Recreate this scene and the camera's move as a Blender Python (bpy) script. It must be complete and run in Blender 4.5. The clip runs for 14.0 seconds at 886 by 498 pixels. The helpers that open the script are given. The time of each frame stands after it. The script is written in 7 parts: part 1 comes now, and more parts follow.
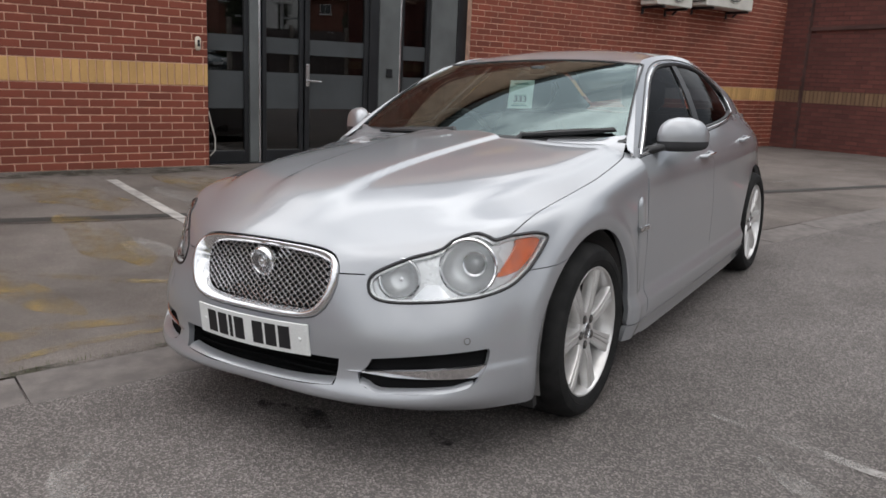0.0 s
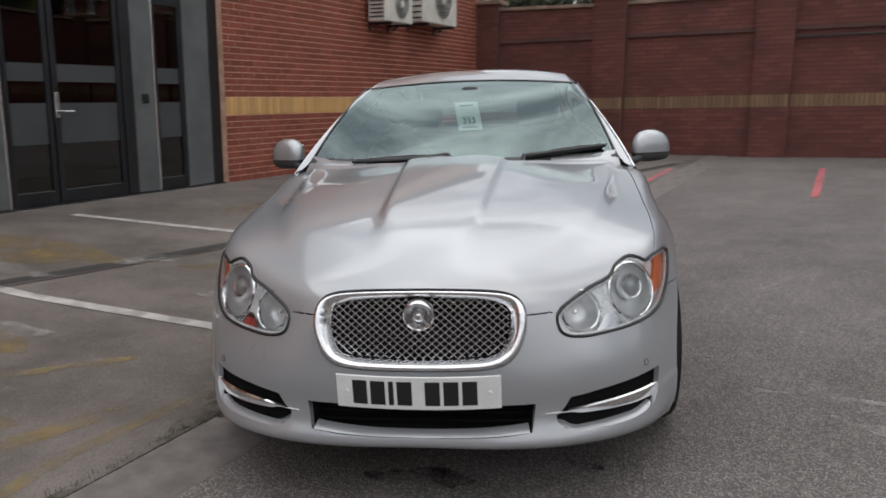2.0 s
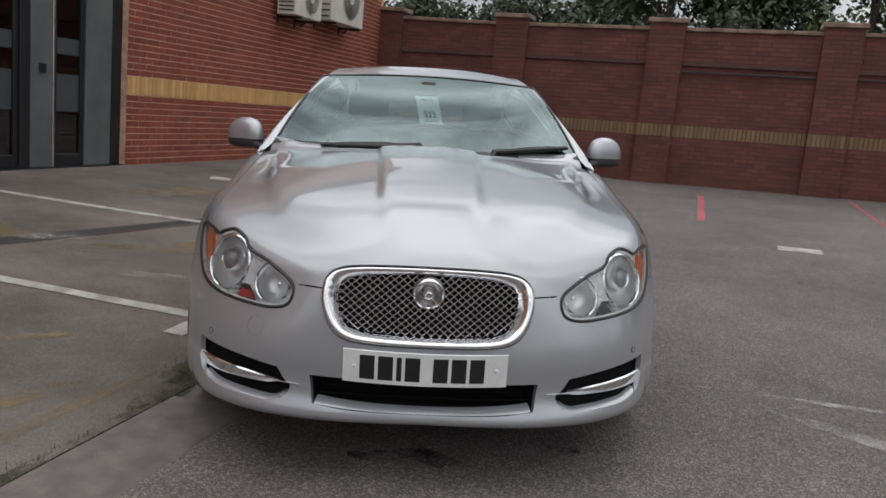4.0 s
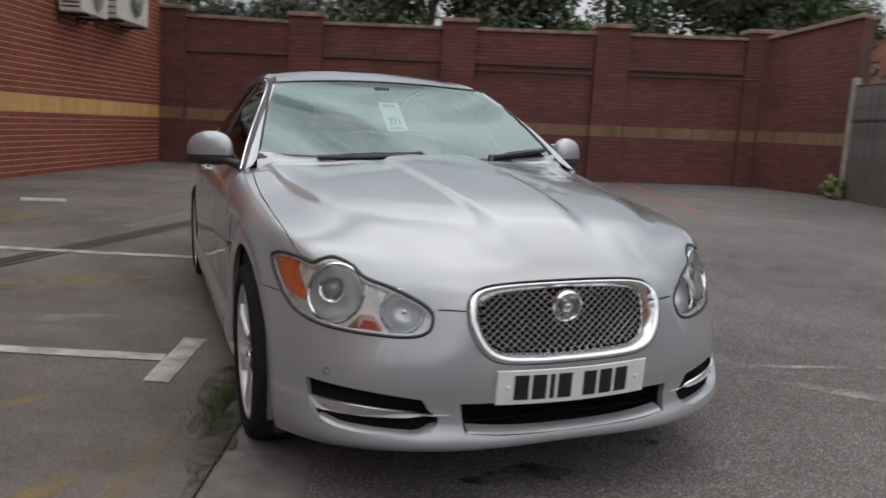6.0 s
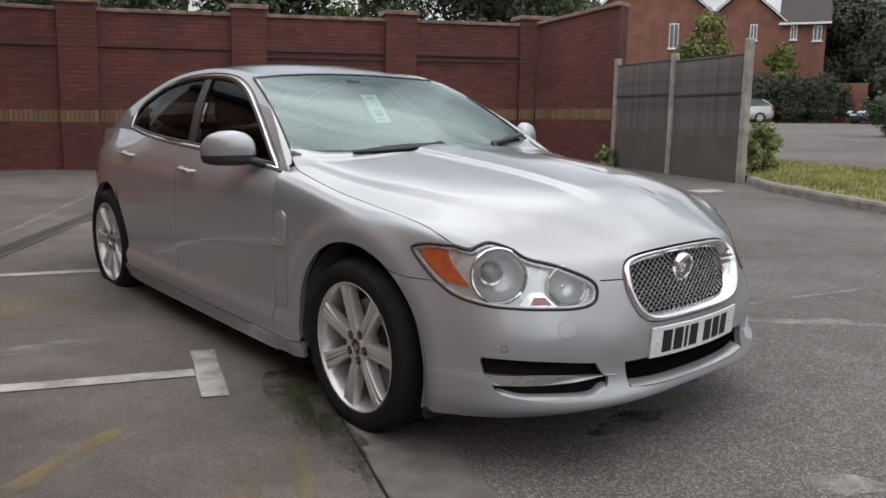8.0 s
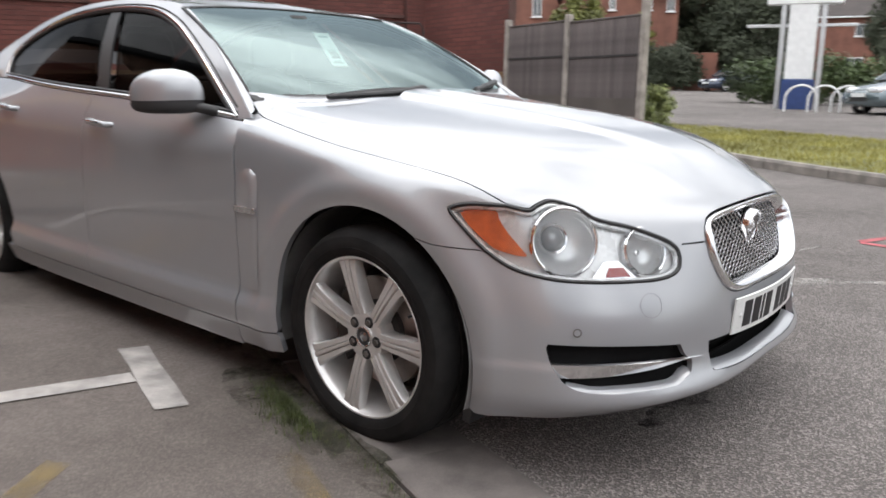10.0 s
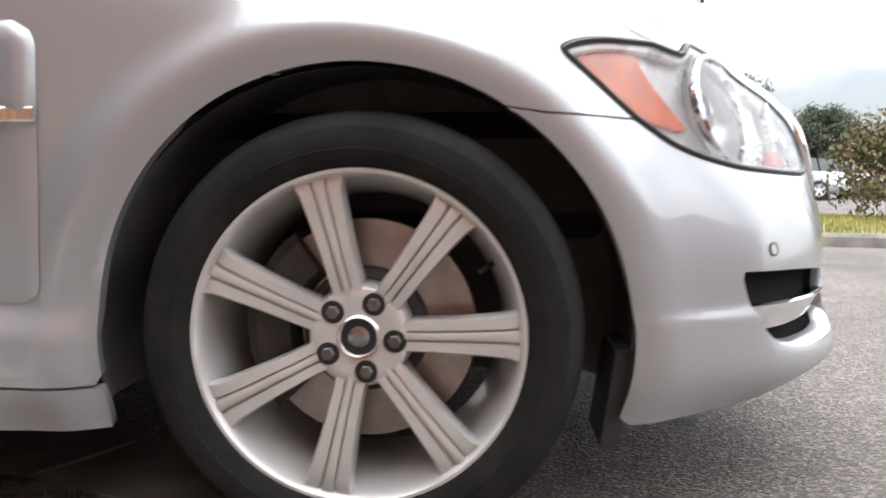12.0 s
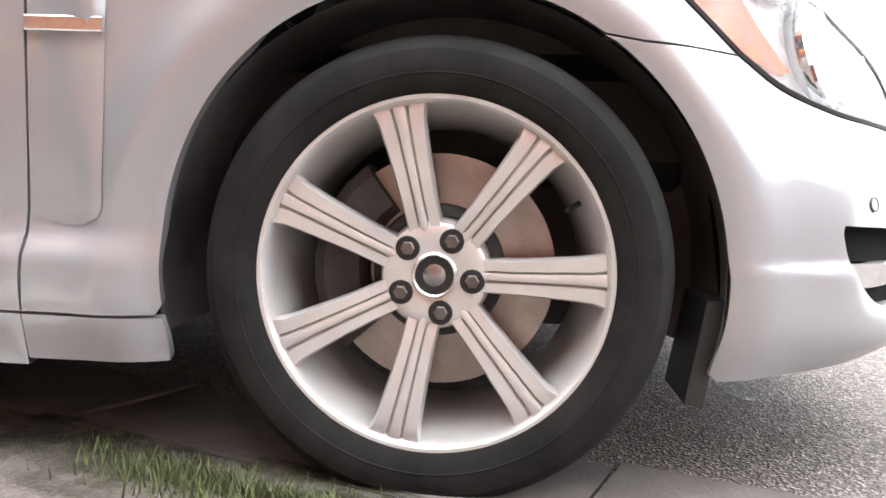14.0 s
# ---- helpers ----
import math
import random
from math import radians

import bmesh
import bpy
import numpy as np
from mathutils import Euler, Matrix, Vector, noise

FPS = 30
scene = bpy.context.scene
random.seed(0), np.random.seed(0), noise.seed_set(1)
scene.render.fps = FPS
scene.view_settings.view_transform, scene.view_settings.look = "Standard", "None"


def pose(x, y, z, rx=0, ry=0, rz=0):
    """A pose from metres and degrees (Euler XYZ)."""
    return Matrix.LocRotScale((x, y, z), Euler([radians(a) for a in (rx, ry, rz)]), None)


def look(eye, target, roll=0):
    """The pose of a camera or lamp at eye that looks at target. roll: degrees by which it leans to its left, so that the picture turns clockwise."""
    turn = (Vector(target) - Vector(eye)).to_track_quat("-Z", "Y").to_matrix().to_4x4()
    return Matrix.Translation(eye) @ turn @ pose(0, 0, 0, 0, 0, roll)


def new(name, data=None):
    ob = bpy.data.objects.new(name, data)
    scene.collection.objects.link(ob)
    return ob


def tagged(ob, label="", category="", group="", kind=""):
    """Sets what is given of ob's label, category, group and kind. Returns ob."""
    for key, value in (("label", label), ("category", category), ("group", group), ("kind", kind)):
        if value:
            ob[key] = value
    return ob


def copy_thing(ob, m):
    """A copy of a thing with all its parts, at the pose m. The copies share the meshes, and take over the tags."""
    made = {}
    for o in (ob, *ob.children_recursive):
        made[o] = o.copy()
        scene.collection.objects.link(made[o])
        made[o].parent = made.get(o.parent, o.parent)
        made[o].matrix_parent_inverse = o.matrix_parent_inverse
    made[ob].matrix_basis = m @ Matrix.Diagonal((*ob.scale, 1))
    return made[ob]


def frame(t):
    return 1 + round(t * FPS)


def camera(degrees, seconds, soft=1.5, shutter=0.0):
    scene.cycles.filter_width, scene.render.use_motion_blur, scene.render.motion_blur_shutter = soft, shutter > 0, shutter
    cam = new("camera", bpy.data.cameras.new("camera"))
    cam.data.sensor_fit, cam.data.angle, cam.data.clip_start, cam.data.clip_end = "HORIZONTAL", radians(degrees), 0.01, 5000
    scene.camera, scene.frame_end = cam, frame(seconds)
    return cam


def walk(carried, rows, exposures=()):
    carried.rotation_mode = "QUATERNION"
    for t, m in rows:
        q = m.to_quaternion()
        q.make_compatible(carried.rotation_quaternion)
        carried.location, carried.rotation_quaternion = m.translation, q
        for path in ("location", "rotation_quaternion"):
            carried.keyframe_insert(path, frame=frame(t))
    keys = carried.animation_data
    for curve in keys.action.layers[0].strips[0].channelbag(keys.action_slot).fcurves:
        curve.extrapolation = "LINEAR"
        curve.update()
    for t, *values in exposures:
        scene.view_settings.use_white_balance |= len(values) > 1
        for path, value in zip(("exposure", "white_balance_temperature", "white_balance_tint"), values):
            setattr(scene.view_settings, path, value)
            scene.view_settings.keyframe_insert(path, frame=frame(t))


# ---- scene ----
cam = camera(58.0, 14.0, soft=1.6, shutter=0.5)
PATH = [
    (0, (2.786, -1.946, 1.306), (1.242, -0.749, 0.875), 2.59),
    (0.5, (2.612, -2.108, 1.324), (1.139, -0.821, 0.909), 4.70),
    (1, (2.288, -2.379, 1.314), (0.983, -0.900, 0.985), 2.88),
    (1.5, (1.856, -2.638, 1.321), (0.625, -1.111, 0.927), 0.48),
    (2, (1.436, -2.918, 1.322), (0.546, -1.167, 0.943), 0.28),
    (2.5, (1.158, -3.027, 1.297), (0.345, -1.230, 0.963), 1.63),
    (3, (1.088, -3.126, 1.265), (0.390, -1.279, 0.947), 3.97),
    (5.5, (0.432, -3.165, 1.170), (0.115, -1.221, 0.823), 2.84),
    (6, (-0.172, -3.241, 1.161), (-0.143, -1.263, 0.866), 3.57),
    (6.5, (-0.708, -3.202, 1.082), (-0.463, -1.242, 0.769), 1.18),
    (7, (-1.164, -3.169, 1.115), (-0.618, -1.267, 0.823), 0.18),
    (7.5, (-1.455, -3.178, 1.136), (-0.795, -1.315, 0.830), -1.14),
    (8, (-1.522, -3.189, 1.128), (-0.857, -1.328, 0.823), 1.05),
    (10.5, (-1.822, -2.013, 0.898), (-0.611, -0.464, 0.533), 0.25),
    (11, (-1.836, -1.498, 0.756), (-0.275, -0.275, 0.496), -2.41),
    (11.5, (-1.855, -1.080, 0.682), (-0.144, -0.094, 0.367), -0.93),
    (12, (-1.867, -0.904, 0.474), (-0.043, -0.089, 0.384), -0.94),
    (12.5, (-1.852, -0.754, 0.423), (-0.041, 0.096, 0.411), 0.40),
    (13, (-1.845, -0.776, 0.392), (-0.022, 0.043, 0.303), 0.27),
    (13.5, (-1.849, -0.767, 0.391), (-0.036, 0.070, 0.286), 1.59),
    (14, (-1.849, -0.787, 0.387), (-0.038, 0.056, 0.283), 1.39),
]
EXPOSURES = [(0, 0.34), (3, 0.0), (5.5, -0.02), (6.5, -0.04), (8, 0.26), (10.5, 0.87), (11, 0.9), (11.5, 1.3), (12, 1.62), (12.5, 1.95), (13, 2.15), (14, 2.4)]
walk(cam, [(t, look(eye, target, roll)) for t, eye, target, roll in PATH], EXPOSURES)

# ---- world and sun: a bright overcast sky with broken cloud ----
world = bpy.data.worlds.new("overcast")
world.use_nodes = True
scene.world = world
wn, wl = world.node_tree.nodes, world.node_tree.links
wn.clear()
sky = wn.new("ShaderNodeTexSky")
sky.sky_type, sky.sun_disc = "NISHITA", False
sky.sun_elevation, sky.sun_rotation = radians(70), radians(117)
sky.dust_density, sky.air_density = 3.0, 1.0
w_co = wn.new("ShaderNodeTexCoord")
w_map = wn.new("ShaderNodeMapping")
w_map.inputs["Scale"].default_value = (1.0, 1.0, 1.3)
w_map.inputs["Location"].default_value = (2.58, -1.19, -1.87)
w_noise = wn.new("ShaderNodeTexNoise")
w_noise.inputs["Scale"].default_value = 2.4
w_noise.inputs["Detail"].default_value = 5.0
w_noise.inputs["Roughness"].default_value = 0.55
w_noise.inputs["Distortion"].default_value = 0.4
w_ramp = wn.new("ShaderNodeValToRGB")
w_ramp.color_ramp.elements[0].position, w_ramp.color_ramp.elements[1].position = 0.40, 0.66
w_ramp.color_ramp.elements[0].color = (3.7, 3.85, 4.1, 1)
w_ramp.color_ramp.elements[1].color = (13.6, 13.6, 13.7, 1)
w_sep, w_grad, w_tone = wn.new("ShaderNodeSeparateXYZ"), wn.new("ShaderNodeMapRange"), wn.new("ShaderNodeMixRGB")
w_grad.inputs["To Min"].default_value, w_grad.inputs["To Max"].default_value = 0.40, 1.40
w_side, w_both, w_dot = wn.new("ShaderNodeMapRange"), wn.new("ShaderNodeMath"), wn.new("ShaderNodeVectorMath")
w_dot.operation = "DOT_PRODUCT"
w_dot.inputs[1].default_value = (0.85, 0.36, 0.0)
w_side.inputs["From Min"].default_value = -1.0
w_side.inputs["To Min"].default_value, w_side.inputs["To Max"].default_value = 1.36, 0.64
w_both.operation = "MULTIPLY"
w_tone.blend_type = "MULTIPLY"
w_tone.inputs["Fac"].default_value = 1.0
w_mix = wn.new("ShaderNodeMixRGB")
w_mix.inputs["Fac"].default_value = 0.86
w_bg = wn.new("ShaderNodeBackground")
w_bg.inputs["Strength"].default_value = 0.15
w_out = wn.new("ShaderNodeOutputWorld")
wl.new(w_co.outputs["Generated"], w_map.inputs["Vector"])
wl.new(w_map.outputs["Vector"], w_noise.inputs["Vector"])
wl.new(w_noise.outputs["Fac"], w_ramp.inputs["Fac"])
wl.new(sky.outputs["Color"], w_mix.inputs["Color1"])
wl.new(w_co.outputs["Generated"], w_sep.inputs["Vector"])
wl.new(w_sep.outputs["Z"], w_grad.inputs["Value"])
wl.new(w_ramp.outputs["Color"], w_tone.inputs["Color1"])
wl.new(w_co.outputs["Generated"], w_dot.inputs[0])
wl.new(w_dot.outputs["Value"], w_side.inputs["Value"])
wl.new(w_grad.outputs["Result"], w_both.inputs[0]), wl.new(w_side.outputs["Result"], w_both.inputs[1])
wl.new(w_both.outputs["Value"], w_tone.inputs["Color2"])
wl.new(w_tone.outputs["Color"], w_mix.inputs["Color2"])
wl.new(w_mix.outputs["Color"], w_bg.inputs["Color"])
wl.new(w_bg.outputs["Background"], w_out.inputs["Surface"])
sun = new("sun", bpy.data.lights.new("sun", "SUN"))
sun.data.energy, sun.data.angle, sun.data.color = 0.6, radians(110), (1.0, 0.97, 0.92)
sun.matrix_basis = look((4, -2, 12), (0, 0, 0))

# ---- mesh tools ----
class Geo:
    """Vertices and faces of one mesh."""

    def __init__(self):
        self.v, self.f, self.n = [], [], None

    def add(self, verts, faces):
        k = len(self.v)
        self.v += [tuple(p) for p in verts]
        self.f += [tuple(i + k for i in q) for q in faces]
        return self

    def box(self, a, b, c=0.0):
        """A box from corner a to corner b, with its edges cut by c."""
        (x0, y0, z0), (x1, y1, z1) = a, b
        if not c:
            return self.add([(x0, y0, z0), (x1, y0, z0), (x1, y1, z0), (x0, y1, z0), (x0, y0, z1), (x1, y0, z1), (x1, y1, z1), (x0, y1, z1)],
                            [(0, 3, 2, 1), (4, 5, 6, 7), (0, 1, 5, 4), (1, 2, 6, 5), (2, 3, 7, 6), (3, 0, 4, 7)])
        ring = lambda d, z: [(x0 + d, y0 + c, z), (x0 + c, y0 + d, z), (x1 - c, y0 + d, z), (x1 - d, y0 + c, z), (x1 - d, y1 - c, z), (x1 - c, y1 - d, z), (x0 + c, y1 - d, z), (x0 + d, y1 - c, z)]
        return self.loft([ring(c, z0), ring(0, z0 + c), ring(0, z1 - c), ring(c, z1)], closed=True, caps=True)

    def loft(self, rings, closed=False, caps=False):
        n, k = len(rings[0]), len(self.v)
        m = n if closed else n - 1
        faces = [(i * n + j, i * n + (j + 1) % n, (i + 1) * n + (j + 1) % n, (i + 1) * n + j) for i in range(len(rings) - 1) for j in range(m)]
        if caps:
            faces += [tuple(range(n - 1, -1, -1)), tuple((len(rings) - 1) * n + j for j in range(n))]
        return self.add([p for r in rings for p in r], faces)

    def tube(self, path, r, n=8, caps=True, squash=None):
        """A round bar along a path; r is one radius or one for each point."""
        pts = [Vector(p) for p in path]
        rings, side = [], None
        for i, p in enumerate(pts):
            d = (pts[min(i + 1, len(pts) - 1)] - pts[max(i - 1, 0)]).normalized()
            side = (side - d * side.dot(d)).normalized() if side else d.orthogonal().normalized()
            up = d.cross(side)
            q = r[i] if isinstance(r, (list, tuple)) else r
            rings.append([p + (side * math.cos(a) + up * math.sin(a)) * q for a in [2 * math.pi * j / n for j in range(n)]])
        return self.loft(rings, closed=True, caps=caps)

    def lathe(self, profile, n=32, caps=False):
        """(radius, height) pairs turned about z."""
        return self.loft([[(r * math.cos(2 * math.pi * j / n), r * math.sin(2 * math.pi * j / n), z) for j in range(n)] for r, z in profile], closed=True, caps=caps)

    def moved(self, m):
        self.v = [tuple(m @ Vector(p)) for p in self.v]
        return self


def mesh_of(name, geo, material, smooth=False, sharp=40):
    me = bpy.data.meshes.new(name)
    me.from_pydata(geo.v, [], geo.f)
    me.materials.append(material)
    if smooth:
        me.polygons.foreach_set("use_smooth", [True] * len(me.polygons))
        me.set_sharp_from_angle(angle=radians(sharp))
    me.update()
    if smooth and geo.n:
        me.normals_split_custom_set_from_vertices(geo.n)
    return me


def part(name, geo, material, parent=None, label="", smooth=False, sharp=40):
    ob = new(name, mesh_of(name, geo, material, smooth, sharp))
    ob.parent = parent
    return tagged(ob, label)


def thing(name, label, category, m=None, group="", kind=""):
    ob = new(name)
    ob.empty_display_size = 0.2
    if m:
        ob.matrix_basis = m
    return tagged(ob, label, category, group, kind)


def solid(name, geo, material, label, category, group="", kind="", smooth=False, m=None):
    ob = new(name, mesh_of(name, geo, material, smooth))
    if m:
        ob.matrix_basis = m
    return tagged(ob, label, category, group, kind)


def spline(points, x):
    """A smooth curve through (x, value) pairs, monotone between them."""
    p = points
    if x <= p[0][0]:
        return p[0][1]
    if x >= p[-1][0]:
        return p[-1][1]
    s = [(b[1] - a[1]) / (b[0] - a[0]) for a, b in zip(p, p[1:])]
    m = [s[0]] + [0 if a * b <= 0 else 2 * a * b / (a + b) for a, b in zip(s, s[1:])] + [s[-1]]
    i = max(k for k in range(len(p) - 1) if p[k][0] <= x)
    h = p[i + 1][0] - p[i][0]
    t = (x - p[i][0]) / h
    return (2 * t**3 - 3 * t * t + 1) * p[i][1] + (t**3 - 2 * t * t + t) * h * m[i] + (3 * t * t - 2 * t**3) * p[i + 1][1] + (t**3 - t * t) * h * m[i + 1]


def smoothstep(a, b, x):
    t = min(1, max(0, (x - a) / (b - a)))
    return t * t * (3 - 2 * t)

# ---- materials ----
def surface(name, colour, rough=0.6, metal=0.0, vary=0.12, scale=6.0, fine=90.0, bump=0.2, depth=0.002, tint=None, random=None, coat=0.0, spec=0.5, fine_vary=0.08):
    """A node material: a base colour with stains and grain at two scales, uneven roughness and fine relief."""
    m = bpy.data.materials.new(name)
    m.use_nodes = True
    n, l = m.node_tree.nodes, m.node_tree.links
    bsdf = n["Principled BSDF"]
    co = n.new("ShaderNodeTexCoord")
    big, small = n.new("ShaderNodeTexNoise"), n.new("ShaderNodeTexNoise")
    big.inputs["Scale"].default_value, big.inputs["Detail"].default_value = scale, 5
    small.inputs["Scale"].default_value, small.inputs["Detail"].default_value = fine, 3
    for k in (big, small):
        l.new(co.outputs["Object"], k.inputs["Vector"])
    dark = [c * (1 - vary) for c in colour]
    light = list(tint) if tint else [min(1, c * (1 + vary)) for c in colour]
    ramp = n.new("ShaderNodeValToRGB")
    ramp.color_ramp.elements[0].position, ramp.color_ramp.elements[1].position = 0.35, 0.65
    ramp.color_ramp.elements[0].color, ramp.color_ramp.elements[1].color = (*dark, 1), (*light, 1)
    l.new(big.outputs["Fac"], ramp.inputs["Fac"])
    hsv = n.new("ShaderNodeHueSaturation")
    grain = n.new("ShaderNodeMapRange")
    grain.inputs["To Min"].default_value, grain.inputs["To Max"].default_value = 1 - fine_vary * 2, 1 + fine_vary * 2
    l.new(small.outputs["Fac"], grain.inputs["Value"])
    value = grain.outputs["Result"]
    if random:
        src = n.new("ShaderNodeObjectInfo").outputs["Random"] if random == "object" else n.new("ShaderNodeNewGeometry").outputs["Random Per Island"]
        span = n.new("ShaderNodeMapRange")
        span.inputs["To Min"].default_value, span.inputs["To Max"].default_value = 0.82, 1.17
        l.new(src, span.inputs["Value"])
        mul = n.new("ShaderNodeMath")
        mul.operation = "MULTIPLY"
        l.new(value, mul.inputs[0]), l.new(span.outputs["Result"], mul.inputs[1])
        value = mul.outputs["Value"]
    l.new(value, hsv.inputs["Value"])
    l.new(ramp.outputs["Color"], hsv.inputs["Color"])
    l.new(hsv.outputs["Color"], bsdf.inputs["Base Color"])
    r = n.new("ShaderNodeMapRange")
    r.inputs["To Min"].default_value, r.inputs["To Max"].default_value = max(0.02, rough * 0.85), min(1, rough * 1.15)
    l.new(big.outputs["Fac"], r.inputs["Value"])
    l.new(r.outputs["Result"], bsdf.inputs["Roughness"])
    bsdf.inputs["Metallic"].default_value = metal
    bsdf.inputs["Coat Weight"].default_value = coat
    bsdf.inputs["Coat Roughness"].default_value = 0.03
    bsdf.inputs["Specular IOR Level"].default_value = spec
    if bump:
        b = n.new("ShaderNodeBump")
        b.inputs["Strength"].default_value, b.inputs["Distance"].default_value = bump, depth
        l.new(small.outputs["Fac"], b.inputs["Height"])
        l.new(b.outputs["Normal"], bsdf.inputs["Normal"])
    return m


BRICK = surface("brick_red", (0.215, 0.053, 0.031), 0.85, vary=0.13, scale=3, fine=160, bump=0.5, random="object")
BRICK_STUFF = surface("brick_red_joined", (0.215, 0.053, 0.031), 0.85, vary=0.13, scale=3, fine=160, bump=0.5, random="island")
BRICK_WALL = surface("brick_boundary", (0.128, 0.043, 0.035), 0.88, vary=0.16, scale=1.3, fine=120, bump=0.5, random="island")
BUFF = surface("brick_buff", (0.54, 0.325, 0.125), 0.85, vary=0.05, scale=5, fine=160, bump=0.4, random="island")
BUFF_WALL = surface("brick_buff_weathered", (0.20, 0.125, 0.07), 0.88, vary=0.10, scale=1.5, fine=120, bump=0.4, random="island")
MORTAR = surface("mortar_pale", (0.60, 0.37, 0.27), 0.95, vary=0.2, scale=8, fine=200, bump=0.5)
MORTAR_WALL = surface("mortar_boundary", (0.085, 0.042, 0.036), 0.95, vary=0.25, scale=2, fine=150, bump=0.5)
COPING = surface("coping", (0.22, 0.15, 0.115), 0.9, vary=0.3, scale=4, fine=90, bump=0.5)


def ground_material(name, base, stone, stain, scale, rough, bump, patch=(0.9, 0.35), few=(0.35, 0.85), depth=0.004):
    """Tarmac or concrete: chips in a binder, worn patches, stains and oil marks."""
    m = bpy.data.materials.new(name)
    m.use_nodes = True
    n, l = m.node_tree.nodes, m.node_tree.links
    bsdf = n["Principled BSDF"]
    co = n.new("ShaderNodeTexCoord")
    vor = n.new("ShaderNodeTexVoronoi")
    vor.inputs["Scale"].default_value = scale
    fine = n.new("ShaderNodeTexNoise")
    fine.inputs["Scale"].default_value, fine.inputs["Detail"].default_value = scale * 0.55, 5
    mid, wide = n.new("ShaderNodeTexNoise"), n.new("ShaderNodeTexNoise")
    mid.inputs["Scale"].default_value, mid.inputs["Detail"].default_value, mid.inputs["Roughness"].default_value = 2.6, 8, 0.65
    wide.inputs["Scale"].default_value, wide.inputs["Detail"].default_value = patch[1], 6
    for k in (vor, fine, mid, wide):
        l.new(co.outputs["Object"], k.inputs["Vector"])
    chip = n.new("ShaderNodeMixRGB")
    chip.inputs["Color1"].default_value, chip.inputs["Color2"].default_value = (*base, 1), (*stone, 1)
    pick = n.new("ShaderNodeMapRange")
    pick.inputs["From Min"].default_value, pick.inputs["From Max"].default_value = few
    sep = n.new("ShaderNodeSeparateColor")
    l.new(vor.outputs["Color"], sep.inputs["Color"])
    l.new(sep.outputs["Red"], pick.inputs["Value"])
    l.new(pick.outputs["Result"], chip.inputs["Fac"])
    worn = n.new("ShaderNodeMixRGB")
    worn.blend_type = "MULTIPLY"
    worn.inputs["Fac"].default_value = patch[0]
    ramp = n.new("ShaderNodeValToRGB")
    ramp.color_ramp.elements[0].position, ramp.color_ramp.elements[1].position = 0.33, 0.68
    ramp.color_ramp.elements[0].color, ramp.color_ramp.elements[1].color = (*stain, 1), (1.12, 1.1, 1.08, 1)
    both = n.new("ShaderNodeMath")
    both.operation = "MULTIPLY_ADD"
    both.inputs[1].default_value = 0.45
    scaled = n.new("ShaderNodeMath")
    scaled.operation = "MULTIPLY"
    scaled.inputs[1].default_value = 0.55
    l.new(wide.outputs["Fac"], scaled.inputs[0])
    l.new(mid.outputs["Fac"], both.inputs[0]), l.new(scaled.outputs["Value"], both.inputs[2])
    l.new(both.outputs["Value"], ramp.inputs["Fac"])
    l.new(chip.outputs["Color"], worn.inputs["Color1"]), l.new(ramp.outputs["Color"], worn.inputs["Color2"])
    l.new(worn.outputs["Color"], bsdf.inputs["Base Color"])
    bsdf.inputs["Roughness"].default_value = rough
    bsdf.inputs["Specular IOR Level"].default_value = 0.35
    h = n.new("ShaderNodeMath")
    h.operation = "ADD"
    l.new(vor.outputs["Distance"], h.inputs[0]), l.new(fine.outputs["Fac"], h.inputs[1])
    b = n.new("ShaderNodeBump")
    b.inputs["Strength"].default_value, b.inputs["Distance"].default_value = bump, depth
    l.new(h.outputs["Value"], b.inputs["Height"])
    l.new(b.outputs["Normal"], bsdf.inputs["Normal"])
    return m


TARMAC = ground_material("tarmac", (0.138, 0.126, 0.121), (0.365, 0.335, 0.32), (0.50, 0.48, 0.46), 165, 0.80, 1.0, (0.9, 0.45), (0.5, 1.0), 0.007)
CONCRETE = ground_material("concrete_worn", (0.163, 0.144, 0.133), (0.248, 0.222, 0.205), (0.37, 0.35, 0.33), 190, 0.85, 0.7, (0.95, 0.75), (0.4, 1.0), 0.005)
PAINT_WHITE = surface("road_paint_white", (0.37, 0.35, 0.33), 0.8, vary=0.3, scale=9, fine=120, bump=0.5)
PAINT_RED = surface("road_paint_red", (0.36, 0.09, 0.10), 0.8, vary=0.3, scale=7, fine=120, bump=0.4)
KERB_FLUSH = surface("kerb_flush", (0.138, 0.122, 0.114), 0.88, vary=0.22, scale=9, fine=140, bump=0.6)
KERB = surface("kerb_concrete", (0.22, 0.20, 0.18), 0.85, vary=0.25, scale=7, fine=140, bump=0.6)
GRASS = surface("grass_blade", (0.080, 0.100, 0.034), 0.7, vary=0.35, scale=20, fine=60, bump=0, random="island")
LAWN = surface("lawn_soil", (0.16, 0.16, 0.055), 0.9, vary=0.4, scale=4, fine=40, bump=0.8, depth=0.02)
TIMBER = surface("fence_timber", (0.118, 0.100, 0.097), 0.85, vary=0.3, scale=3, fine=40, bump=0.4, random="object")
CONCRETE_POST = surface("concrete_post", (0.30, 0.27, 0.24), 0.9, vary=0.25, scale=6, fine=120, bump=0.5)
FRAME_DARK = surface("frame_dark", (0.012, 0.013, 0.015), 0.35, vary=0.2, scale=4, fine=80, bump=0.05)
ALU = surface("aluminium", (0.55, 0.56, 0.57), 0.35, metal=0.9, vary=0.08, scale=6, fine=140, bump=0.05)


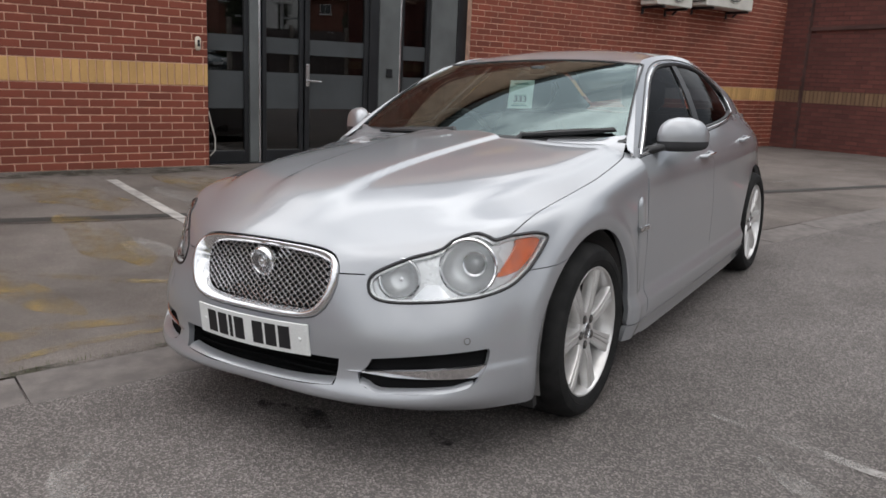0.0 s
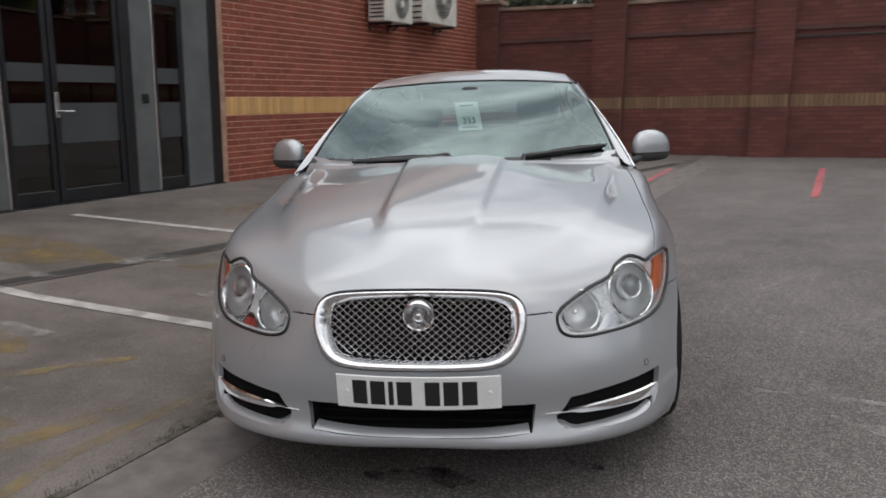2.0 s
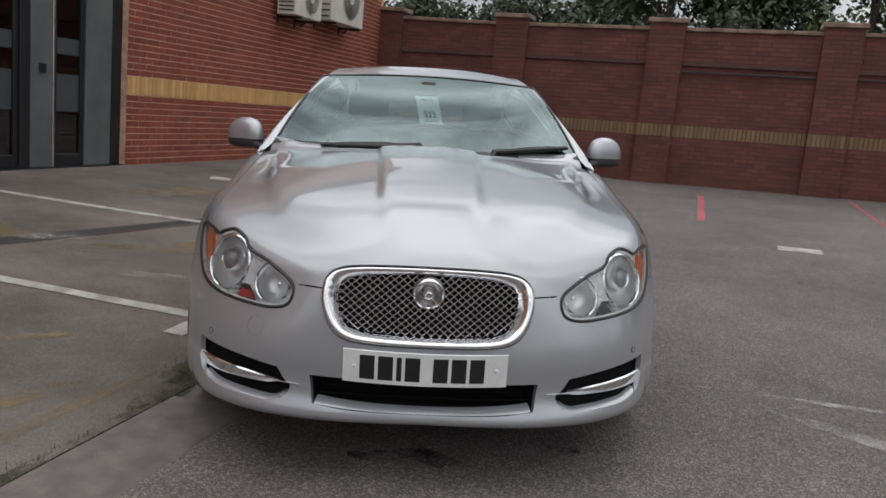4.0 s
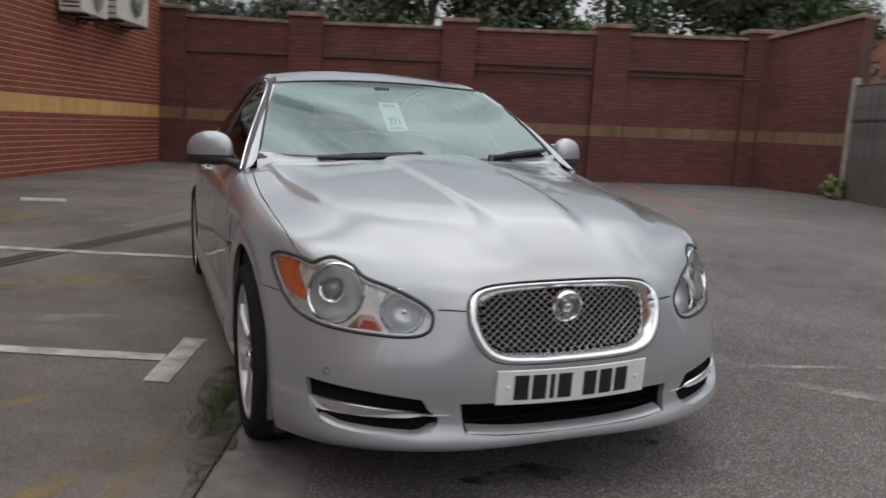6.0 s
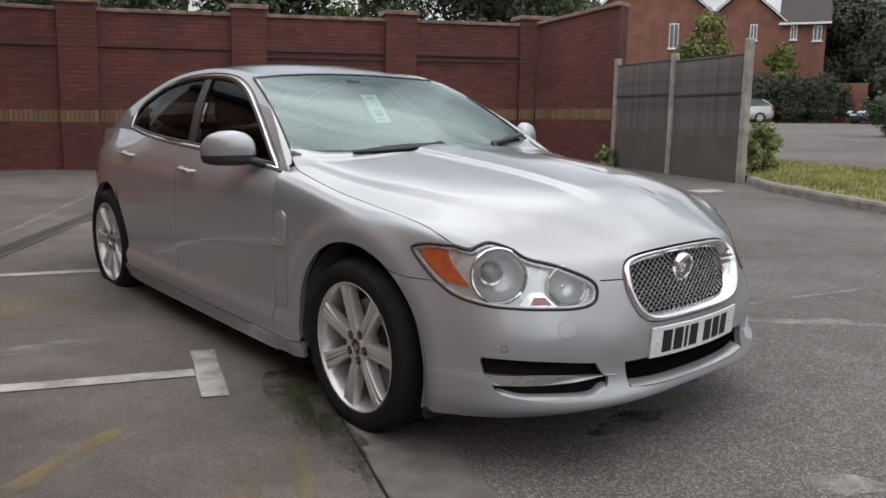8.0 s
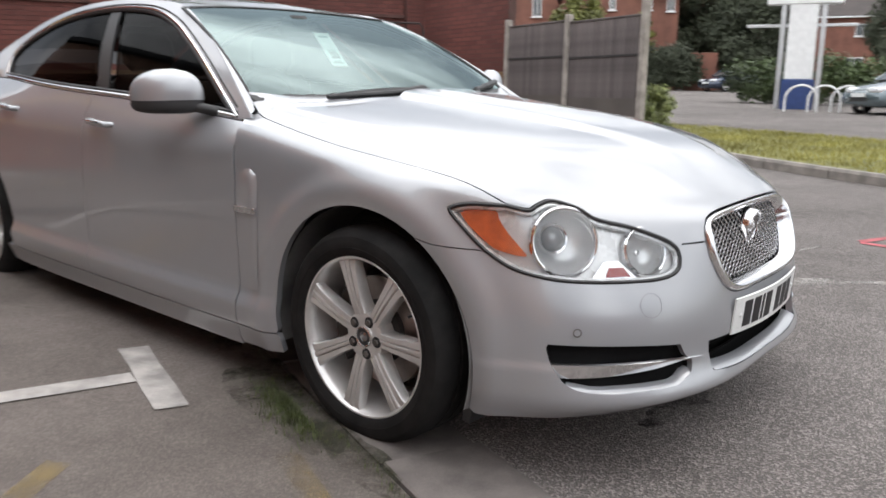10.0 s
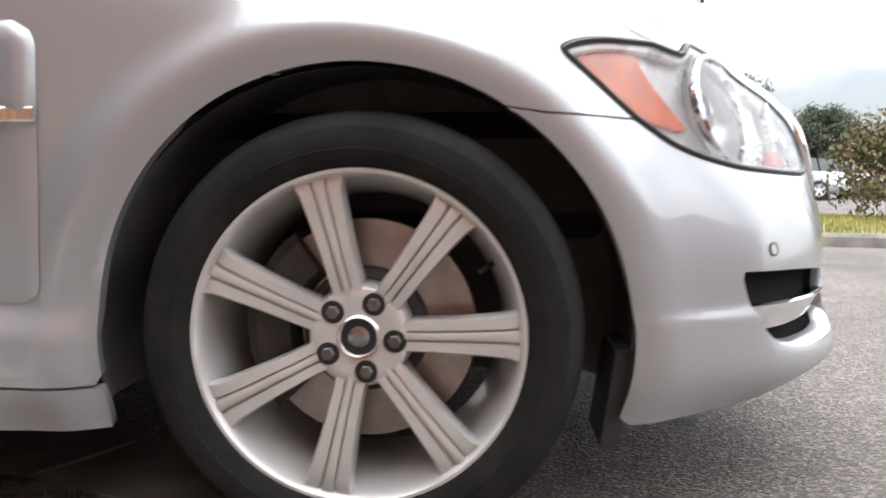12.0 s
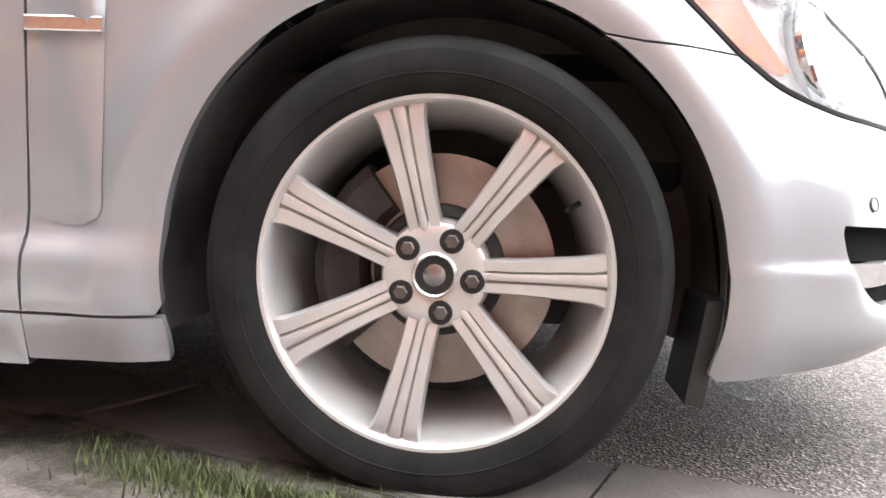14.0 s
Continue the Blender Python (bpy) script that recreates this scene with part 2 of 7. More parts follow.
def car_paint(name, colour, rough=0.32, metal=0.42, flake=0.02):
    m = surface(name, colour, rough, metal=metal, vary=0.015, scale=2.0, fine=900, bump=0.0, coat=1.0, fine_vary=flake)
    m.node_tree.nodes["Principled BSDF"].inputs["Coat IOR"].default_value = 1.65
    return m


def glass(name, tint, ior=1.5, rough=0.0, haze=0.0, sheen=(1.0, 1.0, 1.0)):
    """A thin pane: tinted see-through with a mirror-like sheen that grows at a slant."""
    m = bpy.data.materials.new(name)
    m.use_nodes = True
    n, l = m.node_tree.nodes, m.node_tree.links
    n.remove(n["Principled BSDF"])
    clear, gloss, mix, fres = n.new("ShaderNodeBsdfTransparent"), n.new("ShaderNodeBsdfGlossy"), n.new("ShaderNodeMixShader"), n.new("ShaderNodeFresnel")
    clear.inputs["Color"].default_value = (*tint, 1)
    gloss.inputs["Roughness"].default_value = rough
    gloss.inputs["Color"].default_value = (*sheen, 1)
    fres.inputs["IOR"].default_value = ior
    l.new(fres.outputs["Fac"], mix.inputs["Fac"])
    l.new(clear.outputs["BSDF"], mix.inputs[1]), l.new(gloss.outputs["BSDF"], mix.inputs[2])
    out = mix
    if haze:
        dull, out = n.new("ShaderNodeBsdfDiffuse"), n.new("ShaderNodeMixShader")
        dull.inputs["Color"].default_value = (0.8, 0.8, 0.8, 1)
        out.inputs["Fac"].default_value = haze
        l.new(mix.outputs["Shader"], out.inputs[1]), l.new(dull.outputs["BSDF"], out.inputs[2])
    l.new(out.outputs["Shader"], n["Material Output"].inputs["Surface"])
    return m


SILVER = car_paint("silver_paint", (0.358, 0.369, 0.388))
CHROME = surface("chrome", (0.82, 0.82, 0.83), 0.07, metal=1.0, vary=0.02, fine=200, bump=0.0)
CHROME_TRIM = surface("trim_chrome", (0.80, 0.80, 0.81), 0.17, metal=1.0, vary=0.04, fine=200, bump=0.0)
CHROME_SOFT = surface("satin_chrome", (0.74, 0.74, 0.75), 0.24, metal=1.0, vary=0.05, fine=200, bump=0.02)
# Near-black with hardly any specular: shade inside grille and intakes, as a colour.
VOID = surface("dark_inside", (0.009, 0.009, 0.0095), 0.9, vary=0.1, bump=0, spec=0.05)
BLACK = surface("black_plastic", (0.020, 0.020, 0.021), 0.5, vary=0.2, scale=12, fine=300, bump=0.15, depth=0.0008)
# Black liner lightened far beyond its own tone, for haze over the shade.
LINER = surface("liner_lifted", (0.14, 0.136, 0.134), 0.9, vary=0.3, scale=7, fine=120, bump=0.3, depth=0.002)
RUBBER = surface("tyre_rubber", (0.0155, 0.0155, 0.0158), 0.9, vary=0.25, scale=14, fine=260, bump=0.3, depth=0.001, tint=(0.022, 0.0216, 0.0214), spec=0.15)
SEAL = surface("rubber_seal", (0.01, 0.01, 0.011), 0.45, vary=0.1, bump=0)
ALLOY = surface("alloy_silver", (0.62, 0.61, 0.60), 0.3, metal=0.5, vary=0.06, scale=16, fine=600, bump=0.04, depth=0.0005, coat=0.5)
NUT = surface("wheel_nut", (0.16, 0.145, 0.135), 0.35, metal=0.8, vary=0.2, scale=40, bump=0)
DISC = surface("brake_disc", (0.40, 0.365, 0.345), 0.42, metal=0.9, vary=0.2, scale=10, fine=300, bump=0.1)
CAST = surface("cast_iron", (0.05, 0.048, 0.046), 0.7, metal=0.3, vary=0.3, scale=20, fine=200, bump=0.4)
WINDSCREEN = glass("windscreen_glass", (0.60, 0.70, 0.67), 2.2, sheen=(0.82, 1.0, 0.985))
SIDE_GLASS = glass("side_glass", (0.14, 0.15, 0.15), 1.09)
REAR_GLASS = glass("privacy_glass", (0.05, 0.045, 0.045), 1.055)
LAMP_GLASS = glass("lamp_cover", (0.94, 0.95, 0.95), 1.5, haze=0.02)
AMBER = surface("amber_lens", (0.74, 0.15, 0.03), 0.25, vary=0.15, scale=30, fine=180, bump=0.3, coat=0.5)
RED_LENS = surface("red_lens", (0.33, 0.03, 0.03), 0.2, vary=0.1, scale=30, fine=180, bump=0.1, coat=0.8)
BOWL = surface("lamp_bowl", (0.66, 0.67, 0.68), 0.34, metal=0.55, vary=0.06, scale=20, fine=120, bump=0.05)
REFLECTOR = surface("lamp_reflector", (0.80, 0.81, 0.82), 0.28, metal=0.25, vary=0.06, scale=20, fine=120, bump=0.05)
LENS = surface("projector_lens", (0.20, 0.21, 0.22), 0.05, metal=0.0, vary=0.1, bump=0, coat=1.0, spec=1.0)
TRIM_DARK = surface("cabin_dark", (0.028, 0.028, 0.03), 0.7, vary=0.2, scale=6, fine=200, bump=0.2)
LEATHER = surface("seat_leather", (0.05, 0.048, 0.047), 0.55, vary=0.2, scale=8, fine=250, bump=0.3)
PLATE_WHITE = surface("plate_white", (0.72, 0.73, 0.72), 0.35, vary=0.04, scale=8, fine=200, bump=0.02, coat=0.3)
STICKER = surface("paper_sticker", (0.74, 0.88, 0.83), 0.5, vary=0.05, scale=20, fine=200, bump=0.02)
INK = surface("black_ink", (0.012, 0.012, 0.014), 0.5, vary=0.1, bump=0)
DARK_METAL = surface("dark_badge", (0.03, 0.03, 0.032), 0.3, metal=0.5, bump=0)
BADGE_DISH = surface("badge_dish", (0.32, 0.32, 0.33), 0.22, metal=0.9, vary=0.2, scale=60, bump=0)

# ---- the yard: X along the back wall, Y along the building, tarmac that falls towards the building ----
def road(x, y):
    return 0.027 * x + 0.028 * min(y, 5) + 0.020 * max(0, min(y, 40) - 5)


KERB_IN, BUILD_X, WALL_Y = -0.88, -5.43, 12.0


def slab_z(x, y):
    a = road(KERB_IN, y) + 0.012
    s = max(0.0, (KERB_IN - x) / (KERB_IN - BUILD_X))
    return a + (0.235 - a) * s**1.25


def ground_z(x, y):
    return road(x, y) if x > KERB_IN else slab_z(max(x, BUILD_X - 1), y) - 0.03


def steps(stops):
    """Grid lines: (start, end, step) runs joined."""
    out = []
    for a, b, d in stops:
        k = max(1, round((b - a) / d))
        out += [a + (b - a) * i / k for i in range(k)]
    return out + [stops[-1][1]]


def sheet(xs, ys, z):
    g = Geo()
    return g.loft([[(x, y, z(x, y)) for x in xs] for y in ys])


gx = steps([(-300, -40, 65), (-40, -7, 6), (-7, 8, 0.5), (8, 40, 4), (40, 400, 60)])
gy = steps([(-300, -30, 60), (-30, -6, 4), (-6, 14, 0.5), (14, 50, 4), (50, 400, 60)])
far = lambda x, y: ground_z(min(x, 40), max(min(y, 40), -30)) if x > -7 else 0.0
solid("ground", sheet(gx, gy, far), TARMAC, "worn dark grey tarmac yard with pale stone chips", "ground", kind="structure", smooth=True)
sx, sy = steps([(BUILD_X - 0.2, KERB_IN, 0.25)]), steps([(-14, 12.2, 0.5)])
solid("pavement", sheet(sx, sy, slab_z), CONCRETE, "stained grey concrete parking apron rising to the building", "pavement", kind="structure", smooth=True)


def flat_mark(name, pts, w, material, label, z=slab_z, lift=0.005):
    """A painted stripe along points on the ground."""
    g = Geo()
    left, right = [], []
    dense = []
    for (x0, y0), (x1, y1) in zip(pts, pts[1:]):
        k = max(2, int(math.hypot(x1 - x0, y1 - y0) / 0.2))
        dense += [(x0 + (x1 - x0) * i / k, y0 + (y1 - y0) * i / k) for i in range(k)]
    dense.append(pts[-1])
    d = Vector((pts[-1][0] - pts[0][0], pts[-1][1] - pts[0][1])).normalized()
    nx, ny = -d.y * w / 2, d.x * w / 2
    rows = []
    for i, (x, y) in enumerate(dense):
        e = 1 + 0.12 * noise.noise((x * 7, y * 7, 3))
        rows.append([(x - nx * e, y - ny * e, z(x - nx, y - ny) + lift), (x + nx * e, y + ny * e, z(x + nx, y + ny) + lift)])
    return solid(name, g.loft(rows), material, label, "road marking", kind="structure")


LINE = "worn white painted parking bay line"
flat_mark("bay_line", [(-1.4, 0.42), (-3.0, 0.2), (-4.9, 0.1)], 0.095, PAINT_WHITE, LINE)
flat_mark("bay_line", [(-1.8, 2.76), (-3.2, 2.42), (-4.95, 2.08)], 0.095, PAINT_WHITE, LINE)
flat_mark("bay_mark", [(-1.33, 0.10), (-1.35, 0.75)], 0.115, PAINT_WHITE, "worn white painted bar across the end of a bay line")
flat_mark("red_line", [(1.07, 10.2), (1.11, 6.9)], 0.09, PAINT_RED, "faded red painted line on the tarmac", road)
flat_mark("red_line", [(-0.99, 7.9), (-1.02, 9.6)], 0.07, PAINT_RED, "faded red painted line on the tarmac", lambda x, y: max(slab_z(x, y), road(x, y)))
flat_mark("red_line", [(3.33, 7.5), (3.43, 11.6)], 0.06, PAINT_RED, "faded red painted line on the tarmac", road)
flat_mark("red_line", [(3.22, 0.74), (3.33, 0.36)], 0.06, PAINT_RED, "faded red painted line on the tarmac", road)
flat_mark("red_line", [(3.25, 0.76), (5.6, 0.64)], 0.06, PAINT_RED, "faded red painted line on the tarmac", road)
flat_mark("tarmac_mark", [(1.85, 5.32), (2.25, 5.30)], 0.28, PAINT_WHITE, "worn pale rectangular patch on the tarmac", road)
flat_mark("tarmac_mark", [(5.3, 5.9), (5.75, 5.9)], 0.3, PAINT_WHITE, "worn pale rectangular patch on the tarmac", road)
flat_mark("tarmac_mark", [(-4.35, 4.85), (-3.98, 5.05)], 0.26, PAINT_WHITE, "worn pale rectangular patch on the concrete")
flat_mark("tarmac_mark", [(-1.3, 5.45), (-0.95, 5.4)], 0.3, PAINT_WHITE, "worn pale rectangular patch on the tarmac", road)

# ---- walls ----
WALL_T = 0.32


def brick_rows(u0, u1, z0, z1, course=0.075, length=0.225, holes=()):
    """(u0, u1, z0, z1) of each stretcher in a running bond, cut at the holes."""
    out, k = [], 0
    z = z0
    while z < z1 - 0.02:
        top = min(z + course - 0.010, z1)
        u = u0 - (length / 2 if k % 2 else 0)
        while u < u1:
            a, b = max(u, u0), min(u + length - 0.010, u1)
            for h0, h1, hz0, hz1 in holes:
                if z + 0.03 > hz0 and z + 0.03 < hz1 and a < h1 and b > h0:
                    a, b = (a, min(b, h0)) if a < h0 else (max(a, h1), b)
            if b - a > 0.03:
                out.append((a, b, z, top))
            u += length
        z += course
        k += 1
    return out


def brick_geo(g, b, frame_m, proud=0.006, c=0.003):
    u0, u1, z0, z1 = b
    pts = [(u0, 0, z0), (u1, 0, z0), (u1, 0, z1), (u0, 0, z1), (u0 + c, proud, z0 + c), (u1 - c, proud, z0 + c), (u1 - c, proud, z1 - c), (u0 + c, proud, z1 - c)]
    g.add([frame_m @ Vector(p) for p in pts], [(4, 5, 6, 7), (0, 1, 5, 4), (1, 2, 6, 5), (2, 3, 7, 6), (3, 0, 4, 7)])


# building: plain shell with the entrance opening
DOOR_Y0, DOOR_Y1, DOOR_TOP, BUILD_TOP = 1.24, 4.71, 3.35, 5.6
g = Geo()
x0, x1 = BUILD_X - WALL_T, BUILD_X
g.box((x0, -9, -0.1), (x1, DOOR_Y0, BUILD_TOP)).box((x0, DOOR_Y1, -0.1), (x1, WALL_Y + 0.11, BUILD_TOP)).box((x0, DOOR_Y0, DOOR_TOP), (x1, DOOR_Y1, BUILD_TOP))
wall_west = solid("wall_west", g, MORTAR, "red brick building wall with a buff soldier course", "wall", kind="structure")
roof = Geo().box((BUILD_X - 12, -9, BUILD_TOP), (BUILD_X + 0.12, WALL_Y + 0.3, BUILD_TOP + 0.25))
solid("roof_edge", roof, FRAME_DARK, "dark flat roof edge of the brick building", "roof", kind="structure")
solid("wall_inner", Geo().box((BUILD_X - 5, DOOR_Y0 - 1.5, 0), (BUILD_X - 4.8, DOOR_Y1 + 1.5, DOOR_TOP)).box((BUILD_X - 4.8, DOOR_Y0 - 1.7, 0), (x0, DOOR_Y0 - 1.5, DOOR_TOP)).box((BUILD_X - 4.8, DOOR_Y1 + 1.5, 0), (x0, DOOR_Y1 + 1.7, DOOR_TOP)),
      surface("plaster_inner", (0.25, 0.24, 0.23), 0.9, bump=0.1), "plain grey inner wall behind the glazed entrance", "wall", kind="structure")
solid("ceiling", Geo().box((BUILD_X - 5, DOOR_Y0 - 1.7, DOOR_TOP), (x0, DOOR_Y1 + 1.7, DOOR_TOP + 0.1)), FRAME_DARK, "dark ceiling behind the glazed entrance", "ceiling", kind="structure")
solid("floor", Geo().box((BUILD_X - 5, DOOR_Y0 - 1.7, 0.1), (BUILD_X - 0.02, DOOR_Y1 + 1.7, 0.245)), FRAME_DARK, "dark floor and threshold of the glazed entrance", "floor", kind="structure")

# boundary wall, piers and the slanted return
BACK_TOP = 2.93
PIERS = [-3.05, -0.2, 2.67, 5.5]
g = Geo().box((BUILD_X, WALL_Y + 0.1, -0.3), (5.9, WALL_Y + 0.36, BACK_TOP))
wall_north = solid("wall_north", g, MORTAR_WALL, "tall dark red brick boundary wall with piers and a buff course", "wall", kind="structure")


WEST_M = Matrix(((0, 1, 0, BUILD_X), (1, 0, 0, 0), (0, 0, 1, 0), (0, 0, 0, 1)))
NORTH_M = Matrix(((1, 0, 0, 0), (0, -1, 0, WALL_Y + 0.1), (0, 0, 1, 0), (0, 0, 0, 1)))
BAND0, BAND1 = 1.065, 1.285


def courses_down(top, bottom):
    n = math.ceil((top - bottom) / 0.075)
    return top - 0.075 * n


def soldier(g, u0, u1, z0, z1, m, proud=0.006):
    u = u0
    while u < u1 - 0.02:
        brick_geo(g, (u, min(u + 0.065, u1), z0, z1 - 0.008), m, proud)
        u += 0.075


# near bricks of the building: each its own object; the rest is joined
near, rest = [], []
for u0, u1 in ((-6.0, DOOR_Y0), (DOOR_Y1, WALL_Y)):
    for z0, z1 in ((courses_down(BAND0, 0.1), BAND0), (BAND1 + 0.002, 3.385), (3.61, 4.5)):
        for b in brick_rows(u0, u1, z0, z1, 0.075):
            (near if -1.05 < b[0] < DOOR_Y0 and b[3] < 1.95 and len(near) < 300 else rest).append(b)
for b in brick_rows(DOOR_Y0, DOOR_Y1, DOOR_TOP, 4.5):
    rest.append(b)
g = Geo()
for b in rest:
    brick_geo(g, b, WEST_M)
tagged(part("brick_courses", g, BRICK_STUFF, wall_west, "red brick courses with pale mortar"), kind="stuff")
g = Geo()
for u0, u1 in ((-6.0, DOOR_Y0), (DOOR_Y1, WALL_Y)):
    soldier(g, u0, u1, BAND0, BAND1, WEST_M, 0.008)
    soldier(g, u0, u1, 3.385, 3.61, WEST_M, 0.008)
tagged(part("soldier_course", g, BUFF, wall_west, "buff yellow bricks standing on end"), kind="stuff")

g = Geo()
lo, hi = courses_down(BAND0, -0.05), BACK_TOP
for z0, z1 in ((lo, BAND0), (BAND1, hi)):
    for b in brick_rows(BUILD_X, 5.6, z0, z1):
        brick_geo(g, b, NORTH_M, 0.005)
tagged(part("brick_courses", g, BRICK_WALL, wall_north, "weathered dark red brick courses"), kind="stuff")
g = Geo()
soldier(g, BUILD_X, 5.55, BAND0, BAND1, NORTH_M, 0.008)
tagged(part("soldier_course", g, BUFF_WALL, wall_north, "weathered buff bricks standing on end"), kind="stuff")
part("ledge", Geo().box((BUILD_X, WALL_Y + 0.055, 2.30), (5.55, WALL_Y + 0.12, 2.365), 0.004), MORTAR_WALL, wall_north, "dark projecting brick ledge")
g = Geo()
u = BUILD_X
while u < 5.5:
    g.box((u, WALL_Y + 0.05, BACK_TOP), (min(u + 0.44, 5.6), WALL_Y + 0.42, BACK_TOP + 0.065), 0.008)
    u += 0.448
part("coping", g, COPING, wall_north, "weathered brown coping stones")
for k, px in enumerate([-5.2] + PIERS):
    w = 0.27 if k == 0 else 0.31
    a, b = (BUILD_X, px + 0.24) if k == 0 else (px, px + 0.62)
    pier = part("pier", Geo().box((a, WALL_Y, -0.3), (b, WALL_Y + 0.12, 3.06)), MORTAR_WALL, wall_north, "brick pier with a stone cap")
    g = Geo()
    m = Matrix(((1, 0, 0, 0), (0, -1, 0, WALL_Y), (0, 0, 1, 0), (0, 0, 0, 1)))
    for z0, z1 in ((lo, BAND0), (BAND1, 3.06)):
        for q in brick_rows(a, b, z0, z1):
            brick_geo(g, q, m, 0.005)
    tagged(part("pier_courses", g, BRICK_WALL, pier), kind="stuff")
    g = Geo()
    soldier(g, a, b, BAND0, BAND1, m, 0.007)
    tagged(part("pier_band", g, BUFF_WALL, pier, "weathered buff bricks"), kind="stuff")
    part("pier_cap", Geo().box((a - 0.04, WALL_Y - 0.05, 3.06), (b + 0.04, WALL_Y + 0.45, 3.14), 0.01), COPING, pier, "weathered brown stone cap")

# Unseen wall, added so that the bumper reflects a darker low horizon.
solid("wall_south", Geo().box((BUILD_X - 6, -15.3, -0.8), (5.6, -15.0, 3.2)), BRICK_WALL, "unseen plain brick wall added to darken low reflections", "wall", kind="structure")

# slanted return wall to the fence
RET_A, RET_B = Vector((5.85, 12.1, 0)), Vector((6.72, 10.25, 0))
d = (RET_B - RET_A)
RET_L = d.length
d.normalize()
RET_M = Matrix(((d.x, d.y, 0, RET_A.x), (d.y, -d.x, 0, RET_A.y), (0, 0, 1, 0), (0, 0, 0, 1)))
g = Geo().box((0, -0.26, -0.3), (RET_L, 0, BACK_TOP)).moved(RET_M)
wall_east = solid("wall_east", g, MORTAR_WALL, "dark red brick return of the boundary wall", "wall", kind="structure")
g = Geo()
for z0, z1 in ((lo, BAND0), (BAND1, hi)):
    for b in brick_rows(0, RET_L, z0, z1):
        brick_geo(g, b, RET_M, 0.005)
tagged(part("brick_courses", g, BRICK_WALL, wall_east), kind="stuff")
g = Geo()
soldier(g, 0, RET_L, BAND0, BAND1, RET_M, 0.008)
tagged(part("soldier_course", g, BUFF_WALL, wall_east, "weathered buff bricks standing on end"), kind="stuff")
part("coping", Geo().box((-0.1, -0.32, BACK_TOP), (RET_L, 0.06, BACK_TOP + 0.065), 0.01).moved(RET_M), COPING, wall_east, "weathered brown coping")



def climb(ob, rise):
    """The boundary wall climbs with the ground: each vertex is raised by rise(point)."""
    for o in [ob] + list(ob.children_recursive):
        for v in o.data.vertices:
            v.co.z += rise(v.co)


def along(p):
    return max(0.0, min(1.0, (Vector((p.x, p.y, 0)) - RET_A).dot(d) / RET_L))


climb(wall_north, lambda p: 0.025 * max(0.0, p.x + 3.0))
climb(wall_east, lambda p: 0.23 + max(0.0, p.z - BAND1) * 0.145 * along(p))
CONDUIT = surface("wall_conduit", (0.03, 0.025, 0.024), 0.7, vary=0.2, bump=0.1)
solid("wall_conduit", Geo().tube([(0.2, WALL_Y + 0.035, 2.30), (2.9, WALL_Y + 0.035, 2.36), (5.2, WALL_Y + 0.03, 2.42), (5.62, WALL_Y - 0.35, 2.40), (5.66, WALL_Y - 0.40, 2.28), (5.66, WALL_Y - 0.40, 0.3)], 0.018, 6), CONDUIT, "thin dark cable clipped along the boundary wall", "cable", kind="structure", smooth=True)

# ---- glazed entrance, wall fittings ----
POST = surface("post_grey", (0.115, 0.123, 0.123), 0.5, metal=0.2, vary=0.15, scale=3, fine=140, bump=0.05)
FILM = surface("frosted_film", (0.043, 0.048, 0.051), 0.6, vary=0.12, scale=3, fine=120, bump=0.03)
DOOR_GLASS = glass("door_glass", (0.22, 0.23, 0.24), 1.75)
BX = BUILD_X - 0.14
BASE = 0.245


def glazed(name, y0, y1, label, category, frame=0.05, bands=True):
    """A framed pane with two frosted bands."""
    ob = thing(name, label, category, kind="structure")
    for a, b, c, d in ((y0, y0 + frame, BASE, DOOR_TOP), (y1 - frame, y1, BASE, DOOR_TOP)):
        part("stile", Geo().box((BX - 0.03, a, c), (BX + 0.03, b, d), 0.004), FRAME_DARK, ob, "dark metal stile")
    for z0, z1 in ((BASE, BASE + 0.13), (2.28, 2.38), (DOOR_TOP - 0.08, DOOR_TOP)):
        part("rail", Geo().box((BX - 0.03, y0 + frame, z0), (BX + 0.03, y1 - frame, z1), 0.004), FRAME_DARK, ob, "dark metal rail")
    part("pane", Geo().box((BX - 0.006, y0 + frame, BASE + 0.13), (BX + 0.004, y1 - frame, DOOR_TOP - 0.08)), DOOR_GLASS, ob, "dark glass pane").visible_shadow = False
    if bands:
        for z0, z1 in ((0.83, 1.225), (1.43, 1.60)):
            part("film", Geo().box((BX + 0.005, y0 + frame, z0), (BX + 0.007, y1 - frame, z1)), FILM, ob, "grey frosted band on the glass")
    return ob


glazed("window_1", DOOR_Y0, 1.74, "dark glazed side panel with frosted bands", "window")
post = thing("door_post", "grey aluminium door post", "post", kind="structure")
part("post_face", Geo().box((BX - 0.04, 1.745, BASE), (BX + 0.05, 1.865, DOOR_TOP), 0.006), POST, post)
part("post_edge", Geo().box((BX + 0.05, 1.845, BASE), (BX + 0.06, 1.868, DOOR_TOP), 0.003), CHROME_SOFT, post, "bright post edge")
door = glazed("door_1", 1.90, 2.40, "dark glazed door leaf with frosted bands", "door")
door2 = glazed("door_2", 2.42, 3.26, "dark glazed door leaf with frosted bands and a lever", "door", 0.06)
hd = part("lever_plate", Geo().box((BX + 0.03, 2.43, 1.08), (BX + 0.04, 2.475, 1.33), 0.004), CHROME_SOFT, door2, "steel lever plate")
part("lever", Geo().tube([(BX + 0.035, 2.452, 1.145), (BX + 0.085, 2.452, 1.145), (BX + 0.09, 2.48, 1.145), (BX + 0.09, 2.60, 1.142)], 0.010, 8), CHROME_SOFT, hd, "steel door lever", True)
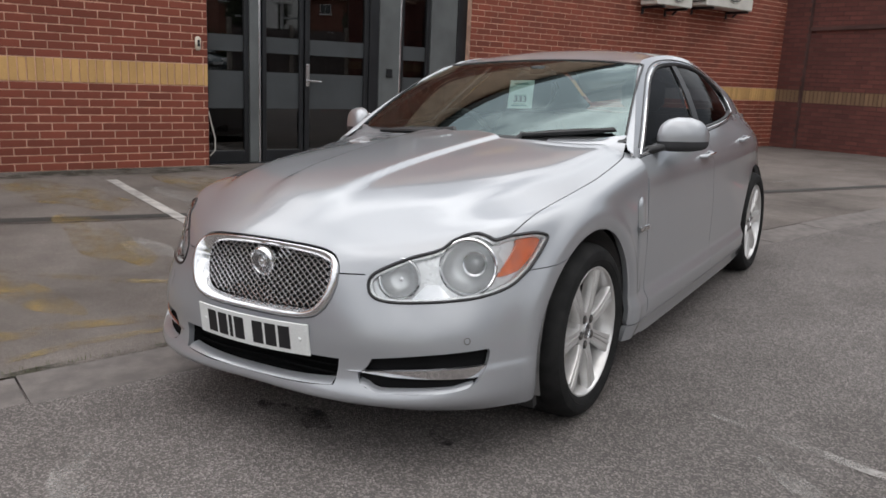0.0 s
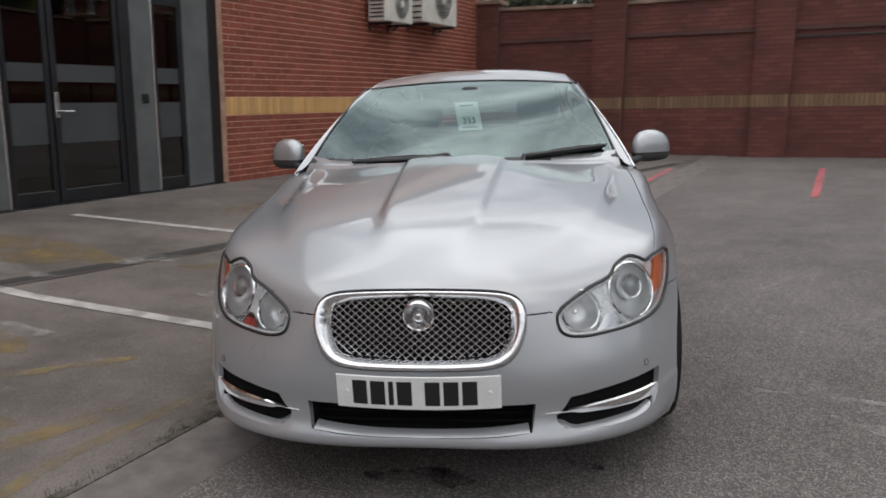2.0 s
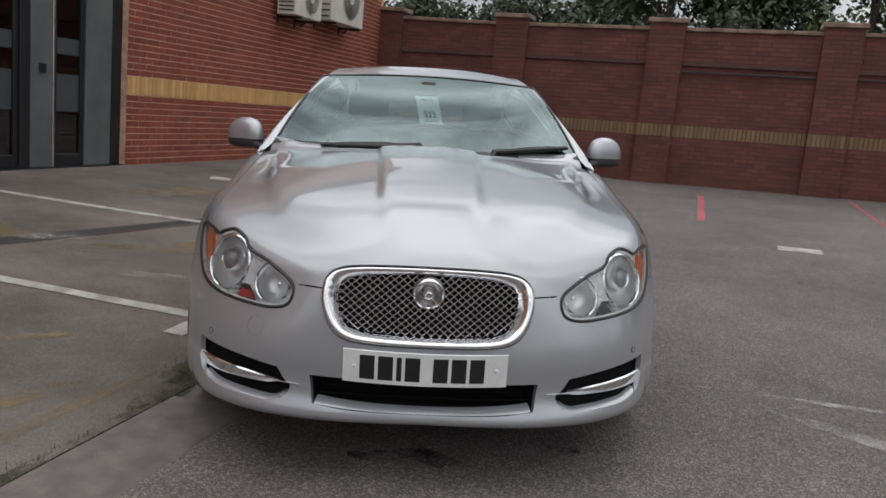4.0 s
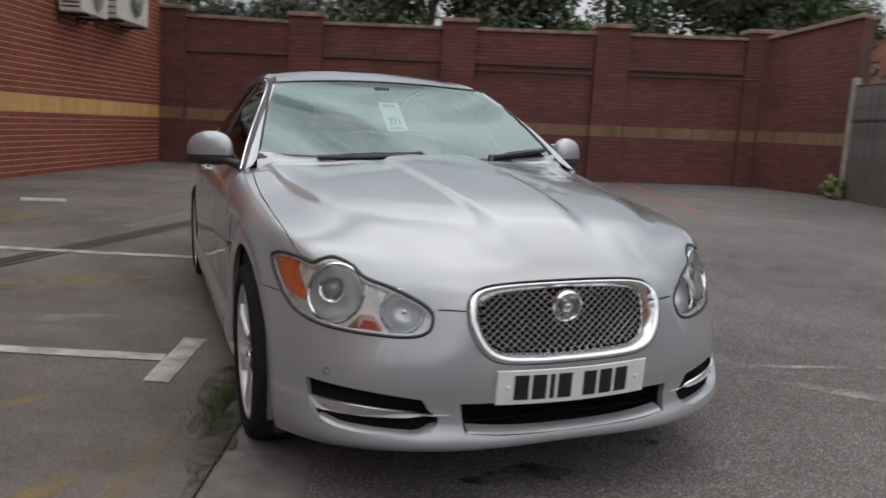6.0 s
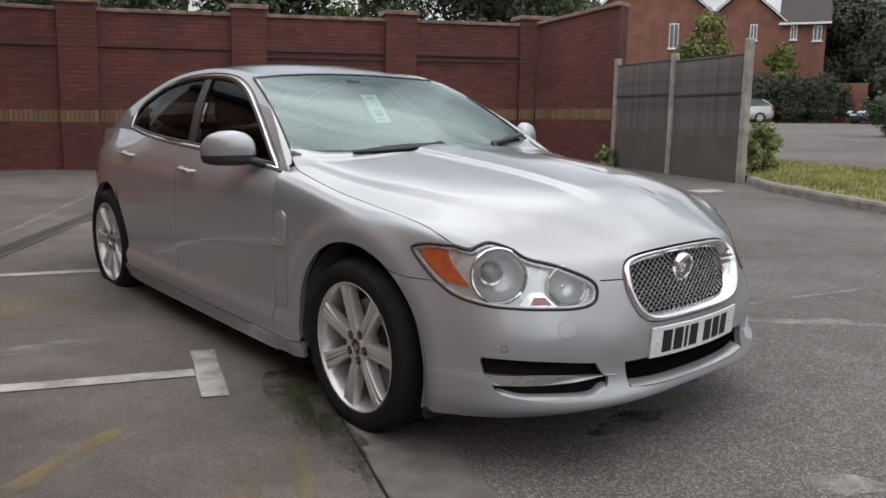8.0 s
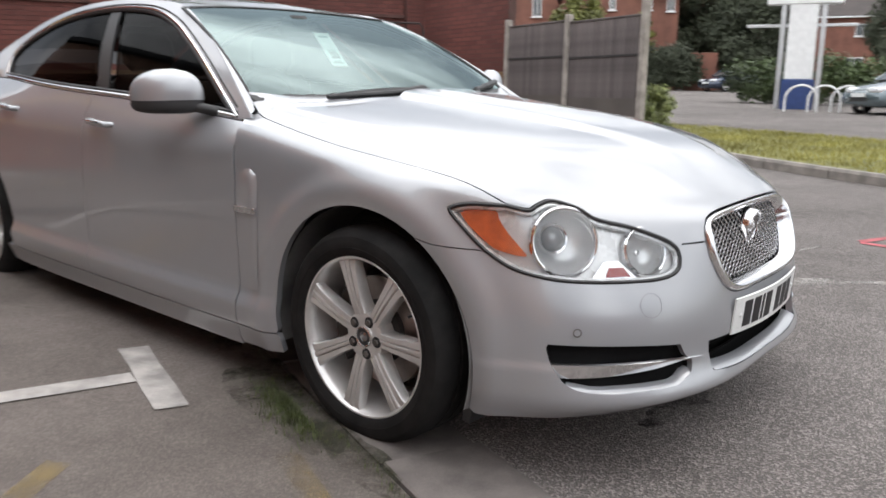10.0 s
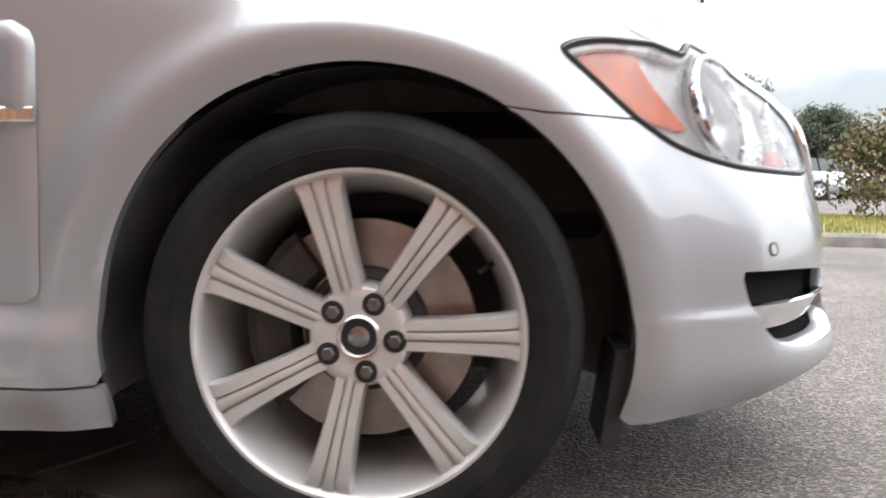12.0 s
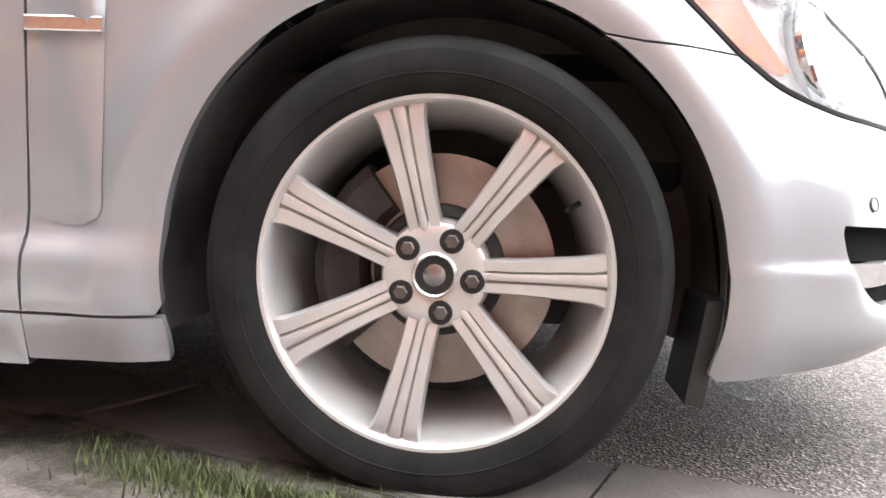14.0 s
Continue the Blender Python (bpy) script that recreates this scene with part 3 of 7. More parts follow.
part("jamb", Geo().box((BX - 0.04, 3.262, BASE), (BX + 0.05, 3.39, DOOR_TOP), 0.005), FRAME_DARK, door2, "dark door jamb")
post = thing("door_post", "grey aluminium door post with a lock box", "post", kind="structure")
part("post_face", Geo().box((BX - 0.04, 3.395, BASE), (BX + 0.05, 3.70, DOOR_TOP), 0.006), POST, post)
part("post_edge", Geo().box((BX + 0.05, 3.68, BASE), (BX + 0.06, 3.705, DOOR_TOP), 0.003), CHROME_SOFT, post, "bright post edge")
part("lock_box", Geo().box((BX + 0.05, 3.50, 1.22), (BX + 0.075, 3.58, 1.32), 0.006), FRAME_DARK, post, "small dark lock box")
glazed("window_2", 3.71, 4.15, "dark glazed side panel with frosted bands", "window")
post = thing("door_post", "grey aluminium door post", "post", kind="structure")
part("post_face", Geo().box((BX - 0.04, 4.155, BASE), (BX + 0.05, 4.56, DOOR_TOP), 0.006), POST, post)
part("jamb", Geo().box((BX - 0.04, 4.562, BASE), (BX + 0.06, DOOR_Y1, DOOR_TOP), 0.005), FRAME_DARK, post, "dark jamb")

box = thing("wall_switch", "small cream plastic key switch on the brick wall", "switch")
sm = surface("cream_plastic", (0.62, 0.56, 0.46), 0.5, bump=0.05)
part("switch_body", Geo().box((BUILD_X + 0.004, 1.105, 1.415), (BUILD_X + 0.045, 1.165, 1.555), 0.018), sm, box, smooth=True)
part("switch_face", Geo().box((BUILD_X + 0.045, 1.122, 1.455), (BUILD_X + 0.050, 1.148, 1.52), 0.003), FRAME_DARK, box, "dark slot")
hose = [(BUILD_X - 0.02, 1.25, 0.80), (BUILD_X + 0.0, 1.27, 0.68), (BUILD_X + 0.01, 1.305, 0.52), (BUILD_X + 0.02, 1.30, 0.40), (BUILD_X + 0.03, 1.24, 0.34)]
solid("cable", Geo().tube(hose, 0.008, 8), surface("pale_cable", (0.35, 0.33, 0.30), 0.6, bump=0), "pale cable hanging beside the entrance", "cable", smooth=True)

AC_BODY = surface("ac_enamel", (0.62, 0.60, 0.55), 0.5, vary=0.08, scale=5, fine=120, bump=0.05)


def air_unit(y0, y1, z0, z1):
    ob = thing("air_conditioner", "cream air conditioning unit on wall brackets", "air conditioner", group="air conditioning units")
    x0, x1 = BUILD_X + 0.08, BUILD_X + 0.40
    part("case", Geo().box((x0, y0, z0), (x1, y1, z1), 0.015), AC_BODY, ob, "cream enamel case")
    cy, cz, r = y0 + (y1 - y0) * 0.58, (z0 + z1) / 2, min(z1 - z0, y1 - y0) * 0.40
    fan = Geo().lathe([(r, 0.0), (r, 0.012), (r * 0.97, 0.016), (r * 0.95, 0.004)], 36).moved(Matrix.Translation((x1, cy, cz)) @ pose(0, 0, 0, 0, 90, 0))
    part("fan_ring", fan, AC_BODY, ob, "round fan grille", True)
    part("fan_back", Geo().lathe([(0.0, 0.003), (r * 0.95, 0.003)], 32).moved(Matrix.Translation((x1, cy, cz)) @ pose(0, 0, 0, 0, 90, 0)), CAST, ob, "dark fan opening")
    for k in range(1, 7):
        rr = r * k / 7
        part("grille_ring", Geo().lathe([(rr, 0.012), (rr + 0.004, 0.016), (rr + 0.008, 0.012)], 28).moved(Matrix.Translation((x1, cy, cz)) @ pose(0, 0, 0, 0, 90, 0)), AC_BODY, ob)
    part("hub_cap", Geo().lathe([(0.0, 0.02), (r * 0.22, 0.018), (r * 0.24, 0.01)], 20).moved(Matrix.Translation((x1, cy, cz)) @ pose(0, 0, 0, 0, 90, 0)), AC_BODY, ob, "pale fan hub", True)
    for k in range(9):
        z = z0 + 0.06 + (z1 - z0 - 0.12) * k / 8
        part("louvre", Geo().box((x0 + 0.04, y0 - 0.012, z), (x1 - 0.04, y0 + 0.002, z + 0.022), 0.004), CAST, ob, "dark side louvre")
    for y in (y0 + 0.15, y1 - 0.15):
        part("bracket", Geo().box((BUILD_X + 0.004, y - 0.02, z0 - 0.04), (x1 + 0.02, y + 0.02, z0 - 0.004), 0.004).box((BUILD_X + 0.004, y - 0.02, z0 - 0.12), (BUILD_X + 0.03, y + 0.02, z0 - 0.045), 0.004), FRAME_DARK, ob, "dark wall bracket")
    part("pipe", Geo().tube([(x1 - 0.1, y1 - 0.05, z0 + 0.1), (x0 - 0.03, y1 + 0.03, z0 - 0.05), (BUILD_X + 0.02, y1 + 0.03, z0 - 0.08)], 0.018, 8), FRAME_DARK, ob, "dark pipe", True)


air_unit(7.86, 8.70, 2.42, 3.0)
air_unit(9.06, 10.30, 2.50, 3.36)

# ---- fence of concrete posts and feather-edge boards ----
TIMBER_DARK = surface("wet_timber", (0.035, 0.031, 0.03), 0.8, vary=0.3, scale=4, fine=60, bump=0.3)
BOARD_STAINED = surface("stained_board", (0.16, 0.138, 0.122), 0.9, vary=0.35, scale=2.2, fine=80, bump=0.5, tint=(0.09, 0.078, 0.07))
fence = thing("fence", "weathered grey timber fence panels between concrete posts", "fence")
posts = [(6.66, 10.15), (6.69, 8.42), (6.72, 6.66)]
for i, (x, y) in enumerate(posts):
    z, h = road(x, y), 2.12 if i == 2 else 2.0
    part("post", Geo().box((x - 0.055, y - 0.055, z - 0.1), (x + 0.055, y + 0.055, z + h), 0.012), CONCRETE_POST, fence, "weathered concrete fence post")
plank = mesh_of("plank", Geo().add([(-0.008, 0, 0), (0.010, 0, 0), (0.004, 0.105, 0), (-0.008, 0.105, 0), (-0.008, 0, 1.21), (0.010, 0, 1.21), (0.004, 0.105, 1.21), (-0.008, 0.105, 1.21)],
                                    [(0, 1, 2, 3), (4, 7, 6, 5), (0, 4, 5, 1), (1, 5, 6, 2), (2, 6, 7, 3), (3, 7, 4, 0)]), TIMBER)
for (xa, ya), (xb, yb) in zip(posts, posts[1:]):
    zb = road(xb, yb)
    for h0, h1 in ((-0.05, 0.38), (0.3805, 0.70)):
        g = Geo().box((xa - 0.022 - 0.004 * (h0 < 0), yb + 0.05, zb + h0), (xa + 0.02, ya - 0.05, zb + h1), 0.006)
        part("gravel_board", g, BOARD_STAINED, fence, "stained dark gravel board")
    n = 17
    for i in range(n):
        t = (i + 0.5) / n
        y = ya - 0.07 + (yb - ya + 0.14) * t
        ob = new("board", plank)
        ob.parent = fence
        ob.matrix_basis = pose(xa - 0.012, y - 0.05, zb + 0.672 + random.uniform(-0.006, 0.006), random.uniform(-0.4, 0.4), 0, random.uniform(-1.5, 1.5))
    for h in (1.31,):
        part("rail", Geo().box((xa - 0.032, yb + 0.06, zb + h), (xa - 0.022, ya - 0.06, zb + h + 0.04), 0.004), TIMBER_DARK, fence, "timber rail")
    part("capping", Geo().box((xa - 0.035, yb + 0.05, zb + 1.89), (xa + 0.035, ya - 0.05, zb + 1.915), 0.004), TIMBER, fence, "timber capping strip")

# ---- kerb stones, drain, stains, weeds ----
def kerb_stone(length=0.9, w=0.345):
    g = Geo()
    prof = [(0, -0.12), (0, 0.010), (0.010, 0.014), (w * 0.5, 0.009), (w - 0.02, 0.008), (w, 0.001), (w, -0.12)]
    return g.loft([[(x, 0.0, z) for x, z in prof], [(x, length - 0.008, z) for x, z in prof]], closed=True, caps=True)


kerb = thing("kerb_west", "flush smooth concrete kerb blocks along the parking apron", "kerb", kind="structure")
stone = mesh_of("kerb_stone", kerb_stone(), KERB_FLUSH)
for k in range(28):
    y = -12.205 + k * 0.9
    ob = new("kerb_stone", stone)
    ob.parent = kerb
    z = road(KERB_IN + 0.17, y) - 0.003 + random.uniform(-0.003, 0.003)
    ob.matrix_basis = pose(KERB_IN + 0.010, y, z, math.degrees(math.atan(0.028)), 0, random.uniform(-0.25, 0.25))
drain = thing("drain_channel", "narrow slotted drain channel across the concrete apron", "drain", kind="structure")
g = Geo()
DRAIN = lambda y: -3.46 + 0.225 * y
rows = [[(x, y, slab_z(x, y) + 0.004) for x in (DRAIN(y) - 0.06, DRAIN(y) + 0.06)] for y in steps([(-8, 10.5, 0.5)])]
part("grating", g.loft(rows), surface("drain_iron", (0.035, 0.033, 0.03), 0.8, vary=0.3, scale=30, fine=90, bump=0.6), drain, "dark iron grating")
part("grating_edge", Geo().loft([[(x, y, slab_z(x, y) + 0.005) for x in (DRAIN(y) + 0.10, DRAIN(y) + 0.115)] for y in steps([(-8, 10.5, 0.5)])]), FRAME_DARK, drain, "dark joint")


def blot(name, x, y, rx, ry, z, material, label, seed, lift=0.004, turn=0.0):
    """An uneven flat patch on the ground."""
    g = Geo()
    n = 36
    ring, mid = [], []
    for i in range(n):
        a = 2 * math.pi * i / n
        k = 1 + 0.45 * noise.noise((math.cos(a) * 1.6 + seed, math.sin(a) * 1.6, seed * 0.7))
        px, py = rx * k * math.cos(a), ry * k * math.sin(a)
        c, s = math.cos(turn), math.sin(turn)
        qx, qy = x + px * c - py * s, y + px * s + py * c
        ring.append((qx, qy, z(qx, qy) + lift))
        mx, my = x + (qx - x) * 0.5, y + (qy - y) * 0.5
        mid.append((mx, my, z(mx, my) + lift))
    g.add(ring + mid + [(x, y, z(x, y) + lift)], [(i, (i + 1) % n, n + (i + 1) % n, n + i) for i in range(n)] + [(n + i, n + (i + 1) % n, 2 * n) for i in range(n)])
    return solid(name, g, material, label, "stain", kind="structure")


def stain_material(name, colour, rough, cover):
    """A patchy film that lets the ground show through."""
    m = surface(name, colour, rough, vary=0.2, scale=8, fine=120, bump=0.3)
    n, l = m.node_tree.nodes, m.node_tree.links
    bsdf = n["Principled BSDF"]
    co, nz, rp = n.new("ShaderNodeTexCoord"), n.new("ShaderNodeTexNoise"), n.new("ShaderNodeMapRange")
    nz.inputs["Scale"].default_value, nz.inputs["Detail"].default_value, nz.inputs["Roughness"].default_value = 5.0, 9, 0.75
    rp.inputs["From Min"].default_value, rp.inputs["From Max"].default_value = 0.42, 0.68
    rp.inputs["To Max"].default_value = cover
    l.new(co.outputs["Object"], nz.inputs["Vector"])
    l.new(nz.outputs["Fac"], rp.inputs["Value"])
    l.new(rp.outputs["Result"], bsdf.inputs["Alpha"])
    return m


OIL = stain_material("oil_stain", (0.012, 0.011, 0.011), 0.35, 0.95)
RUST = stain_material("yellow_stain", (0.27, 0.185, 0.065), 0.85, 0.7)
YELLOW_WORN = stain_material("yellow_paint_worn", (0.28, 0.20, 0.075), 0.85, 0.55)
PALE = stain_material("pale_stain", (0.36, 0.34, 0.32), 0.9, 0.7)
MOSS = stain_material("moss_stain", (0.035, 0.035, 0.018), 0.95, 0.95)
for k, (x, y, a, b) in enumerate([(0.25, -0.58, 0.12, 0.055), (0.12, -0.62, 0.07, 0.04), (0.03, -0.66, 0.05, 0.03), (0.68, -0.29, 0.06, 0.035)]):
    blot("oil_stain", x, y, a, b, road, OIL, "dark oil spot on the tarmac", k + 0.3)
flat_mark("bay_line", [(-2.85, 3.7), (-2.3, 7.8)], 0.08, PALE, LINE)
flat_mark("bay_line", [(1.0, 0.69), (1.75, 0.71), (2.9, 0.80)], 0.05, PALE, "faint worn white line on the tarmac", road)
flat_mark("yellow_line", [(-0.98, -1.9), (-1.12, -1.05), (-1.10, -0.35)], 0.07, YELLOW_WORN, "worn yellow painted line on the concrete")
flat_mark("yellow_line", [(-2.9, -1.75), (-1.97, -0.62), (-1.68, -0.18)], 0.075, YELLOW_WORN, "worn yellow painted line on the concrete")
for k, (x, y, a, b, t) in enumerate([(-2.3, -1.3, 0.7, 0.16, 0.4), (-3.0, -0.5, 0.8, 0.2, 0.1), (-1.6, -1.9, 0.6, 0.12, 1.2), (-4.2, 0.9, 0.9, 0.3, 0.2), (-4.4, -0.4, 0.7, 0.3, 0.5), (-1.35, -0.95, 0.35, 0.06, 1.3), (-2.4, 1.6, 0.6, 0.2, 0.7), (-3.9, 3.6, 0.5, 0.25, 1.4)]):
    blot("yellow_stain", x, y, a, b, slab_z, RUST, "faded yellow stain on the concrete", k + 9.1, 0.0045, t)
for k, (x, y, a, b, t) in enumerate([(-2.0, 0.9, 0.25, 0.1, 0.3), (-2.6, -0.3, 0.3, 0.12, 0.2), (-4.0, 0.45, 0.7, 0.12, 0.2), (-3.1, 1.3, 0.3, 0.1, 1.0)]):
    blot("pale_stain", x, y, a, b, slab_z, PALE, "pale worn patch on the concrete", k + 20.1, 0.0045, t)
for k, (x, y, a, b) in enumerate([(2.2, -1.0, 0.5, 0.06), (1.9, 0.3, 0.55, 0.05), (0.2, -1.42, 0.16, 0.07), (0.58, -1.29, 0.13, 0.07), (0.1, -2.6, 0.5, 0.1), (2.1, 0.25, 0.10, 0.04)]):
    blot("pale_stain", x, y, a, b, road, PALE, "pale scuff on the tarmac", k + 30.1, 0.004, -0.5)
for k, (x, y, a, b) in enumerate([(-0.98, 0.05, 0.12, 0.50), (-0.92, -0.45, 0.08, 0.26), (-1.0, 1.0, 0.08, 0.4), (-0.89, -1.1, 0.035, 0.5)]):
    blot("moss_stain", x, y, a, b, slab_z, MOSS, "dark mossy dirt along the kerb joint", k + 40.1, 0.0048)
blot("wall_dirt", -5.25, 0.2, 0.16, 1.2, slab_z, MOSS, "dirt at the foot of the brick wall", 50.2, 0.005)


def blades(count, place, height, width=0.004, lean=0.5):
    g = Geo()
    for _ in range(count):
        x, y, z = place()
        h, a = height * random.uniform(0.45, 1.0), random.uniform(0, 2 * math.pi)
        dx, dy = math.cos(a) * h * lean * random.random(), math.sin(a) * h * lean * random.random()
        wx, wy = -math.sin(a) * width, math.cos(a) * width
        g.add([(x - wx, y - wy, z), (x + wx, y + wy, z), (x + wx * 0.6 + dx * 0.45, y + wy * 0.6 + dy * 0.45, z + h * 0.6), (x - wx * 0.6 + dx * 0.45, y - wy * 0.6 + dy * 0.45, z + h * 0.6), (x + dx, y + dy, z + h)],
              [(0, 1, 2, 3), (3, 2, 4)])
    return g


def weed_place():
    y = random.gauss(-0.06, 0.12)
    x = -0.965 - abs(random.gauss(0, 0.045))
    return (x, y, slab_z(x, y))


solid("weeds", blades(1100, weed_place, 0.036, 0.0016, 0.9), GRASS, "tuft of green grass growing in the kerb joint", "grass", kind="stuff")


def weed_line():
    y = random.uniform(-2.5, 4.0)
    x = -0.90 - abs(random.gauss(0, 0.02))
    return (x, y, slab_z(x, y))


solid("weeds", blades(500, weed_line, 0.03, 0.0014), GRASS, "thin grass along the kerb joint", "grass", kind="stuff")

# grass verge with its kerb across the yard
VERGE = [(5.85, -16.0), (5.85, 1.5), (5.90, 2.8), (6.05, 4.2), (6.35, 5.7), (6.75, 6.62)]
edge_x = lambda y: spline([(b, a) for a, b in VERGE], y)
verge_z = lambda x, y: road(x, y) + 0.105 + 0.03 * smoothstep(0, 1.2, x - edge_x(y)) - 0.10 * smoothstep(9.2, 9.75, x)
ys = steps([(-16, 6.6, 0.4)])
rows = [[(x, y, verge_z(x, y)) for x in np.linspace(edge_x(y) + 0.13, 9.75, 12)] for y in ys]
rows += [[(x, y, verge_z(x, y)) for x in np.linspace(6.86, 9.75, 12)] for y in steps([(6.8, 16, 0.6)])]
solid("lawn", Geo().loft(rows), LAWN, "mown grass verge with worn patches", "lawn", kind="structure", smooth=True)
kerb_e = thing("kerb_east", "grey concrete kerb along the grass verge", "kerb", kind="structure")
y = -16.0
while y < 6.3:
    y2 = min(y + 0.9, 6.62)
    a, b = Vector((edge_x(y), y, road(edge_x(y), y))), Vector((edge_x(y2 - 0.01), y2 - 0.01, road(edge_x(y2), y2)))
    g = Geo()
    prof = [(0.0, -0.1), (0.004, 0.085), (0.022, 0.115), (0.13, 0.115), (0.13, -0.1)]
    g.loft([[(p.x + u, p.y, p.z + z) for u, z in prof] for p in (a, b)], closed=True, caps=True)
    part("kerb_stone", g, KERB, kerb_e)
    y = y2


def lawn_place():
    y = random.uniform(-4, 6.5) if random.random() < 0.8 else random.uniform(6.5, 12)
    x = random.uniform(edge_x(min(y, 6.6)) + 0.14, 9.6)
    return (x, y, verge_z(x, min(y, 16)))


GRASS_DRY = surface("grass_verge", (0.27, 0.25, 0.070), 0.75, vary=0.35, scale=1.2, fine=60, bump=0, random="island")
solid("grass", blades(26000, lawn_place, 0.075, 0.006), GRASS_DRY, "short yellow-green grass on the verge", "grass", kind="stuff")

# ---- the silver saloon: smooth skins from lines along the body, panels cut from them ----
CAR_M = Matrix(((0.93746, -0.34701, -0.02736, 0), (0.34627, 0.93771, -0.02820, 0), (0.03544, 0.01696, 0.99923, 0), (0, 0, 0, 1)))
from mathutils import geometry


class Nat:
    """Weights of a natural cubic spline with given knots."""

    def __init__(self, knots):
        self.k = k = np.array(knots, float)
        n, h = len(k), np.diff(k)
        a, b = np.eye(n), np.zeros((n, n))
        for i in range(1, n - 1):
            a[i, i - 1:i + 2] = h[i - 1], 2 * (h[i - 1] + h[i]), h[i]
            b[i, i - 1:i + 2] = 6 / h[i - 1], -6 / h[i] - 6 / h[i - 1], 6 / h[i]
        self.d, self.h = np.linalg.solve(a, b), h

    def weights(self, x):
        x = np.asarray(x, float)
        i = np.clip(np.searchsorted(self.k, x, "right") - 1, 0, len(self.k) - 2)
        h = self.h[i]
        a, b = (self.k[i + 1] - x) / h, (x - self.k[i]) / h
        w = ((a**3 - a) * h * h / 6)[:, None] * self.d[i] + ((b**3 - b) * h * h / 6)[:, None] * self.d[i + 1]
        w[np.arange(len(x)), i] += a
        w[np.arange(len(x)), i + 1] += b
        return w


# nose: sections fan out from a point under the windscreen; each line gives (radius, height) at the fan's angles
POLE_Y = 0.75
FAN = [0, 10, 18, 26, 33, 40, 50, 62, 74, 84]
NOSE_LINES = [
    (0.00, [1.600, 1.620, 1.615, 1.570, 1.480, 1.335, 1.150, 0.990, 0.912, 0.885], [0.222, 0.220, 0.212, 0.202, 0.190, 0.180, 0.180, 0.178, 0.170, 0.170]),
    (0.05, [1.648, 1.668, 1.662, 1.612, 1.506, 1.350, 1.163, 1.003, 0.925, 0.895], [0.250, 0.250, 0.248, 0.245, 0.245, 0.245, 0.245, 0.245, 0.245, 0.245]),
    (0.10, [1.634, 1.654, 1.645, 1.602, 1.508, 1.360, 1.172, 1.010, 0.930, 0.900], [0.300, 0.300, 0.300, 0.302, 0.315, 0.330, 0.330, 0.330, 0.330, 0.330]),
    (0.22, [1.626, 1.646, 1.636, 1.588, 1.497, 1.365, 1.178, 1.015, 0.935, 0.905], [0.420, 0.420, 0.422, 0.428, 0.440, 0.455, 0.460, 0.460, 0.460, 0.460]),
    (0.35, [1.610, 1.630, 1.606, 1.553, 1.474, 1.362, 1.177, 1.017, 0.937, 0.907], [0.545, 0.545, 0.548, 0.552, 0.560, 0.570, 0.600, 0.620, 0.620, 0.630]),
    (0.45, [1.590, 1.604, 1.568, 1.515, 1.446, 1.342, 1.166, 1.008, 0.930, 0.900], [0.650, 0.648, 0.645, 0.648, 0.655, 0.675, 0.720, 0.750, 0.760, 0.780]),
    (0.57, [1.548, 1.555, 1.523, 1.468, 1.412, 1.295, 1.127, 0.983, 0.911, 0.882], [0.742, 0.734, 0.724, 0.745, 0.768, 0.795, 0.826, 0.859, 0.885, 0.908]),
    (0.72, [1.430, 1.432, 1.408, 1.370, 1.325, 1.200, 1.020, 0.889, 0.832, 0.822], [0.815, 0.811, 0.804, 0.813, 0.825, 0.846, 0.875, 0.909, 0.938, 0.950]),
    (1.15, [1.000, 1.000, 1.000, 1.000, 0.985, 0.930, 0.800, 0.700, 0.670, 0.690], [0.922, 0.921, 0.918, 0.916, 0.912, 0.914, 0.929, 0.950, 0.968, 0.978]),
    (1.75, [0.350, 0.360, 0.380, 0.410, 0.450, 0.480, 0.470, 0.450, 0.450, 0.450], [0.996, 0.994, 0.992, 0.988, 0.984, 0.980, 0.982, 0.984, 0.988, 0.990]),
]
fan_all = [-a for a in FAN[:0:-1]] + FAN
NOSE_A, NOSE_T = Nat(fan_all), Nat([k[0] for k in NOSE_LINES])
NOSE_R = np.array([k[1][:0:-1] + k[1] for k in NOSE_LINES]).T
NOSE_Z = np.array([k[2][:0:-1] + k[2] for k in NOSE_LINES]).T


def nose_rz(a, t):
    wa, wt = NOSE_A.weights(a), NOSE_T.weights(t)
    return ((wa @ NOSE_R) * wt).sum(1), ((wa @ NOSE_Z) * wt).sum(1)


def np_step(a, b, x):
    t = np.clip((x - a) / (b - a), 0, 1)
    return t * t * (3 - 2 * t)


def flare(z):
    """The lower flank swells out in a shelf that catches the sky."""
    return 0.027 * np_step(0.378, 0.312, z) * (0.55 + 0.45 * np_step(0.17, 0.27, z))


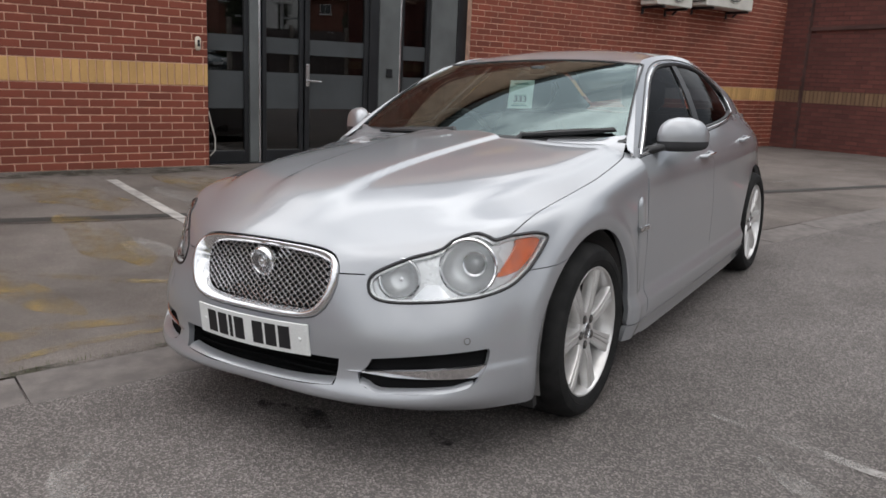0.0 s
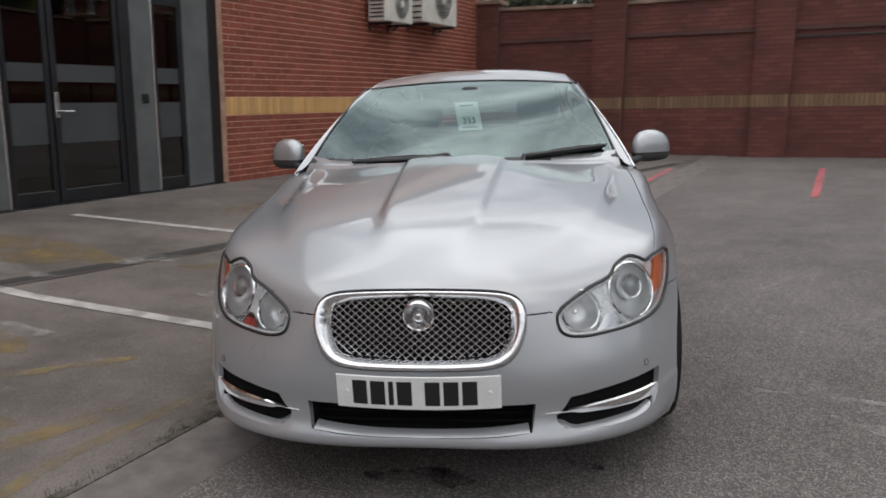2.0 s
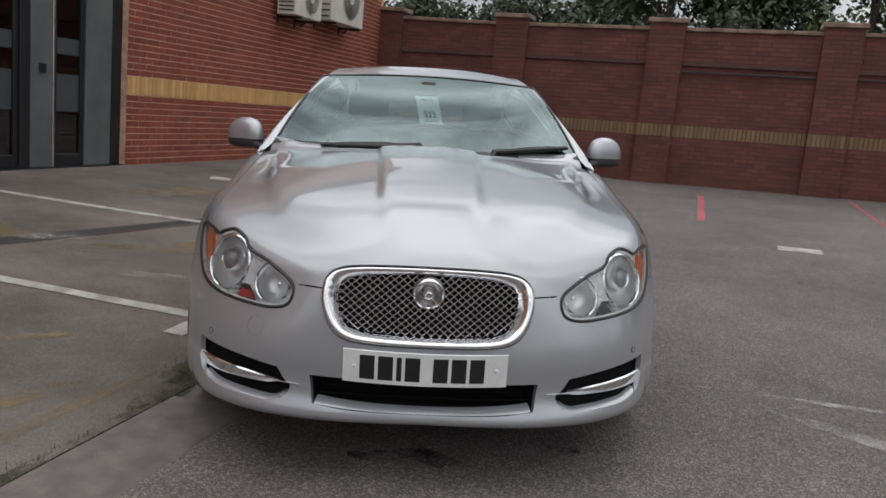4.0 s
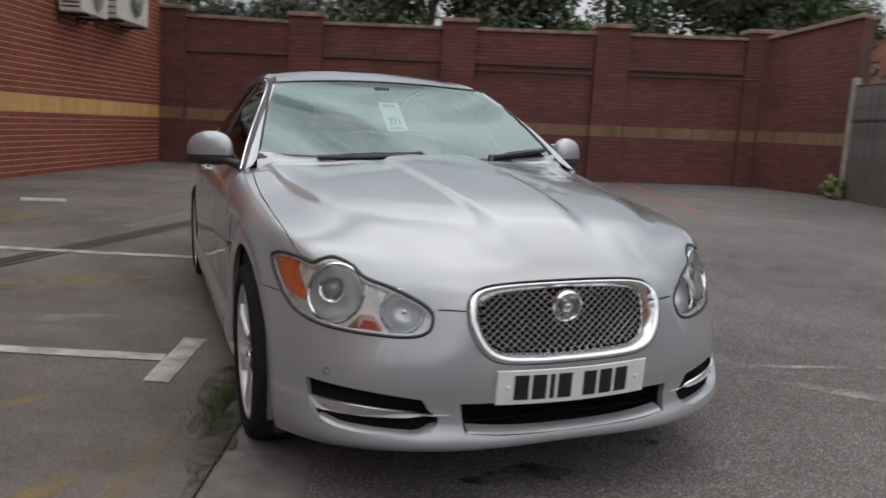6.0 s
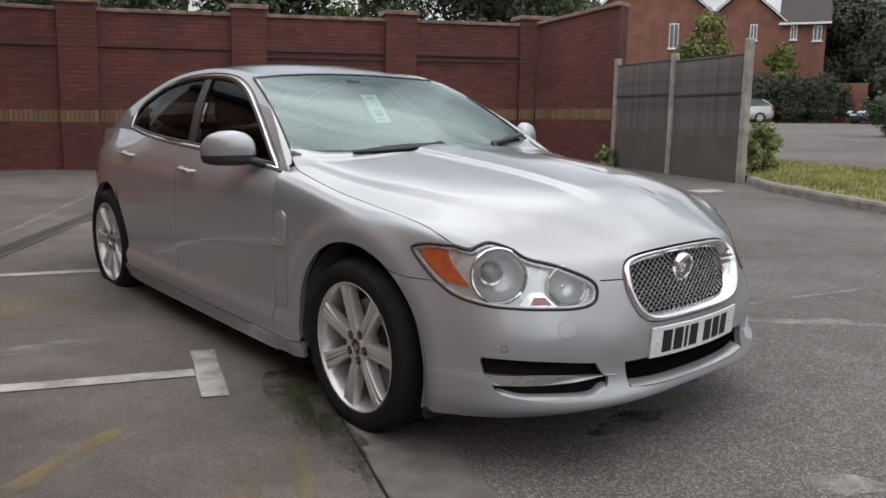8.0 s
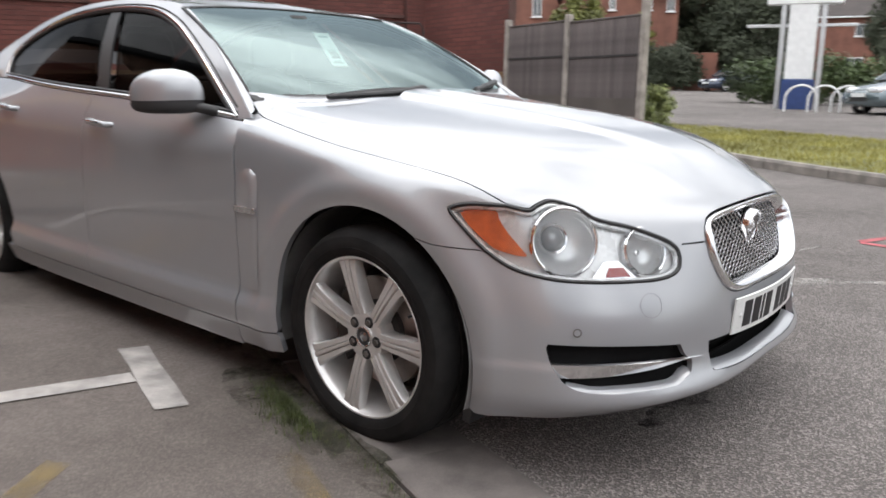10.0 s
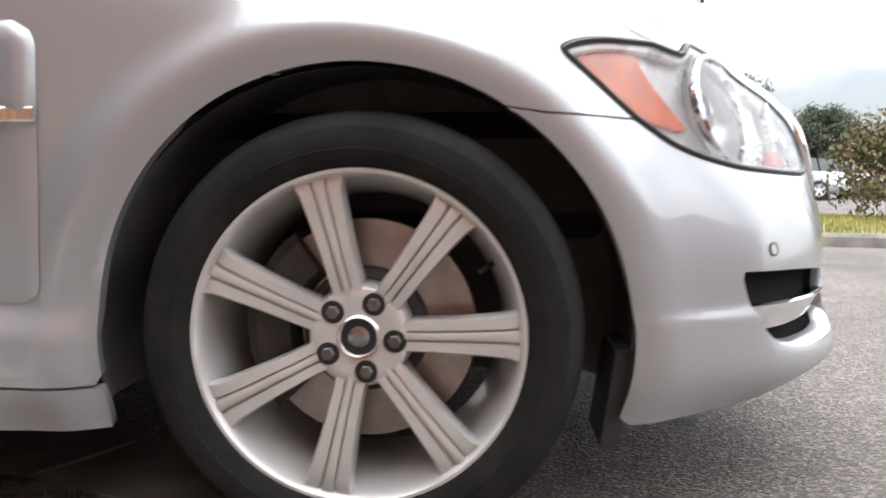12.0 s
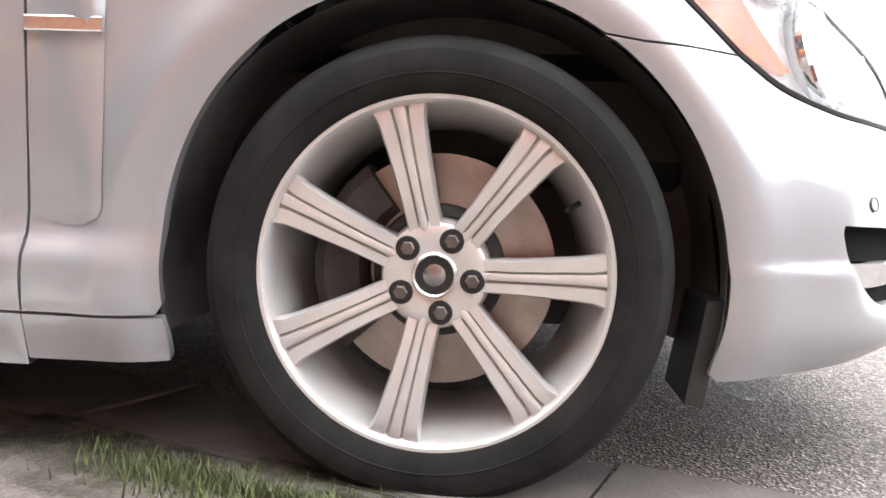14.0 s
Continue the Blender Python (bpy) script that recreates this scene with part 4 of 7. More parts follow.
def nose(uv):
    uv = np.asarray(uv, float).reshape(-1, 2)
    r, z = nose_rz(uv[:, 0], uv[:, 1])
    a = np.radians(uv[:, 0])
    x, y = r * np.sin(a), POLE_Y - r * np.cos(a)
    # the bonnet steps down twice from its raised middle, along creases that fade forwards, and turns up at the windscreen
    ax = np.abs(x)
    inner = np.interp(y, [-0.8, -0.4, 0.0, 0.45], [0.15, 0.18, 0.20, 0.225])
    outer = np.interp(y, [-0.80, -0.68, -0.49, -0.2, 0.1, 0.35, 0.6], [0.36, 0.42, 0.53, 0.62, 0.67, 0.70, 0.72])
    soft_i, soft_o = 0.010 + 0.04 * np_step(-0.30, -0.78, y), 0.022 + 0.03 * np_step(0.0, -0.6, y)
    up = np_step(0.60, 0.85, uv[:, 1])
    step_i = 0.5 - 0.5 * np.tanh((ax - inner) / soft_i)
    step_o = 0.5 - 0.5 * np.tanh((ax - outer) / soft_o)
    edge = 0.46 + 0.175 * (x / 0.77) ** 2
    lip = 0.006 * np_step(-0.06, 0.0, y - edge) * np_step(0.22, 0.42, ax) * (1 - np_step(0.70, 0.84, ax))
    z = z + up * (0.015 * step_i + 0.019 * step_o * np_step(-0.85, -0.45, y) + lip)
    # the flared sill behind the wheel and the wheel-arch swell
    out = flare(z) * np_step(64, 77, np.abs(uv[:, 0]))
    x = x + np.sign(x) * out
    # the rolled lip of the wheel arch
    rim = np.hypot(y - 0.012, z - 0.316) - 0.408
    roll_in = 0.004 + 0.011 * np.sin(np.pi / 2 * np.clip(rim / 0.050, 0, 1.0))
    x = x + np.sign(x) * np.where(rim > 0.050, 0.015 * np.exp(-((rim - 0.050) / 0.045) ** 2), roll_in) * (np.abs(uv[:, 0]) > 30)
    # the ledge that runs from the side intake to a point before the wheel
    ang = np.abs(uv[:, 0])
    ledge = 0.0055 * np_step(0.366, 0.336, z) * np_step(0.19, 0.27, z) * np_step(24, 30, ang) * (1 - np_step(33, 45, ang)) * (uv[:, 1] < 0.5)
    x, y = x + ledge * np.sin(a), y - ledge * np.cos(a)
    return np.stack([x, y, z], 1)


def nose_t(a, value, use, lo, hi):
    """The place along section a where the height (or radius) has the value."""
    for _ in range(30):
        mid = (lo + hi) / 2
        r, z = nose_rz([a], [mid])
        low = z[0] < value if use == "z" else r[0] > value
        lo, hi = (mid, hi) if low else (lo, mid)
    return (lo + hi) / 2


# a table of the flank and front by height, to look places up quickly
TAB_A, TAB_Z, tab_t = np.arange(0, 90, 0.25), np.arange(0.16, 0.962, 0.002), np.linspace(-0.02, 0.80, 165)
tab_r, tab_z = nose_rz(np.repeat(TAB_A, len(tab_t)), np.tile(tab_t, len(TAB_A)))
tab_r, tab_z = tab_r.reshape(len(TAB_A), -1), tab_z.reshape(len(TAB_A), -1)
TAB_T = np.array([np.interp(TAB_Z, z, tab_t) for z in tab_z])
TAB_R = np.array([np.interp(t, tab_t, r) for t, r in zip(TAB_T, tab_r)])
TAB_X = TAB_R * np.sin(np.radians(TAB_A))[:, None]
TAB_Y = POLE_Y - TAB_R * np.cos(np.radians(TAB_A))[:, None]


def at_height(table, z):
    k = min(max((z - TAB_Z[0]) / 0.002, 0), len(TAB_Z) - 1.001)
    i = int(k)
    return table[:, i] * (1 - k + i) + table[:, i + 1] * (k - i)


def by_z(a, z):
    return (a, math.copysign(1, 1) * float(np.interp(abs(a), TAB_A, at_height(TAB_T, z))))


def by_xz(x, z):
    """The skin's point with that x and height, on the front."""
    xs = at_height(TAB_X, z)[:200]
    a = float(np.interp(abs(x), xs, TAB_A[:200]))
    return (math.copysign(a, x), by_z(a, z)[1])


def by_yz(y, z):
    """The skin's point with that y and height, on the flank."""
    a = float(np.interp(y, at_height(TAB_Y, z)[80:], TAB_A[80:]))
    return by_z(a, z)


def by_xy(x, y):
    a = math.degrees(math.atan2(abs(x), POLE_Y - y))
    return (math.copysign(a, x), nose_t(a, math.hypot(x, POLE_Y - y), "r", 0.45, 1.95))


def chain(points, n=8):
    """A smooth open run through points (Catmull-Rom)."""
    p = [np.array(q, float) for q in points]
    p = [2 * p[0] - p[1]] + p + [2 * p[-1] - p[-2]]
    out = []
    for i in range(1, len(p) - 2):
        for k in range(n):
            t = k / n
            out.append(0.5 * (2 * p[i] + (p[i + 1] - p[i - 1]) * t + (2 * p[i - 1] - 5 * p[i] + 4 * p[i + 1] - p[i + 2]) * t * t + (3 * p[i] - p[i - 1] - 3 * p[i + 1] + p[i + 2]) * t**3))
    return [tuple(q) for q in out] + [tuple(p[-2])]


def inside(poly, pts):
    """Which points lie inside a closed outline."""
    px, py = pts[:, 0], pts[:, 1]
    hit = np.zeros(len(pts), bool)
    q = np.array(poly)
    for (x0, y0), (x1, y1) in zip(q, np.roll(q, -1, 0)):
        if y0 == y1:
            continue
        cross = (y0 > py) != (y1 > py)
        hit ^= cross & (px < (x1 - x0) * (py - y0) / (y1 - y0) + x0)
    return hit


def normals(skin, uv, e=1e-3):
    uv = np.asarray(uv, float)
    du, dv = skin(uv + [e * 50, 0]) - skin(uv - [e * 50, 0]), skin(uv + [0, e]) - skin(uv - [0, e])
    n = np.cross(du, dv)
    return n / np.maximum(np.linalg.norm(n, axis=1), 1e-9)[:, None], np.linalg.norm(du, axis=1) / (100 * e), np.linalg.norm(dv, axis=1) / (2 * e)


def shrink(skin, poly, gap):
    """An outline on a skin drawn in by gap metres."""
    q = np.array(poly, float)
    _n, su, sv = normals(skin, q)
    m = q * np.stack([su, sv], 1)
    nxt, prv = np.roll(q, -1, 0) * np.stack([su, sv], 1), np.roll(q, 1, 0) * np.stack([su, sv], 1)
    t = nxt - prv
    t /= np.maximum(np.linalg.norm(t, axis=1), 1e-9)[:, None]
    area = (q[:, 0] * np.roll(q[:, 1], -1) - np.roll(q[:, 0], -1) * q[:, 1]).sum()
    inw = np.stack([-t[:, 1], t[:, 0]], 1) * (1 if area > 0 else -1)
    return [tuple(p) for p in (m + inw * gap) / np.stack([su, sv], 1)]


def clean(poly):
    out = []
    for p in poly:
        if not out or abs(p[0] - out[-1][0]) + abs(p[1] - out[-1][1]) > 1e-5:
            out.append((float(p[0]), float(p[1])))
    if abs(out[0][0] - out[-1][0]) + abs(out[0][1] - out[-1][1]) < 1e-5:
        out.pop()
    return out


def panel(skin, outline, holes=(), du=1.5, dv=0.02, gap=0.002, hem=0.010, lift=0.0, outward=1):
    """A sheet cut from a skin: a fine mesh inside the outline, with turned-in edges round it and round its holes."""
    outline = clean(outline)
    if gap:
        outline = shrink(skin, outline, gap)
    loops = [outline] + [clean(h) for h in holes]
    pts, edges = [], []
    for lp in loops:
        k = len(pts)
        pts += lp
        edges += [(k + i, k + (i + 1) % len(lp)) for i in range(len(lp))]
    q = np.array(outline)
    gu, gv = np.meshgrid(np.arange(q[:, 0].min() + du / 2, q[:, 0].max(), du), np.arange(q[:, 1].min() + dv / 2, q[:, 1].max(), dv))
    grid = np.stack([gu.ravel(), gv.ravel()], 1)
    keep = inside(outline, grid)
    for h in loops[1:]:
        keep &= ~inside(h, grid)
    scale = np.array([du, dv])
    edge_pts = np.array(pts) / scale
    grid = grid[keep]
    if len(grid):
        near = np.concatenate([np.abs(edge_pts[None] - c[:, None] / scale).max(2).min(1) > 0.45 for c in np.array_split(grid, max(1, len(grid) // 500))])
        grid = grid[near]
    pts += [tuple(p) for p in grid]
    res = geometry.delaunay_2d_cdt([Vector((p[0] / du, p[1] / dv)) for p in pts], edges, [], 0, 1e-6)
    uv = np.array([(v.x * du, v.y * dv) for v in res[0]])
    tris = np.array([tuple(f) for f in res[2]])
    mid = uv[tris].mean(1)
    ok = inside(outline, mid)
    for h in loops[1:]:
        ok &= ~inside(h, mid)
    tris = tris[ok]
    xyz = skin(uv)
    n, _su, _sv = normals(skin, uv)
    # outward is away from the car's middle
    c = np.array([0, 1.5, 0.55])
    sign = np.sign(((xyz - c) * n).sum(1).sum()) or 1
    n = n * sign
    xyz = xyz + n * lift
    a, b, d = (xyz[tris[:, i]] for i in range(3))
    flip = (np.cross(b - a, d - a) * n[tris[:, 0]]).sum(1) < 0
    tris[flip] = tris[flip][:, ::-1]
    g = Geo().add([tuple(p) for p in xyz], [tuple(int(i) for i in f) for f in tris])
    if hem:
        count = {}
        for f in g.f:
            for i in range(3):
                e = (f[i], f[(i + 1) % 3])
                count[tuple(sorted(e))] = None if tuple(sorted(e)) in count else e
        rim = [e for e in count.values() if e]
        new_id = {}
        for e in rim:
            for i in e:
                if i not in new_id:
                    new_id[i] = len(g.v)
                    g.v += [tuple(xyz[i]), tuple(xyz[i] - n[i] * hem)]
        g.f += [(new_id[e[1]], new_id[e[0]], new_id[e[0]] + 1, new_id[e[1]] + 1) for e in rim]
    g.n = [tuple(k) for k in n] + [(0.0, 0.0, 0.0)] * (len(g.v) - len(n))
    return g


def mirrored(g):
    out = Geo()
    out.v = [(-x, y, z) for x, y, z in g.v]
    out.f = [tuple(reversed(f)) for f in g.f]
    out.n = [(-x, y, z) for x, y, z in g.n] if g.n else None
    return out


def both(name, g, material, parent, label="", smooth=True, sharp=40):
    """The same part on both flanks."""
    return part(name, g, material, parent, label, smooth, sharp), part(name, mirrored(g), material, parent, label, smooth, sharp)


def on(skin, uv, lift=0.0):
    p = skin(np.array(uv, float))
    n, _a, _b = normals(skin, np.array(uv, float))
    n *= np.sign(((p - np.array([0, 1.5, 0.55])) * n).sum())
    return [Vector(q) for q in p + n * lift]

car = thing("car", "silver metallic four-door executive saloon car parked on the tarmac", "car", CAR_M)
ARCH_Y, ARCH_Z, ARCH_R = 0.012, 0.316, 0.408
REAR_Y = 2.860


def arch(cy, a0, a1, r=ARCH_R, n=40):
    """Points (y, z) round a wheel arch; 0 degrees is to the front."""
    out = []
    for i in range(n + 1):
        a = a0 + (a1 - a0) * i / n
        q = r - 0.020 * smoothstep(115, 180, a) * (cy < 1)
        out.append((cy - q * math.cos(radians(a)), ARCH_Z + q * math.sin(radians(a))))
    return out


# outlines on the nose, as angles of the fan and heights
lamp_top = chain([by_z(15.7, 0.620), by_z(15.9, 0.645), by_z(17.2, 0.672), by_z(20.4, 0.706), by_z(23.9, 0.730), by_z(25.6, 0.759), by_z(28.2, 0.778), by_z(30.0, 0.768), by_z(31.0, 0.757), by_z(33.1, 0.768)], 5)
lamp_outer = chain([by_z(33.1, 0.768), by_z(36.5, 0.769), by_z(38.6, 0.757), by_z(38.9, 0.742), by_z(38.0, 0.712), by_z(35.6, 0.645)], 5)
lamp_low = chain([by_z(35.6, 0.645), by_z(33.0, 0.600), by_z(29.5, 0.576), by_z(26.0, 0.568), by_z(22.0, 0.565), by_z(19.2, 0.565), by_z(17.2, 0.573), by_z(16.1, 0.591), by_z(15.7, 0.620)], 5)
lamp_line = lamp_top[:-1] + lamp_outer[:-1] + lamp_low[:-1]
grille_side = chain([by_xz(0.338, 0.652), by_xz(0.338, 0.615), by_xz(0.325, 0.570), by_xz(0.300, 0.530), by_xz(0.262, 0.505), by_xz(0.20, 0.494), by_xz(0.10, 0.488), by_z(0, 0.486)], 6)
hood_front = chain([by_z(0, 0.735), by_xz(0.12, 0.734), by_xz(0.21, 0.730), by_xz(0.27, 0.722), by_xz(0.306, 0.708), by_xz(0.328, 0.684), by_xz(0.338, 0.652)], 6)
to_left = lambda run: [(-a, t) for a, t in reversed(run)]
seam = [by_xz(0.338 + 0.092 * i / 6, 0.652) for i in range(7)]
inner_lamp = lamp_top[4:]
shut = chain([by_z(33.1, 0.768), by_xy(0.793, -0.25), by_xy(0.800, 0.0), by_xy(0.802, 0.25), by_xy(0.797, 0.45), by_xy(0.787, 0.56), by_xy(0.766, 0.635)], 10)
rear = chain([by_xy(0.766, 0.635), by_xy(0.60, 0.570), by_xy(0.40, 0.512), by_xy(0.2, 0.474), by_xy(0, 0.46)], 8)
half_hood = hood_front + seam[1:-1] + [q for q in inner_lamp] + shut[1:] + rear[1:]
part("bonnet", panel(nose, half_hood[:-1] + to_left(half_hood)[:-1], du=0.8, dv=0.012, gap=0.0032), SILVER, car, "silver bonnet with a raised middle and two creases", True, 60)

fender_seam = [by_yz(-0.424 + (0.424 - 0.262) * i / 8, 0.644 + 0.008 * i / 8) for i in range(9)]
fa = [by_yz(y, z) for y, z in arch(ARCH_Y, 57.5, -17, n=30)]
fog = clean(chain([by_xz(0.776, 0.412), by_xz(0.70, 0.408), by_xz(0.60, 0.401), by_xz(0.475, 0.388)], 6) + chain([by_xz(0.475, 0.388), by_xz(0.452, 0.352), by_xz(0.430, 0.335), by_xz(0.445, 0.300), by_xz(0.50, 0.279)], 5)
            + chain([by_xz(0.50, 0.279), by_xz(0.60, 0.277), by_xz(0.70, 0.281), by_xz(0.752, 0.300), by_xz(0.772, 0.345), by_xz(0.779, 0.395), by_xz(0.776, 0.412)], 6))
intake = clean([by_xz(0.366 * (1 - i / 10), 0.378) for i in range(11)])
low = chain([by_xz(0.354, 0.290), by_xz(0.25, 0.280), by_xz(0.12, 0.275), by_z(0, 0.274)], 5)
intake = clean([(-a, t) for a, t in intake] + list(reversed(intake))[1:] + [by_xz(0.362, 0.345), by_xz(0.358, 0.31)] + low + to_left(low)[1:] + [(-by_xz(0.358, 0.31)[0], by_xz(0.358, 0.31)[1]), (-by_xz(0.362, 0.345)[0], by_xz(0.362, 0.345)[1])])
lip = [(a, 0.0) for a in np.linspace(fa[-1][0], 0, 60)]
lip[0] = fa[-1]
half_bumper = list(reversed(grille_side)) + seam[1:] + list(reversed(lamp_low))[1:] + fender_seam[1:] + fa + lip[1:]
half_bumper_pos = clean(half_bumper)
full = clean(half_bumper_pos[:-1] + to_left(half_bumper_pos)[:-1])
fog_left = [(-a, t) for a, t in reversed(fog)]
bumper = part("front_bumper", panel(nose, full, [intake, fog, fog_left], du=0.7, dv=0.008, gap=0.0015, hem=0.022), SILVER, car, "silver front bumper with three air intakes", True, 50)

# fender
door_f = [(0.612, 0.935), (0.606, 0.88), (0.600, 0.78), (0.597, 0.66), (0.595, 0.50), (0.596, 0.36), (0.598, 0.246)]
fender_back = [by_yz(y, z) for y, z in chain(door_f, 4)]
under = [by_yz(0.598 - 0.19 * i / 5, 0.246) for i in range(6)]
fr = [by_yz(y, z) for y, z in arch(ARCH_Y, 190.0, 57.5, n=60)]
top_run = shut
fender_line = list(reversed(fender_seam))[:-1] + list(reversed(lamp_outer))[:-1] + top_run + [by_xy(0.812, 0.652)] + fender_back + under[1:] + fr[1:]
both("front_wing", panel(nose, fender_line, du=0.6, dv=0.008, gap=0.002, hem=0.022), SILVER, car, "silver front wing with a wheel arch")

# flank: doors, sill and rear quarter on one skin, given by its half-width at heights along the car
SIDE_Y = [0.55, 0.9, 1.4, 1.9, 2.4, 2.9, 3.3, 3.65, 3.9, 4.02]
BELT = [0.930, 0.958, 0.988, 1.008, 1.030, 1.045, 1.040, 1.020, 0.995, 0.98]
SIDE_LINES = [
    (0.0, [0.165] * 10, [0.884, 0.884, 0.884, 0.884, 0.884, 0.870, 0.850, 0.80, 0.70, 0.56]),
    (0.08, [0.245] * 10, [0.895, 0.896, 0.897, 0.898, 0.900, 0.895, 0.872, 0.83, 0.74, 0.60]),
    (0.17, [0.330] * 10, [0.902, 0.905, 0.907, 0.908, 0.912, 0.912, 0.890, 0.845, 0.76, 0.62]),
    (0.30, [0.460] * 10, [0.904, 0.908, 0.911, 0.913, 0.918, 0.921, 0.900, 0.855, 0.77, 0.63]),
    (0.47, [0.630] * 10, [0.907, 0.912, 0.915, 0.917, 0.921, 0.924, 0.905, 0.86, 0.775, 0.635]),
    (0.62, [0.780] * 10, [0.902, 0.907, 0.910, 0.911, 0.912, 0.908, 0.890, 0.845, 0.76, 0.62]),
    (0.74, [0.880, 0.890, 0.905, 0.918, 0.930, 0.938, 0.935, 0.92, 0.90, 0.89], [0.877, 0.885, 0.888, 0.888, 0.880, 0.858, 0.832, 0.79, 0.71, 0.58]),
    (0.80, BELT, [0.828, 0.838, 0.842, 0.838, 0.818, 0.775, 0.735, 0.70, 0.64, 0.53]),
]
SIDE_U, SIDE_T = Nat(SIDE_Y), Nat([k[0] for k in SIDE_LINES])
SIDE_Z = np.array([k[1] for k in SIDE_LINES]).T
SIDE_X = np.array([k[2] for k in SIDE_LINES]).T - np.array([0, 0, 0, 0, 0.010, 0.040, 0.090, 0.150, 0.170, 0.150])[:, None]
SIDE_X[0, :6] -= 0.0045
SIDE_X[:, -1] -= np.array([0, 0, 0, 0, 0.020, 0.040, 0.0, -0.04, -0.06, -0.05])


def side(uv):
    """u: tenths of a metre along the car; v: up the section."""
    uv = np.asarray(uv, float).reshape(-1, 2)
    y = uv[:, 0] / 10
    wa, wt = SIDE_U.weights(y), SIDE_T.weights(uv[:, 1])
    x, z = ((wa @ SIDE_X) * wt).sum(1), ((wa @ SIDE_Z) * wt).sum(1)
    x = x + flare(z) * np_step(3.2, 2.6, y)
    return np.stack([x, y, z], 1)


def by_side(y, z):
    lo, hi = 0.0, 0.80
    for _ in range(30):
        mid = (lo + hi) / 2
        lo, hi = (mid, hi) if side([(y * 10, mid)])[0, 2] < z else (lo, mid)
    return (y * 10, (lo + hi) / 2)


def belt_z(y):
    return float((SIDE_U.weights([y]) @ np.array(BELT))[0])


def run_side(points, n=4):
    return [by_side(y, z) for y, z in chain(points, n)]


top_edge = lambda y0, y1: [(10 * (y0 + (y1 - y0) * i / 24), 0.80) for i in range(25)]
front_edge = run_side([(y, z) for y, z in door_f if z < 0.93], 4)
mid_gap = [(1.635, 0.98), (1.640, 0.85), (1.650, 0.6), (1.652, 0.4), (1.645, 0.246)]
front_door = list(reversed(front_edge)) + top_edge(0.612, 1.632) + run_side([q for q in mid_gap], 4) + [by_side(1.645 - 1.047 * i / 20, 0.246) for i in range(1, 20)]
door_rear = [(2.74, 1.035), (2.73, 0.90), (2.66, 0.735)]
arch_cut = [(y, z) for y, z in arch(REAR_Y, -9, 50, 0.425, 20)]
rear_door = run_side(list(reversed(mid_gap)), 4) + top_edge(1.638, 2.74) + run_side(door_rear, 4) + [by_side(y, z) for y, z in reversed(arch_cut)] + [by_side(2.47 - 0.82 * i / 14, 0.246) for i in range(1, 14)]
for nm, ln, lab in (("front_door", front_door, "silver front door"), ("rear_door", rear_door, "silver rear door")):
    both(nm, panel(side, ln, du=0.35, dv=0.02, gap=0.002), SILVER, car, lab)
quarter = run_side(list(reversed(door_rear)), 4) + top_edge(2.74, 4.02) + [(40.2, 0.8 - 0.8 * i / 12) for i in range(1, 12)] + [(40.2 - 7.0 * i / 20, 0.0) for i in range(21)] + [by_side(y, z) for y, z in arch(REAR_Y, 197, 52, 0.40, 50)] + [by_side(2.66, 0.735)]
quarter = quarter[:-1]
both("rear_wing", panel(side, quarter, du=0.35, dv=0.02, gap=0.002, hem=0.02), SILVER, car, "silver rear wing with a wheel arch")
sill = [(10 * (0.60 + 1.92 * i / 40), by_side(1.0, 0.243)[1]) for i in range(41)] + [(10 * (2.52 - 1.92 * i / 40), 0.0) for i in range(41)]
both("sill", panel(side, sill, du=0.4, dv=0.02, gap=0, hem=0.02), SILVER, car, "silver sill below the doors")
sill_f = [by_yz(0.598 - 0.198 * i / 8, 0.243) for i in range(9)] + [by_yz(0.394, 0.215), by_yz(0.392, 0.185)] + [(a, 0.004) for a in np.linspace(by_yz(0.392, 0.19)[0], by_yz(0.598, 0.2)[0], 10)]
both("sill", panel(nose, sill_f, du=1.0, dv=0.012, gap=0, hem=0.02), SILVER, car, "silver sill behind the front wheel")

# ---- roof, pillars and glass ----
BELT_X = SIDE_X[:, -1]


def belt_x(y):
    return float((SIDE_U.weights([y]) @ BELT_X)[0])


def upper(uv):
    """The flank above the waist: u tenths of a metre along, v height over the waist."""
    uv = np.asarray(uv, float).reshape(-1, 2)
    y, d = uv[:, 0] / 10, uv[:, 1]
    w = SIDE_U.weights(y)
    return np.stack([w @ BELT_X - 0.55 * d - 0.54 * d * d, y, w @ np.array(BELT) + d], 1)


up_yz = lambda y, z: (10 * y, z - belt_z(y))
window_top = chain([up_yz(*q) for q in [(0.668, 0.950), (0.765, 1.008), (0.935, 1.105), (1.135, 1.205), (1.34, 1.290), (1.56, 1.346), (1.82, 1.367), (2.10, 1.362), (2.38, 1.336), (2.62, 1.290), (2.80, 1.238), (2.90, 1.185), (2.915, 1.128), (2.86, 1.064)]], 6)
window_low = [(28.60 - (28.60 - 6.68) * i / 40, 0.012) for i in range(41)]
outer_top = chain([up_yz(*q) for q in [(0.600, 0.950), (0.675, 1.002), (0.85, 1.118), (1.05, 1.230), (1.20, 1.298), (1.33, 1.347), (1.50, 1.382), (1.90, 1.408), (2.30, 1.393), (2.70, 1.342), (3.00, 1.260), (3.30, 1.150), (3.52, 1.062)]], 6)
outer_low = [(35.2 - (35.2 - 6.0) * i / 50, 0.002) for i in range(51)]
both("cabin_side", panel(upper, outer_top + outer_low[1:-1], [window_top + window_low[1:-1]], du=0.4, dv=0.02, gap=0, hem=0.02), SILVER, car, "silver window frame, pillars and roof rail")


